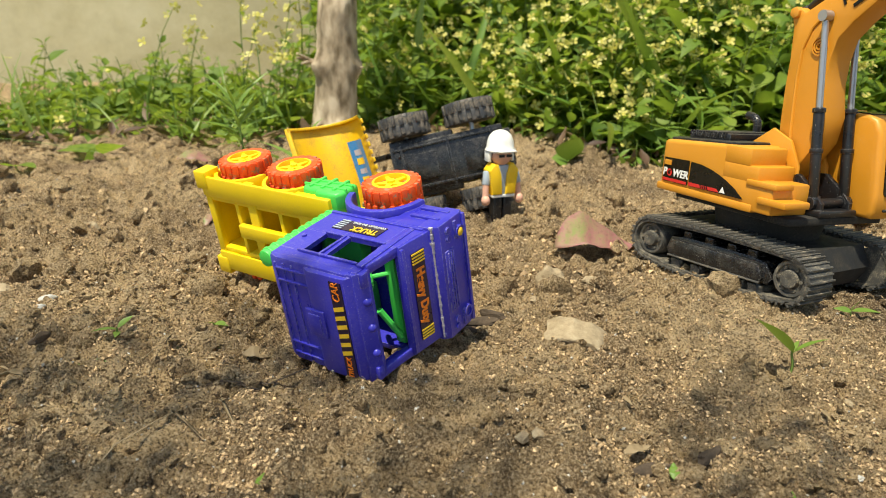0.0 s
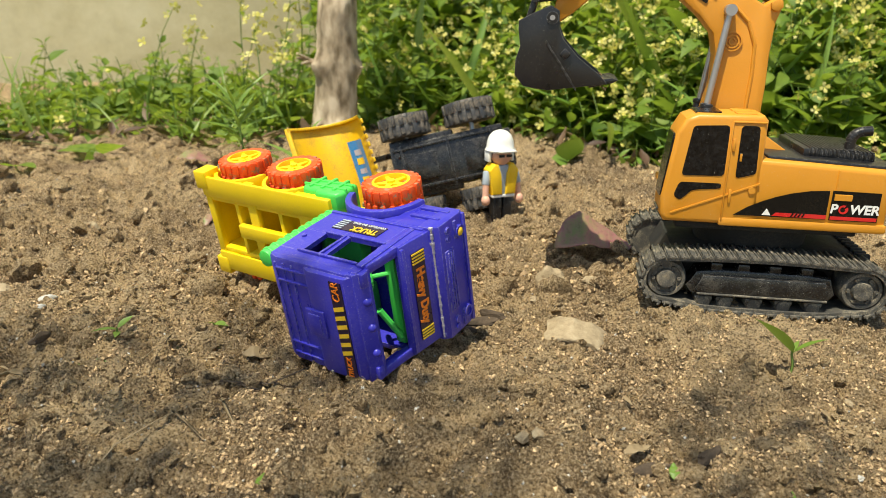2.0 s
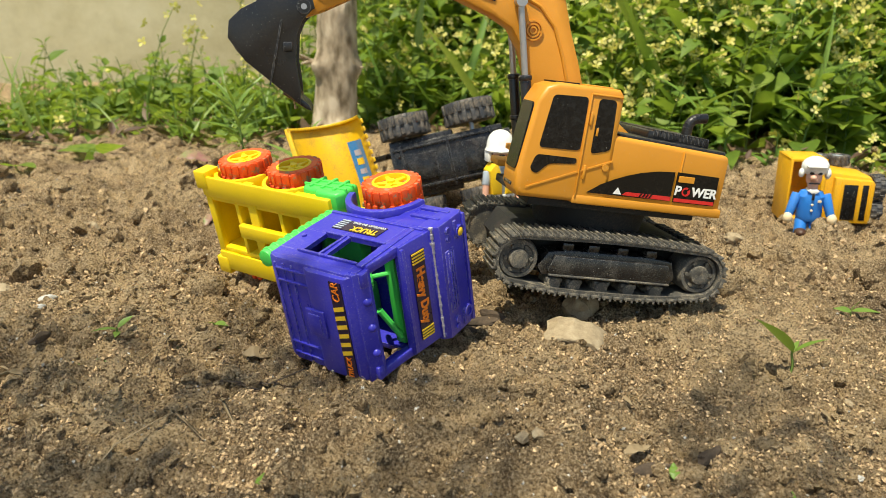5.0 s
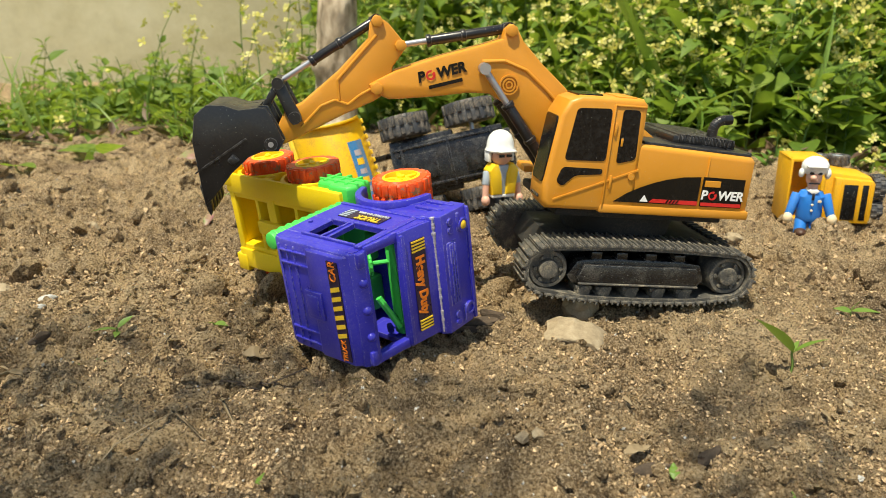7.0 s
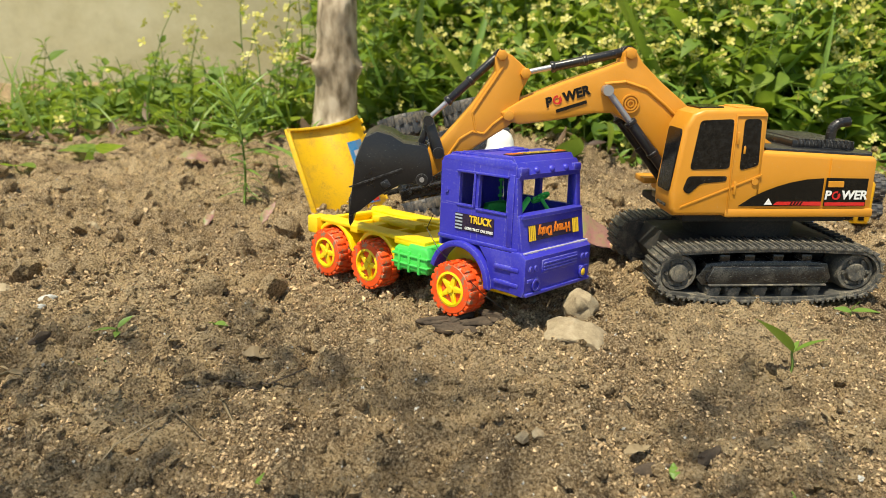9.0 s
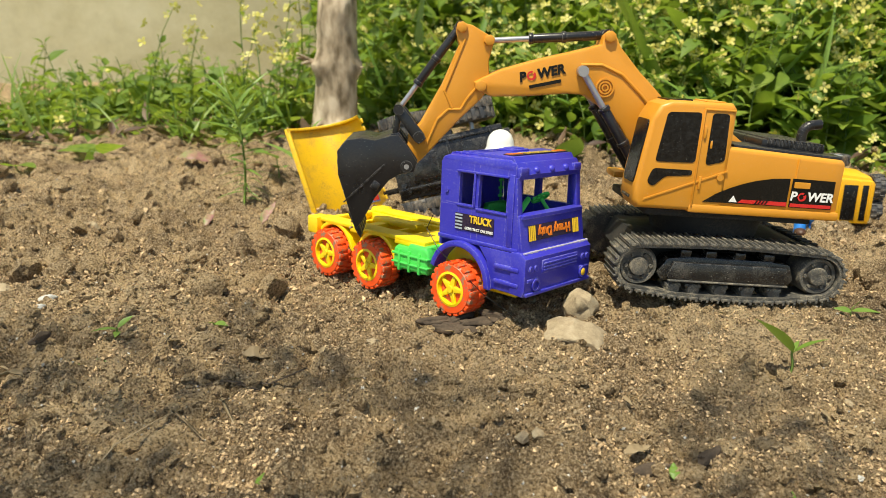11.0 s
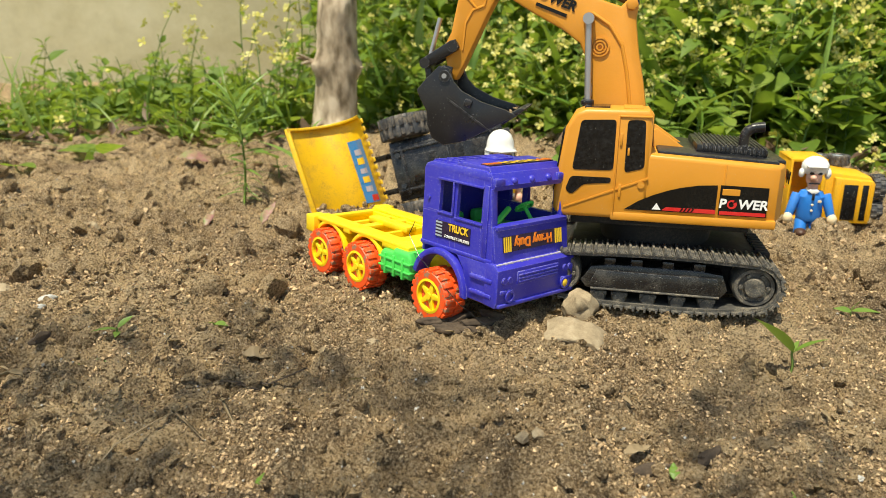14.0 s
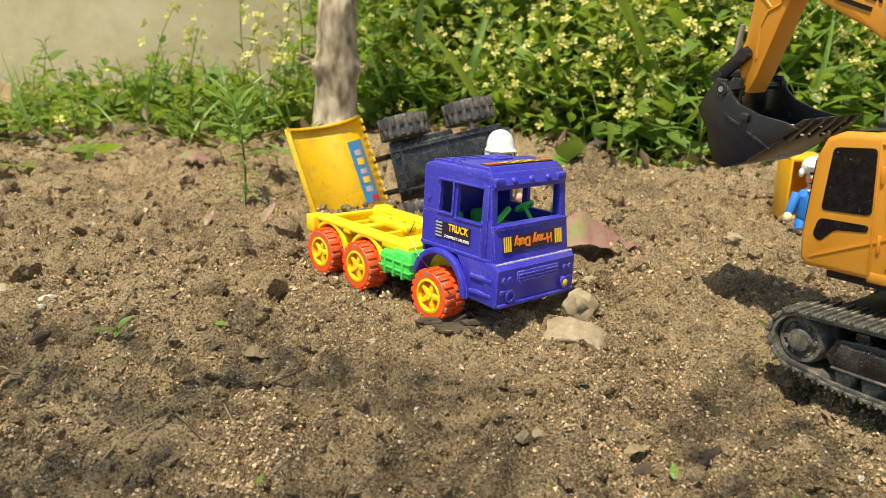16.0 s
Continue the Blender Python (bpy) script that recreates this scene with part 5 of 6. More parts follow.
def build_officer():
    bm = bmesh.new()
    mats = [UNIFORM, SKIN, WHITE, BLACK, CREAM, BROWN]
    for s in (1, -1):
        rod(bm, (s * 0.0045, 0.002, 0.014), (s * 0.0065, -0.006, -0.004), 0.0052, 14, 0.0048, 0.0008)
        rod(bm, (s * 0.0110, 0, 0.033), (s * 0.0165, -0.004, 0.0145), 0.0042, 14, 0.0034, 0.0008)
        ball(bm, (s * 0.0172, -0.006, 0.0125), 0.0046, 2, (0.9, 0.9, 1.1), 4)
        ball(bm, (s * 0.0065, -0.010, 0.0010), 0.0050, 2, (1, 1.4, 0.8), 5)
    lathe(bm, [(0.0085, 0.010), (0.0104, 0.014), (0.0100, 0.024), (0.0112, 0.031), (0.0085, 0.0355), (0.0030, 0.0370)], "Z", 22, Matrix.Diagonal((1, 0.75, 1, 1)))
    old = set(bm.faces)
    prism(bm, [(-0.0045, 0.0365), (0, 0.0330), (0.0045, 0.0365), (0.0030, 0.0378), (-0.0030, 0.0378)], -0.0082, 0.004, 0.0004)
    paint(bm, old, 2)
    box(bm, (-0.0011, 0.0011), (-0.0092, -0.0066), (0.0290, 0.0350), 0.0004, mi=3)
    for z in (0.020, 0.025):
        ball(bm, (0.0, -0.0086, z), 0.0012, 1, (1, 0.6, 1), 4)
    box(bm, (0.0040, 0.0070), (-0.0086, -0.0072), (0.0270, 0.0290), 0.0004, mi=4)
    old = set(bm.faces)
    rod(bm, (0, -0.001, 0.036), (0, -0.001, 0.042), 0.0040, 14)
    ball(bm, (0, -0.001, 0.0470), 0.0070, 3, (0.9, 0.95, 1.15), 1)
    paint(bm, old, 1)
    ball(bm, (-0.002, -0.0085, 0.0480), 0.0030, 2, (0.9, 1.1, 0.8), 1)
    box(bm, (-0.0048, 0.0040), (-0.0086, -0.0060), (0.0425, 0.0436), 0.0004, mi=3)
    for s in (1, -1):
        ball(bm, (s * 0.0030, -0.0066, 0.0515), 0.0022, 1, (1, 0.6, 0.8), 3)
    ball(bm, (0.0005, 0.0018, 0.0560), 0.0108, 3, (1, 1, 0.80), 2)
    ball(bm, (0.0105, 0.0, 0.0505), 0.0038, 2, (0.7, 1, 1.3), 2)
    ball(bm, (-0.0098, 0.0, 0.0505), 0.0034, 2, (0.7, 1, 1.2), 2)
    box(bm, (-0.0075, 0.0075), (-0.0112, -0.0040), (0.0565, 0.0580), 0.0007, mi=2)
    ob = part("toy_officer", bm, mats, None)
    bm = None
    ob.data.transform(Matrix.Scale(0.90, 4))
    ob.matrix_basis = pose(0.2808, 0.548, 0.002, 0, 0, -14)
    tagged(ob, "toy figure in blue uniform with white helmet", "toy figure")


build_worker()
build_officer()


# ---- wall behind ----
bm = bmesh.new()
box(bm, (-5, 5), (2.05, 2.25), (-0.1, 2.3), 0.01)
box(bm, (-5.02, 5.02), (2.02, 2.28), (2.30, 2.36), 0.01)
wall = part("wall_back", bm, PLASTER)
tagged(wall, "stained cream plastered garden wall", "wall", kind="structure")


# ---- young tree ----
def build_tree():
    tr = thing("tree", pose(-0.161, 1.10, gz(-0.161, 1.10) - 0.01), "young tree with smooth grey-brown knotted trunk", "tree")
    bm = bmesh.new()
    rows, seg = [], 28
    for k in range(70):
        z = k * 0.006 if k < 45 else 0.27 + (k - 45) * 0.063
        r = 0.0318 - 0.0060 * min(1, z / 0.30) - 0.003 * z + 0.008 * math.exp(-z / 0.03)
        row = []
        for i in range(seg):
            a = 2 * math.pi * i / seg
            w = 1 + 0.07 * noise.noise(Vector((math.cos(a) * 1.5, math.sin(a) * 1.5, z * 14))) + 0.03 * noise.noise(Vector((math.cos(a) * 5, math.sin(a) * 5, z * 40)))
            for ka, kz, kr in ((3.9, 0.112, 0.50), (0.0, 0.110, 0.30), (4.8, 0.020, 0.35), (2.9, 0.30, 0.3), (5.1, 0.19, 0.2)):
                da = (a - ka + math.pi) % (2 * math.pi) - math.pi
                w += kr * math.exp(-(da / 0.42) ** 2 - ((z - kz) / 0.014) ** 2)
            row.append(bm.verts.new((0.010 * math.sin(z * 3.1) + 0.025 * z + r * w * math.cos(a), r * w * math.sin(a), z)))
        rows.append(row)
    for a, b in zip(rows, rows[1:]):
        for i in range(seg):
            bm.faces.new((a[i], a[(i + 1) % seg], b[(i + 1) % seg], b[i]))
    bm.faces.new(rows[0][::-1])
    bm.faces.new(rows[-1])
    part("trunk", bm, BARK, tr)
    for k in range(7):
        bm = bmesh.new()
        a = k * 2.4
        p = Vector((0.04, 0, 1.25 + 0.085 * k))
        for j in range(5):
            q = p + Vector((math.cos(a + 0.2 * j) * 0.12, math.sin(a + 0.2 * j) * 0.12, 0.07))
            rod(bm, p, q, 0.012 * (1 - j * 0.18), 8, 0.012 * (1 - (j + 1) * 0.18))
            p = q
        part("limb", bm, BARK, tr)
    # broken twig stubs on the knot
    bm = bmesh.new()
    for d in ((-0.020, -0.012, 0.006), (-0.018, -0.018, 0.012), (-0.012, -0.020, -0.002)):
        rod(bm, (-0.027, -0.012, 0.118), (-0.027 + d[0], -0.012 + d[1], 0.118 + d[2]), 0.0035, 8, 0.0015)
    rod(bm, (0.030, -0.004, 0.112), (0.046, -0.008, 0.109), 0.0025, 8, 0.0012)
    part("twig_stub", bm, BARK, tr)
    rng = np.random.default_rng(5)
    n = 110
    pts = np.stack([rng.normal(0.03, 0.33, n), rng.normal(0, 0.33, n), rng.uniform(1.35, 2.3, n)], 1)
    v, f = leaf_shape()
    m = turn_matrices(n, rng) * rng.uniform(0.05, 0.085, n)[:, None, None]
    cr = new("crown", scatter("crown", v, f, (pts, m), LEAF, True))
    cr.parent = tr
    return tr


def leaf_shape(n=6, width=0.42, fold=0.10, curl=0.28, tip=1.0):
    """A folded, drooping leaf of length 1 along x."""
    v, f = [], []
    for i in range(n + 1):
        u = i / n
        w = width * math.sin(math.pi * min(1, u ** 0.75 * tip)) * 0.5 if 0 < i < n else 0.004
        z = -curl * u * u
        v += [(u, 0, z), (u, w, z + fold * w * 2), (u, -w, z + fold * w * 2)]
    for i in range(n):
        a, b = 3 * i, 3 * i + 3
        f += [(a, b, b + 1), (a, b + 1, a + 1), (a, a + 2, b + 2), (a, b + 2, b)]
    return np.array(v), np.array(f)


build_tree()


# ---- unseen tree added behind the viewpoint to shade the near soil ----
def build_added_shade_tree():
    foot = Vector((-1.35, -1.5, 0))
    st = thing("added_shade_tree", Matrix.Translation(foot), "unseen leafy tree added behind the viewpoint to shade the near soil", "tree")
    bm = bmesh.new()
    p, r = Vector((0, 0, -0.02)), 0.06
    for k in range(12):
        q = p + Vector((0.02 * math.sin(k), 0.015 * math.cos(k * 1.7), 0.20))
        rod(bm, p, q, r, 14, r * 0.93)
        p, r = q, r * 0.93
    part("trunk", bm, BARK, st)
    rng = np.random.default_rng(8)
    # outlines of the shade wanted on the soil, and how many low leaves cast each
    left = [(-0.42, 0.30), (-0.228, 0.352), (-0.194, 0.392), (-0.131, 0.408), (-0.086, 0.371), (-0.072, 0.330), (-0.030, 0.318), (0.022, 0.309), (0.030, 0.285), (0.036, 0.245), (0.028, 0.205), (0.00, 0.08), (-0.42, 0.06)]
    right = [(0.077, 0.190), (0.092, 0.268), (0.122, 0.316), (0.148, 0.320), (0.155, 0.292), (0.160, 0.258), (0.158, 0.200), (0.20, 0.10), (0.08, 0.10)]

    def inside(p, ring):
        hit = False
        for (xa, ya), (xb, yb) in zip(ring, ring[1:] + ring[:1]):
            if (ya > p[1]) != (yb > p[1]) and p[0] < (xb - xa) * (p[1] - ya) / (yb - ya) + xa:
                hit = not hit
        return hit

    pts = []
    for ring, n in ((left, 2500), (right, 330)):
        xs, ys = [p[0] for p in ring], [p[1] for p in ring]
        k = 0
        while k < n:
            g = (rng.uniform(min(xs), max(xs)), rng.uniform(min(ys), max(ys)))
            # thin spots let dapples through
            if inside(g, ring) and float(value_noise(np.array(g[0] * 16.0), np.array(g[1] * 16.0), 77)) > -0.36 + 0.2 * rng.random():
                pts.append(Vector((g[0], g[1], 0)) + SUN_WAY * (rng.uniform(0.95, 1.45) / SUN_WAY.z) - foot)
                k += 1
    pts = np.array([p[:] for p in pts])
    extra = np.stack([rng.normal(0.1, 0.45, 420), rng.normal(0, 0.4, 420), rng.uniform(2.1, 3.6, 420)], 1)
    size = np.concatenate([rng.uniform(0.010, 0.018, len(pts)), rng.uniform(0.032, 0.050, 420)])
    pts = np.concatenate([pts, extra])
    v, f = leaf_shape()
    m = turn_matrices(len(pts), rng)
    flat = np.array([[1, 0, 0], [0, 1, 0], [0, 0, 0.4]])
    m = (flat @ m) * size[:, None, None]
    cr = new("crown", scatter("crown", v - [0.5, 0, 0], f, (pts, m), LEAF, True))
    cr.parent = st
    for target in ((-0.30, 0.20), (-0.16, 0.24), (-0.13, 0.35), (-0.04, 0.25), (0.12, 0.25)):
        end = Vector((target[0], target[1], 0)) + SUN_WAY * (1.2 / SUN_WAY.z) - foot
        root = Vector((0.01, 0.01, 0.75))
        a = root.copy()
        bm = bmesh.new()
        for j in range(6):
            b = root.lerp(end, (j + 1) / 6) + Vector((0, 0, 0.05 * math.sin(j)))
            rod(bm, a, b, 0.016 * (1 - j * 0.16), 8, 0.016 * (1 - (j + 1) * 0.16))
            a = b
        part("limb", bm, BARK, st)


build_added_shade_tree()


# ---- weeds ----
def frame_from(dirs, rng, spread=0.0):
    """Turn matrices whose x axis follows dirs, blades face up with some roll."""
    x = dirs / np.linalg.norm(dirs, axis=1)[:, None]
    up = np.tile([0, 0, 1.0], (len(x), 1)) + rng.normal(0, 0.35, x.shape)
    y = np.cross(up, x)
    y /= np.linalg.norm(y, axis=1)[:, None]
    z = np.cross(x, y)
    return np.stack([x, y, z], -1)


def stem_mesh(paths, r0, r1):
    """Thin three-sided stems along point rows."""
    v, f = [], []
    for path in paths:
        base = len(v)
        n = len(path)
        for i, p in enumerate(path):
            r = r0 + (r1 - r0) * i / (n - 1)
            for k in range(3):
                a = 2.094 * k
                v.append((p[0] + r * math.cos(a), p[1] + r * math.sin(a), p[2]))
        for i in range(n - 1):
            for k in range(3):
                a, b = base + 3 * i + k, base + 3 * i + (k + 1) % 3
                f += [(a, b, b + 3), (a, b + 3, a + 3)]
    return v, f


def weeds(name, spots, heights, seed, leaf_len, bloom, label, leaf_mat=LEAF, per=11, width=0.40):
    rng = np.random.default_rng(seed)
    paths, lp, ld, ls, fp, fd, fs = [], [], [], [], [], [], []
    for (x, y), h in zip(spots, heights):
        lean = rng.normal(0, 0.16, 2)
        path = []
        for i in range(7):
            u = i / 6
            path.append((x + lean[0] * h * u * u + 0.01 * h * math.sin(9 * u + x * 50), y + lean[1] * h * u * u, gz(x, y) + h * u - 0.004))
        paths.append(path)
        n = int(per * rng.uniform(0.7, 1.3))
        for k in range(n):
            u = (k + rng.random()) / n
            i = min(5, int(u * 6))
            p = np.array(path[i]) + (np.array(path[i + 1]) - np.array(path[i])) * (u * 6 - i)
            a = k * 2.4 + rng.uniform(-0.5, 0.5)
            lp.append(p)
            ld.append((math.cos(a), math.sin(a), rng.uniform(-0.5, 1.3)))
            ls.append(leaf_len * (1.25 - 0.85 * u) * rng.uniform(0.6, 1.25) * min(1.0, 0.45 + h * 2.2))
        if rng.random() < bloom:
            # a loose head of small four-petalled flowers, with one or two side heads
            heads = [np.array(path[-1])] + [np.array(path[-2]) + rng.normal(0, 0.016, 3) for _ in range(rng.integers(1, 3))]
            for top in heads:
                for _ in range(rng.integers(3, 7)):
                    fp.append(top + rng.normal(0, 1, 3) * [0.011, 0.011, 0.014])
                    fd.append(rng.normal(0, 1, 3) + [0, -0.6, 0.8])
                    fs.append(rng.uniform(0.0042, 0.0074))
    th = thing(name, pose(0, 0, 0), label, "weeds", kind="stuff")
    v, f = stem_mesh(paths, 0.0016, 0.0006)
    so = new("stems", raw_mesh("stems", v, f, STEM, True))
    so.parent = th
    tv, tf = leaf_shape(5, width, 0.16, 0.30)
    lo = new("leaves", scatter("leaves", tv, tf, (np.array(lp), frame_from(np.array(ld), rng) * np.array(ls)[:, None, None]), leaf_mat, True))
    lo.parent = th
    if fp:
        pv, pf = [], []
        for k in range(4):
            a = k * math.pi / 2
            c, s = math.cos(a), math.sin(a)
            b = len(pv)
            for u, w, z in ((0.0, 0.0, 0.0), (0.55, 0.36, 0.22), (0.55, -0.36, 0.22), (1.0, 0.30, 0.30), (1.0, -0.30, 0.30)):
                pv.append((u * c - w * s, u * s + w * c, z))
            pf += [(b, b + 2, b + 1), (b + 1, b + 2, b + 4), (b + 1, b + 4, b + 3)]
        zf = np.array(fd)
        zf /= np.linalg.norm(zf, axis=1)[:, None]
        q = np.cross(zf, rng.normal(0, 1, zf.shape))
        q /= np.linalg.norm(q, axis=1)[:, None]
        fm = np.stack([q, np.cross(zf, q), zf], -1) * np.array(fs)[:, None, None]
        fo = new("flowers", scatter("flowers", np.array(pv), np.array(pf), (np.array(fp), fm), PETAL, False))
        fo.parent = th
    return th


def spread(n, seed, x0, x1, front, depth, tall):
    """Random standing places behind a front line, and the heights there."""
    rng = np.random.default_rng(seed)
    x = rng.uniform(x0, x1, n)
    d = rng.random(n) ** 0.8 * depth
    y = np.array([front(v) for v in x]) + d
    h = np.array([tall(v, w) for v, w in zip(x, d)]) * rng.uniform(0.6, 1.2, n)
    return list(zip(x, y)), h


def right_front(x):
    return 1.16 - 1.15 * max(0, min(x, 0.26)) - 0.10 * max(0, x - 0.26)


weeds("weed_thicket", *spread(820, 21, -0.13, 0.95, right_front, 0.62, lambda x, d: 0.10 + 0.55 * d if d < 0.25 else 0.30), 22, 0.070, 0.6, "dense green weeds with pale yellow flowers beside the wall", LEAF, 11, 0.50)
weeds("weed_thicket", *spread(300, 23, -0.30, 1.25, lambda x: 1.58, 0.42, lambda x, d: 0.42), 24, 0.078, 0.75, "dense green weeds with pale yellow flowers beside the wall", LEAF, 11, 0.50)
weeds("low_weeds", *spread(190, 25, -1.05, -0.20, lambda x: 0.97 + 0.08 * math.sin(x * 9), 0.50, lambda x, d: 0.035 + 0.16 * d * (0.6 + 0.9 * max(0, math.sin(x * 23 + 1)))), 26, 0.062, 0.04, "low green weeds along the foot of the wall")
weeds("low_weeds", *spread(70, 27, -0.20, 0.85, lambda x: right_front(x) - 0.06, 0.10, lambda x, d: 0.03), 28, 0.036, 0.1, "low green weeds at the edge of the soil", LEAF_PALE, 7)
weeds("flowering_sprigs", [(-0.44, 1.10), (-0.40, 1.18), (-0.30, 1.12), (-0.335, 1.25), (-0.24, 1.13), (-0.22, 1.2), (-0.62, 0.98), (-0.655, 1.0), (-0.28, 1.16), (-0.25, 1.05)], [0.19, 0.15, 0.21, 0.17, 0.23, 0.24, 0.11, 0.10, 0.16, 0.15], 30, 0.040, 1.0, "tall thin flowering sprigs before the wall", LEAF, 7)

weeds("broad_weeds", *spread(64, 71, -1.0, -0.19, lambda x: 1.0, 0.35, lambda x, d: 0.06 + 0.22 * d), 72, 0.064, 0.15, "broad-leaved green weeds before the wall", LEAF, 7, 0.66)
weeds("broad_weeds", *spread(110, 73, -0.10, 0.95, right_front, 0.45, lambda x, d: 0.10 + 0.25 * d), 74, 0.080, 0.1, "broad-leaved green weeds beside the soil", LEAF, 7, 0.60)


# ---- single plants ----
def blade_plant(name, x, y, tall, n, length, width, seed, label, mat, rise=0.9):
    rng = np.random.default_rng(seed)
    th = thing(name, pose(x, y, gz(x, y) - 0.002), label, "plant")
    v, f = stem_mesh([[(0.004 * math.sin(i), 0, tall * i / 6) for i in range(7)]], 0.0013, 0.0007)
    so = new("stem", raw_mesh("stem", v, f, STEM, True))
    so.parent = th
    tv, tf = leaf_shape(8, width, 0.15, 0.45, 1.0)
    me = None
    for k in range(n):
        a = k * 2.4 + rng.uniform(-0.4, 0.4)
        u = 0.25 + 0.75 * k / n
        d = np.array([[math.cos(a), math.sin(a) * 0.7, rise * rng.uniform(0.5, 1.3)]])
        m3 = frame_from(d, rng)[0] * length * rng.uniform(0.6, 1.15)
        if me is None:
            me = raw_mesh("leaf", tv, tf, mat, True)
        lf = new("leaf", me)
        lf.parent = th
        m = Matrix([list(r) for r in m3]).to_4x4()
        m.translation = (0, 0, tall * u)
        lf.matrix_basis = m
    return th


blade_plant("grass_plant", -0.150, 0.80, 0.05, 8, 0.06, 0.09, 42, "upright green plant with narrow blades", LEAF_PALE, 0.8)
blade_plant("grass_plant", 0.30, 0.86, 0.06, 10, 0.09, 0.07, 43, "upright green plant with narrow blades", LEAF_PALE, 1.0)


def whorled_plant(x, y, tall, seed):
    """A single stem set all round with narrow drooping leaves, short below, long and upright above."""
    rng = np.random.default_rng(seed)
    th = thing("leafy_plant", pose(x, y, gz(x, y) - 0.002), "upright green plant with narrow leaves all along its stem", "plant")
    line = [(0.005 * math.sin(3 * i / 9) - 0.004 * i / 9, 0.003 * i / 9, tall * i / 9) for i in range(10)]
    v, f = stem_mesh([line], 0.0016, 0.0008)
    so = new("stem", raw_mesh("stem", v, f, STEM, True))
    so.parent = th
    tv, tf = leaf_shape(8, 0.085, 0.18, 0.36)
    me = raw_mesh("leaf", tv, tf, LEAF_PALE, True)
    n = 60
    for k in range(n):
        u = 0.10 + 0.90 * k / n
        a = k * 2.4 + rng.uniform(-0.4, 0.4)
        rise = -0.15 + 1.9 * u * u + rng.uniform(-0.15, 0.25)
        size = (0.018 + 0.024 * u) * rng.uniform(0.6, 1.2)
        m3 = frame_from(np.array([[math.cos(a), math.sin(a), rise]]), rng)[0] * size
        lf = new("leaf", me)
        lf.parent = th
        m = Matrix([list(r) for r in m3]).to_4x4()
        i = min(8, int(u * 9))
        p, q = Vector(line[i]), Vector(line[i + 1])
        m.translation = p.lerp(q, u * 9 - i)
        lf.matrix_basis = m
    return th


whorled_plant(-0.190, 0.684, 0.100, 47)


def leafy(name, x, y, specs, label, mat, stem=0.0009, width=0.42, lift=0.0):
    """A small plant of a few single leaves: rows of way, length, height."""
    th = thing(name, pose(x, y, gz(x, y)), label, "plant", {"seedling": "seedlings in the soil"}.get(name, "low plants beside the soil"))
    rng = np.random.default_rng(int(abs(x) * 1000) + 3)
    for dx, dy, dz, ln, z in specs:
        tv, tf = leaf_shape(8, width, 0.12, 0.22)
        m3 = frame_from(np.array([[dx, dy, dz]]), rng)[0] * ln
        lf = new("leaf", raw_mesh("leaf", tv, tf, mat, True))
        lf.parent = th
        m = Matrix([list(r) for r in m3]).to_4x4()
        m.translation = (0, 0, z)
        lf.matrix_basis = m
    top = max(s[4] for s in specs)
    if top > 0.002:
        v, f = stem_mesh([[(0.0006 * math.sin(i), 0, -0.002 + (top + 0.002) * i / 5) for i in range(6)]], stem, stem * 0.7)
        so = new("stem", raw_mesh("stem", v, f, STEM, True))
        so.parent = th
    return th


leafy("seedling", 0.163, 0.313, [(-0.75, -0.1, 0.95, 0.030, 0.009), (0.75, -0.2, 0.75, 0.016, 0.009), (0.5, 0.6, 0.5, 0.008, 0.010)], "seedling with two narrow green leaves in the soil", LEAF_PALE, 0.0009, 0.30)
leafy("seedling", -0.118, 0.352, [(0.7, -0.5, 0.25, 0.010, 0.004), (-0.7, -0.3, 0.2, 0.008, 0.004)], "tiny green seedling in the soil", LEAF_PALE)
leafy("seedling", -0.158, 0.330, [(-0.9, -0.3, 0.25, 0.012, 0.005), (0.6, 0.4, 0.6, 0.009, 0.006), (0.2, -0.8, 0.2, 0.008, 0.004)], "tiny green seedling in the soil", LEAF_PALE)
leafy("seedling", -0.152, 0.305, [(-0.9, -0.2, 0.15, 0.016, 0.003)], "yellowing seedling lying on the soil", LEAF_PALE, 0.0008, 0.3)
leafy("seedling", 0.222, 0.372, [(-0.9, -0.1, 0.3, 0.010, 0.003), (0.9, -0.3, 0.25, 0.014, 0.003), (0.6, 0.6, 0.5, 0.010, 0.003)], "low green seedling with flat leaves", LEAF_PALE, 0.0008, 0.36)
leafy("round_leaf_plant", 0.147, 0.862, [(0.25, -0.25, 0.95, 0.034, 0.006), (-0.8, -0.3, 0.4, 0.020, 0.004), (0.7, 0.3, 0.5, 0.026, 0.004)], "small plant with a broad round leaf", LEAF_PALE, 0.001, 1.15)
leafy("broad_leaf_plant", -0.42, 0.90, [(-0.6, -0.5, 0.35, 0.05, 0.01), (0.7, -0.5, 0.45, 0.06, 0.012), (0.1, -0.8, 0.15, 0.045, 0.008), (-0.9, 0.2, 0.4, 0.05, 0.01)], "low plant with broad green leaves", LEAF, 0.0012, 0.55)
leafy("broad_leaf_plant", -0.47, 0.80, [(-0.8, -0.4, 0.15, 0.04, 0.004), (0.8, -0.4, 0.2, 0.035, 0.004)], "low plant with broad green leaves", LEAF, 0.0012, 0.5)
leafy("round_leaf_plant", -0.175, 0.77, [(-0.5, -0.6, 0.5, 0.03, 0.02), (0.4, -0.6, 0.3, 0.022, 0.01)], "small plant with a broad round leaf", LEAF_PALE, 0.001, 0.8)


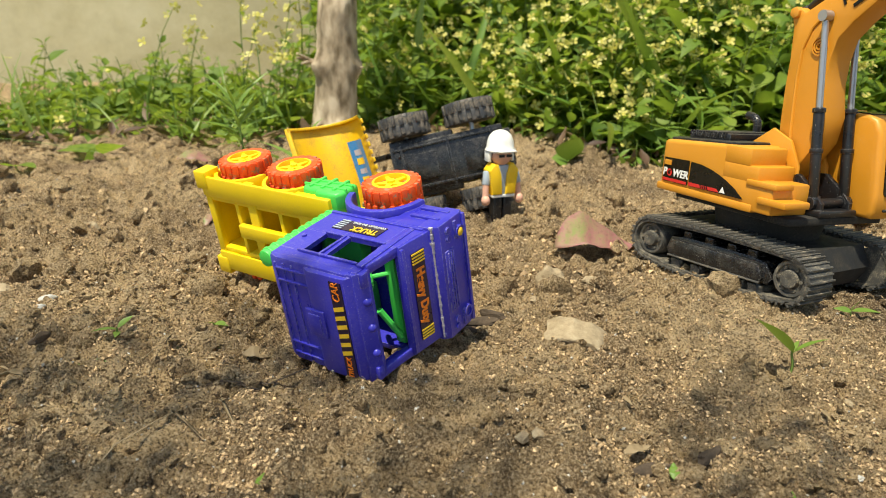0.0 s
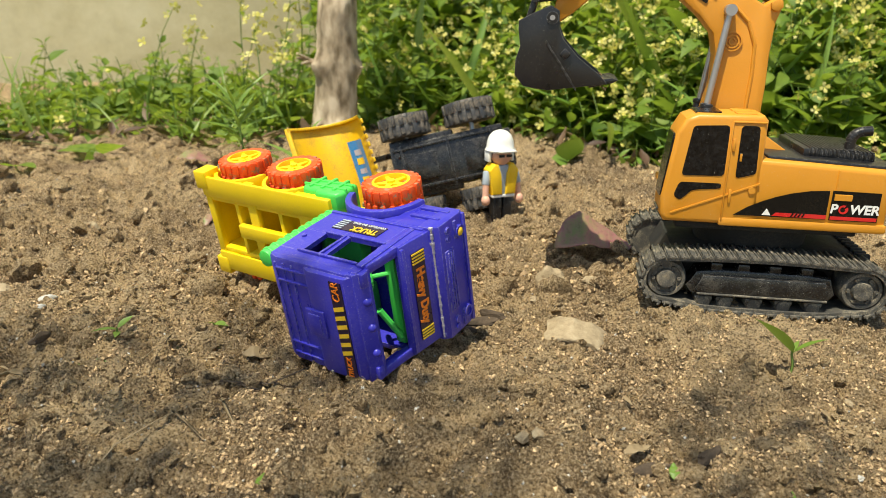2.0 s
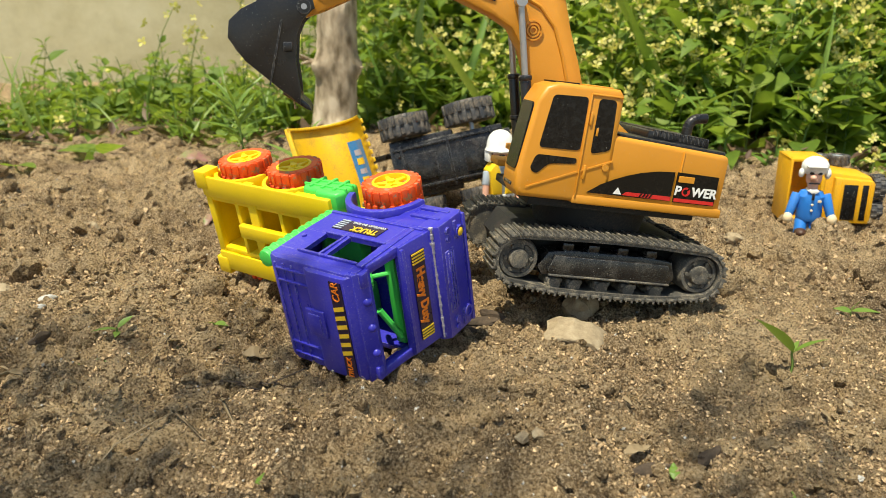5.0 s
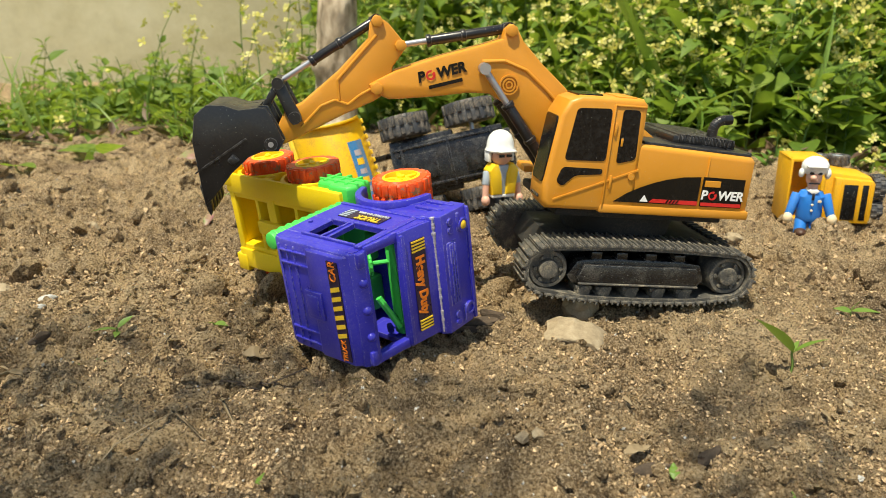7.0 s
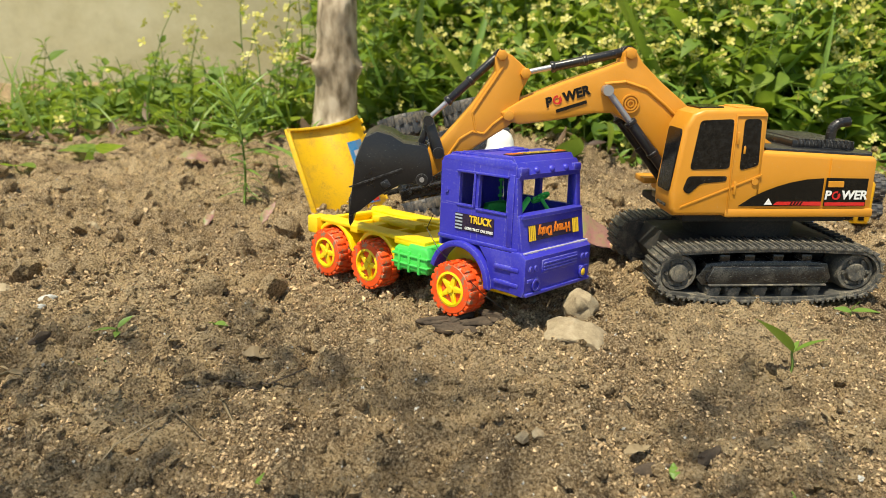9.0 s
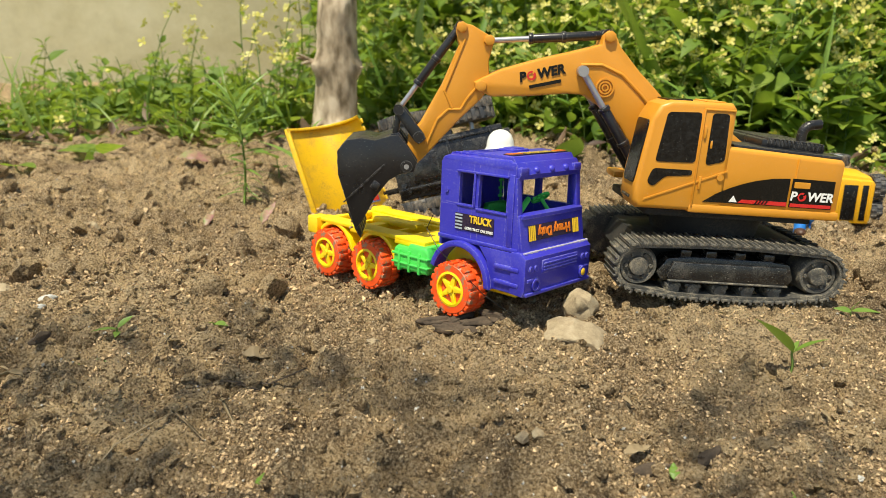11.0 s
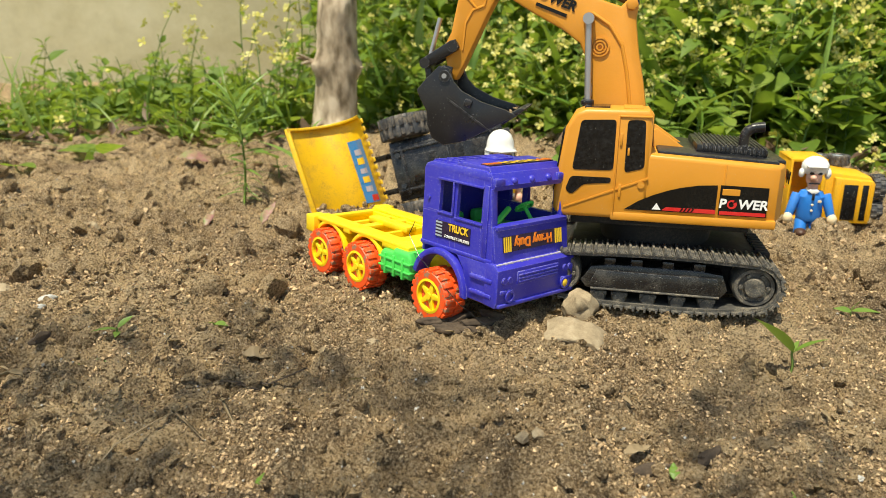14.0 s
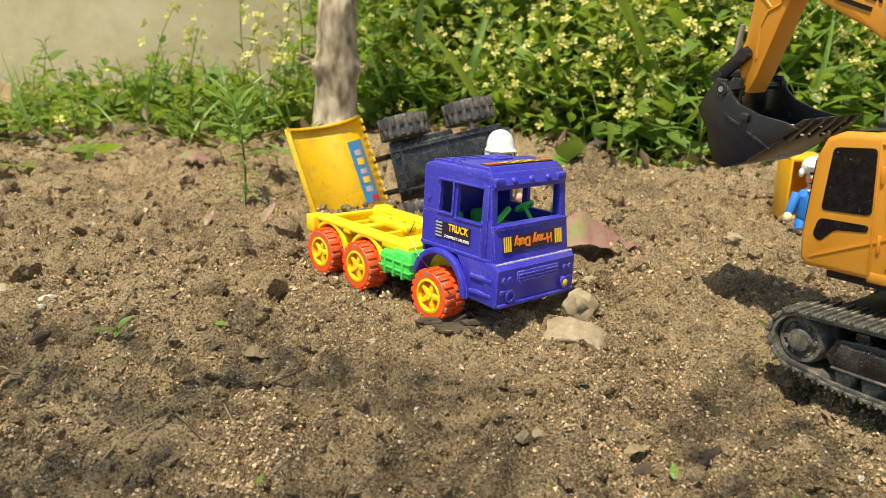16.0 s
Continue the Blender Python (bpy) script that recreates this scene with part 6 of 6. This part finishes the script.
# ---- fallen leaves, straws and chips ----
def fallen_leaf(x, y, rz, length, width, curl, label, mat, tilt=0, roll=0, lift=0.001, fold=0.25):
    tv, tf = leaf_shape(14, width, fold, 0.0)
    tv = tv * length
    u = tv[:, 0] / length
    tv[:, 2] += curl * length * (np.sin(u * 5.2) * 0.5 + 1.6 * (u - 0.45) ** 2) + 0.02 * length * np.sin(u * 23 + tv[:, 1] * 300)
    ob = new("fallen_leaf", raw_mesh("fallen_leaf", tv, tf, mat, True))
    sol = ob.modifiers.new("thickness", "SOLIDIFY")
    sol.thickness = 0.0004
    ob.matrix_basis = pose(x, y, gz(x, y) + lift, roll, tilt, rz)
    return tagged(ob, label, "leaf", "fallen leaves on the soil")


fallen_leaf(0.076, 0.486, 8, 0.060, 0.60, 0.24, "curled withering leaf, green turning purple and brown", FALLEN, -3, 24, 0.007, 0.35)
fallen_leaf(-0.065, 0.219, 10, 0.011, 0.5, 0.1, "small green leaf lying on the soil", LEAF_PALE, 0, 8, 0.001)
fallen_leaf(0.081, 0.222, 80, 0.007, 0.5, 0.1, "small green leaf lying on the soil", LEAF_PALE, -30, 0, 0.001)
fallen_leaf(0.120, 0.217, 60, 0.006, 0.5, 0.1, "small green leaf lying on the soil", LEAF_PALE, -20, 0, 0.001)
fallen_leaf(-0.262, 0.420, 20, 0.014, 0.5, 0.1, "small green leaf lying on the soil", LEAF_PALE, 0, 10, 0.001)
fallen_leaf(-0.205, 0.610, 70, 0.020, 0.35, 0.2, "dry brown leaf lying on the soil", FALLEN, -40, 20, 0.003)
fallen_leaf(-0.150, 0.590, 60, 0.024, 0.35, 0.15, "dry brown leaf lying on the soil", FALLEN, -45, 10, 0.003)
fallen_leaf(-0.30, 0.82, 15, 0.05, 0.35, 0.2, "dry brown leaf lying on the soil", FALLEN, 0, 25, 0.006)
fallen_leaf(-0.182, 0.288, 170, 0.018, 0.3, 0.2, "pale dry chip of leaf on the soil", DRY, 0, 15, 0.002)
fallen_leaf(-0.096, 0.322, 10, 0.016, 0.45, 0.25, "pale dry chip of leaf on the soil", DRY, 0, 20, 0.003)
fallen_leaf(0.066, 0.235, 30, 0.014, 0.3, 0.15, "dry brown leaf lying on the soil", DRY, 0, 12, 0.002)


def straw(points, r, label, mat=DRY):
    paths = [[(x, y, gz(x, y) + dz) for x, y, dz in line] for line in points]
    fine = []
    for p in paths:
        row = []
        for a, b in zip(p, p[1:]):
            for k in range(4):
                row.append(tuple(a[i] + (b[i] - a[i]) * k / 4 for i in range(3)))
        row.append(p[-1])
        fine.append(row)
    v, f = stem_mesh(fine, r, r * 0.6)
    return tagged(new("dry_straw", raw_mesh("dry_straw", v, f, mat, True)), label, "straw", "dry straws on the soil")


straw([[(-0.124, 0.218, 0.001), (-0.118, 0.232, 0.003), (-0.107, 0.244, 0.004), (-0.103, 0.258, 0.003)], [(-0.104, 0.252, 0.003), (-0.096, 0.247, 0.002), (-0.089, 0.240, 0.001)]], 0.0007, "pale forked dry root on the soil")
straw([[(-0.119, 0.289, 0.001), (-0.095, 0.287, 0.0015), (-0.075, 0.288, 0.002), (-0.060, 0.294, 0.004)], [(-0.088, 0.287, 0.001), (-0.078, 0.281, 0.002)]], 0.0013, "dark rotten twig half sunk in the soil", DARK_WOOD)
straw([[(-0.090, 0.268, 0.002), (-0.082, 0.256, 0.001)]], 0.0008, "pale short dry straw on the soil")
straw([[(-0.145, 0.322, 0.001), (-0.133, 0.336, 0.006)]], 0.0006, "pale short dry straw on the soil")
straw([[(-0.100, 0.340, 0.001), (-0.093, 0.349, 0.004)]], 0.0005, "pale short dry straw on the soil")
straw([[(0.195, 0.270, 0.003), (0.212, 0.268, 0.001)]], 0.0008, "pale short dry straw on the soil")
straw([[(0.098, 0.385, 0.006), (0.112, 0.400, 0.008)]], 0.0006, "pale short dry straw on the soil")
straw([[(0.128, 0.49, 0.002), (0.118, 0.515, 0.008)]], 0.0012, "pale short dry straw on the soil")
straw([[(-0.4825, 0.907, 0.033), (-0.44, 0.907, 0.046), (-0.38, 0.905, 0.043), (-0.314, 0.905, 0.036)]], 0.0016, "long dry stalk lying before the weeds", STEM)
straw([[(-0.56, 0.86, 0.030), (-0.47, 0.85, 0.020), (-0.40, 0.85, 0.012)]], 0.0014, "long dry stalk lying before the weeds", STEM)


# ---- stones and bark ----
def stone(name, x, y, size, seed, label, mat=STONE, lift=0.2, rz=0, cat="stone"):
    bm = bmesh.new()
    bmesh.ops.create_icosphere(bm, subdivisions=3, radius=1)
    for v in bm.verts:
        p = v.co.copy()
        k = 1 + 0.45 * noise.noise(p * 1.3 + Vector((seed, 0, 0))) + 0.10 * noise.noise(p * 3 + Vector((0, seed, 0))) + 0.03 * noise.noise(p * 9)
        v.co = Vector((p.x * size[0], p.y * size[1], p.z * size[2])) * k
    ob = part(name, bm, mat)
    ob.matrix_basis = pose(x, y, gz(x, y) + size[2] * lift, 0, 0, rz)
    return tagged(ob, label, cat, {"pebble": "pebbles in the soil", "bark": "bark chips on the soil"}.get(cat, ""))


PUSHED_STONE = stone("stone", 0.0645, 0.418, (0.0088, 0.0080, 0.0085), 1.3, "rounded sandy stone half sunk in the soil", lift=0.6)


def shell_piece():
    """A broken, hollow piece of sandy clay."""
    bm = bmesh.new()
    prof = [(-0.016, 0.0065), (-0.011, 0.0105), (-0.003, 0.0125), (0.006, 0.0115), (0.013, 0.0085), (0.017, 0.0030)]
    low = [(x * 0.93, z - 0.0032) for x, z in prof]
    prism(bm, prof + low[::-1], -0.009, 0.010, 0.0008)
    bmesh.ops.subdivide_edges(bm, edges=bm.edges[:], cuts=2, use_grid_fill=True)
    for v in bm.verts:
        v.co += Vector((noise.noise(v.co * 160), noise.noise(v.co * 160 + Vector((5, 0, 0))), noise.noise(v.co * 160 + Vector((0, 9, 0))))) * 0.0013
    ob = part("clay_shard", bm, STONE)
    ob.matrix_basis = pose(0.067, 0.344, gz(0.067, 0.344) - 0.004, 14, 8, -12)
    return tagged(ob, "broken hollow shard of sandy clay on the soil", "shard")


shell_piece()
for i, (x, y, s) in enumerate(((0.092, 0.424, 0.0062), (0.088, 0.460, 0.004), (0.052, 0.392, 0.0034), (0.186, 0.52, 0.007), (0.205, 0.50, 0.006), (0.060, 0.258, 0.003), (0.030, 0.245, 0.0032), (0.036, 0.246, 0.003), (-0.255, 0.40, 0.006),
                             (-0.225, 0.428, 0.006), (-0.285, 0.57, 0.008), (0.190, 0.245, 0.0035), (0.172, 0.28, 0.003), (-0.21, 0.385, 0.004), (-0.035, 0.335, 0.003), (-0.26, 0.375, 0.005))):
    stone("pebble", x, y, (s, s * 0.8, s * 0.55), i * 1.7, "small pale pebble in the soil", STONE, 0.25, i * 40, "pebble")
for i, (x, y, rz, k) in enumerate(((-0.004, 0.364, 14, 1.0), (0.006, 0.361, -12, 1.2), (0.014, 0.365, 24, 1.1), (0.021, 0.362, 6, 1.0), (0.010, 0.369, 40, 0.8), (0.000, 0.358, -25, 0.8), (0.027, 0.366, -30, 0.7),
                               (-0.192, 0.322, 78, 0.55), (0.074, 0.231, 20, 0.8), (0.100, 0.239, 38, 0.8))):
    stone("bark_chip", x, y, (0.011 * k, 0.0030 * k, 0.0024), i + 0.4, "dark rotten bark chip on the soil", DARK_WOOD, 0.8, rz, "bark")
for x, y, k in ((-0.216, 0.3755, 0.0046), (-0.2155, 0.366, 0.0030), (0.1545, 0.236, 0.0019), (0.072, 0.246, 0.0016), (-0.150, 0.366, 0.0018)):
    stone("pebble", x, y, (k, k * 0.8, k * 0.6), x * 90, "small white pebble in the soil", WHITE_STONE, 0.4, 30, "pebble")


# ---- grass among the weeds ----
def grass(name, n, seed, x0, x1, front, depth, length, label):
    rng = np.random.default_rng(seed)
    x = rng.uniform(x0, x1, n)
    y = np.array([front(v) for v in x]) + rng.random(n) * depth
    z = ground_z(x, y) - 0.003
    d = np.stack([rng.normal(0, 0.45, n), rng.normal(-0.15, 0.4, n), np.full(n, 1.0)], 1)
    tv, tf = leaf_shape(8, 0.045, 0.3, 0.42)
    m = frame_from(d, rng) * (length * rng.uniform(0.5, 1.2, n))[:, None, None]
    ob = new(name, scatter(name, tv, tf, (np.stack([x, y, z], 1), m), LEAF_PALE, True))
    return tagged(ob, label, "grass", kind="stuff")


grass("grass", 240, 61, -0.10, 0.95, right_front, 0.55, 0.24, "long green grass blades among the weeds")
grass("grass", 260, 62, -1.0, -0.2, lambda x: 0.99, 0.45, 0.10, "short green grass blades before the wall")


# ---- dry bits on the soil ----
def litter(n, seed):
    rng = np.random.default_rng(seed)
    y = 0.22 + 0.75 * rng.random(n) ** 1.1
    x = rng.uniform(-1, 1, n) * 0.62 * (0.2 + y)
    z = ground_z(x, y) + 0.0012
    d = np.stack([rng.normal(0, 1, n), rng.normal(0, 1, n), rng.normal(0, 0.18, n)], 1)
    tv, tf = leaf_shape(5, 0.26, 0.3, 0.10)
    m = frame_from(d, rng) * (0.002 + 0.008 * rng.random(n) ** 2.5)[:, None, None]
    ob = new("dry_litter", scatter("dry_litter", tv, tf, (np.stack([x, y, z], 1), m), DRY, True))
    return tagged(ob, "scattered dry bits of leaf and straw", "litter", kind="stuff")


litter(950, 91)


def leaf_litter(n, seed):
    """Brown and reddish dead leaves under the weeds."""
    rng = np.random.default_rng(seed)
    x = rng.uniform(-0.62, 0.55, n)
    y = np.where(x < -0.16, 0.93 + 0.16 * rng.random(n), np.array([right_front(v) for v in x]) - 0.05 + 0.14 * rng.random(n))
    d = np.stack([rng.normal(0, 1, n), rng.normal(0, 1, n), rng.normal(0.1, 0.3, n)], 1)
    tv, tf = leaf_shape(7, 0.40, 0.3, -0.25)
    m = frame_from(d, rng) * rng.uniform(0.014, 0.036, n)[:, None, None]
    ob = new("leaf_litter", scatter("leaf_litter", tv, tf, (np.stack([x, y, ground_z(x, y) + 0.005], 1), m), DEAD_LEAF, True))
    return tagged(ob, "dead brown leaves lying under the weeds", "litter", kind="stuff")


leaf_litter(260, 92)


# ---- what moves ----
def motions():
    # seconds: x, y, z in mm, yaw, tilt, roll in degrees
    ex_rows = [(0.0, 200.0, 441.0, -4.2, -67.5, -1.2, -4.0), (0.3, 203.0, 442.0, -4.2, -73.0, -1.1, -3.0), (0.5, 215.2, 445.1, -4.3, -95.8, -0.8, 0.3), (0.8, 203.0, 428.4, -1.8, -115.5, 1.0, 0.0), (1.0, 201.5, 425.0, -1.8, -129.0, 1.1, -0.3),
               (1.2, 199, 419, -2.5, -150, 0, 0.3), (1.5, 195.2, 415.0, -3.0, -172.5, -1.6, 0.7), (2.0, 177.6, 415.6, -0.7, -189.4, -1.0, -0.8), (2.5, 126.7, 416.7, 3.7, -188.9, -2.1, -1.0),
               (3.0, 125.3, 420.0, 1.4, -183.0, -1.6, -0.6), (3.5, 118.9, 413.3, 1.7, -164.6, -4.6, 3.7), (4.0, 76.2, 405.1, 10.4, -170.9, -8.2, 1.8), (4.2, 76.2, 405.1, 10.4, -170.9, -8.2, 1.8),
               (6.3, 76.8, 406.6, 9.9, -172.4, -7.6, 2.1), (6.6, 76.8, 406.6, 9.9, -172.4, -7.6, 2.1), (7.0, 95.4, 412.5, 6.9, -172.6, -4.8, -0.4), (7.5, 151.8, 428.6, -0.5, -176.2, -0.8, 0.9),
               (7.9, 176.7, 429.7, -0.7, -177.6, -0.5, 1.6), (9.2, 176.7, 429.7, -0.7, -177.6, -0.5, 1.6), (11.3, 139.2, 424.1, 2.7, -179.3, -6.0, 2.2), (11.8, 118.9, 426.9, 5.6, -181.8, -9.0, 2.3),
               (12.1, 118.0, 426.0, 5.0, -180.5, -7.8, 2.4), (12.5, 116.2, 420.2, 0.5, -174.1, -2.8, 2.6), (13.5, 116.2, 420.2, 0.5, -174.1, -2.8, 2.6), (14.0, 123.1, 414.2, 0.2, -193.0, -0.5, 1.4),
               (14.5, 124.8, 400.3, -1.0, -236.5, 4.1, 3.7), (15.0, 150.8, 378.4, 1.4, -241.3, 5.3, 1.6), (15.5, 186.2, 328.0, 3.6, -242.7, 2.4, 4.1), (16.0, 219.9, 270.2, 5.5, -241.5, 3.6, -0.7)]
    walk(EXCAVATOR, [(t, pose(x / 1000, y / 1000, z / 1000, roll, tilt, yaw)) for t, x, y, z, yaw, tilt, roll in ex_rows])
    # the tracks lag behind the body while it is turned by force
    lag = [(0.0, 9.0), (0.3, 9.0), (0.5, 8.2), (0.8, 7.0), (1.0, 7.5), (1.25, 4), (1.5, 0.5), (2.0, 0), (14.0, 0), (14.5, 1.5), (15.0, 5.0), (15.5, 3.6), (16.0, 1.5)]
    for low in UNDERPARTS:
        walk(low, [(t, pose(0, 0, 0, 0, 0, d)) for t, d in lag])
    # boom lift over its lowest pose, stick and bucket angles in the machine's side plane
    arm = [(0.0, 50, -38, -138), (1.5, 50, -37, -140), (2.5, 49.4, -42, -137), (3.5, 48, -40, -137), (4.2, 47, -38, -133), (5.2, 24, -30, -95), (6.3, 0.4, -24.5, -55), (6.6, -0.3, -27, -54),
           (7.0, -0.5, -30.4, -52), (7.5, 2.8, -31, -20), (7.9, -0.5, -35, -33), (9.2, -0.5, -35, -33), (10.3, 1.5, -44, -50), (11.3, 2.4, -51.7, -63), (11.8, 0.6, -61, -82), (12.15, 9, -71, -130), (12.5, 21.2, -78.8, -172),
           (13.0, 31, -70, -164), (13.5, 37.7, -62, -155), (14.0, 37.5, -64.7, -159), (14.5, 39, -65, -163), (15.0, 38.3, -65, -163.5), (16.0, 38.5, -65, -164)]

    def flat(v, deg):
        a = radians(deg)
        return Vector((v[0] * math.cos(a) - v[1] * math.sin(a), 0, v[0] * math.sin(a) + v[1] * math.cos(a)))

    def along(p, q, y=0.0):
        return pose(p.x, y, p.z, 0, -math.degrees(math.atan2(q.z - p.z, q.x - p.x)), 0)

    rows = {k: [] for k in ("boom", "stick", "bucket", "rocker", "tie", "lb", "lr", "rb", "rr", "sb", "sr", "bb", "br")}
    dense = []
    for (t0, *a), (t1, *b) in zip(arm, arm[1:]):
        n = max(1, round((t1 - t0) / 0.25))
        for k in range(n):
            u = k / n
            s = u * u * (3 - 2 * u)
            dense.append((t0 + (t1 - t0) * u, [p + (q - p) * s for p, q in zip(a, b)]))
    dense.append((arm[-1][0], list(arm[-1][1:])))
    for t, (lift, st, bk) in dense:
        elbow = BOOM_FOOT + flat((ELBOW.x, ELBOW.z), lift)
        pin = elbow + flat((STICK_LEN, 0), st)
        rows["boom"].append((t, pose(*BOOM_FOOT, 0, -lift, 0)))
        rows["stick"].append((t, pose(*elbow, 0, -st, 0)))
        rows["bucket"].append((t, pose(*pin, 0, -bk, 0)))
        eye = BOOM_FOOT + flat((0.0752, 0.0422), lift)
        root = Vector((0.040, 0, 0.0615))
        for side, y in (("l", 0.0122), ("r", -0.0122)):
            rows[side + "b"].append((t, along(root, eye, y)))
            rows[side + "r"].append((t, along(eye, eye + (eye - root), y)))
        lug, s2 = BOOM_FOOT + flat((0.0621, 0.0630), lift), elbow + flat((-0.0207, 0.0135), st)
        rows["sb"].append((t, along(lug, s2)))
        rows["sr"].append((t, along(s2, s2 + (s2 - lug))))
        # rocker swings about the stick so that the link reaches the bucket's hole
        k = elbow + flat((0.0443, 0.0052), st)
        hole = pin + flat((-0.0077, 0.0134), bk)
        d = hole - k
        r1, r2, l = 0.019, 0.0165, d.length
        l2 = min(max(l, 0.004), r1 + r2 - 1e-4)
        ca = max(-1, min(1, (r1 * r1 + l2 * l2 - r2 * r2) / (2 * r1 * l2)))
        ang = math.atan2(d.z, d.x) + math.acos(ca)
        j = k + Vector((math.cos(ang) * r1, 0, math.sin(ang) * r1))
        rows["rocker"].append((t, along(k, j)))
        rows["tie"].append((t, along(j, hole)))
        s1 = elbow + flat((-0.0152, 0.0300), st)
        rows["bb"].append((t, along(s1, j)))
        rows["br"].append((t, along(j, j + (j - s1))))
    walk(BOOM, rows["boom"])
    walk(STICK, rows["stick"])
    walk(BUCKET, rows["bucket"])
    walk(ROCKER, rows["rocker"])
    walk(TIE, rows["tie"])
    for key, b, r in (("left", "lb", "lr"), ("right", "rb", "rr"), ("stick", "sb", "sr"), ("bucket", "bb", "br")):
        walk(RAMS[key][0], rows[b])
        walk(RAMS[key][1], rows[r])
    tk = [(0.0, -13.4, 374.2, 48.7, -34.8, 0.7, 102.2), (6.6, -13.4, 374.2, 48.7, -34.8, 0.7, 102.2), (7.0, -8.3, 377.9, 47.9, -39.6, -0.7, 97.9), (7.5, 12.6, 397.2, 27.4, -38.9, 3.2, 45.8),
          (7.8, 27.0, 395.4, 4.0, -43.0, -1.0, 0.0), (7.9, 28.1, 395.2, 2.2, -43.2, -1.2, -4.3), (11.3, 28.1, 395.2, 2.2, -43.2, -1.2, -4.3), (11.8, 22.5, 393.5, 1.0, -46.2, -0.5, -5.0), (12.2, 19.4, 392.4, 0.2, -47.8, 0.0, -5.5),
          (13.5, 19.4, 392.4, 0.2, -47.8, 0.0, -5.5), (14.0, 18.8, 393.6, -1.2, -48.5, 0.1, -3.3), (16.0, 18.8, 393.6, -1.2, -48.5, 0.1, -3.3)]
    walk(TRUCK, [(t, pose(x / 1000, y / 1000, z / 1000, roll, tilt, yaw)) for t, x, y, z, yaw, tilt, roll in tk])

    # the stone that the track shoves aside
    at = PUSHED_STONE.matrix_basis.copy()
    pushed = pose(0.0745, 0.3715, 0.0085, 20, -25, 35)
    walk(PUSHED_STONE, [(0, at), (2.5, at), (2.8, pose(0.069, 0.402, 0.004, 8, -10, 15)), (3.2, pushed), (16, pushed)])


motions()
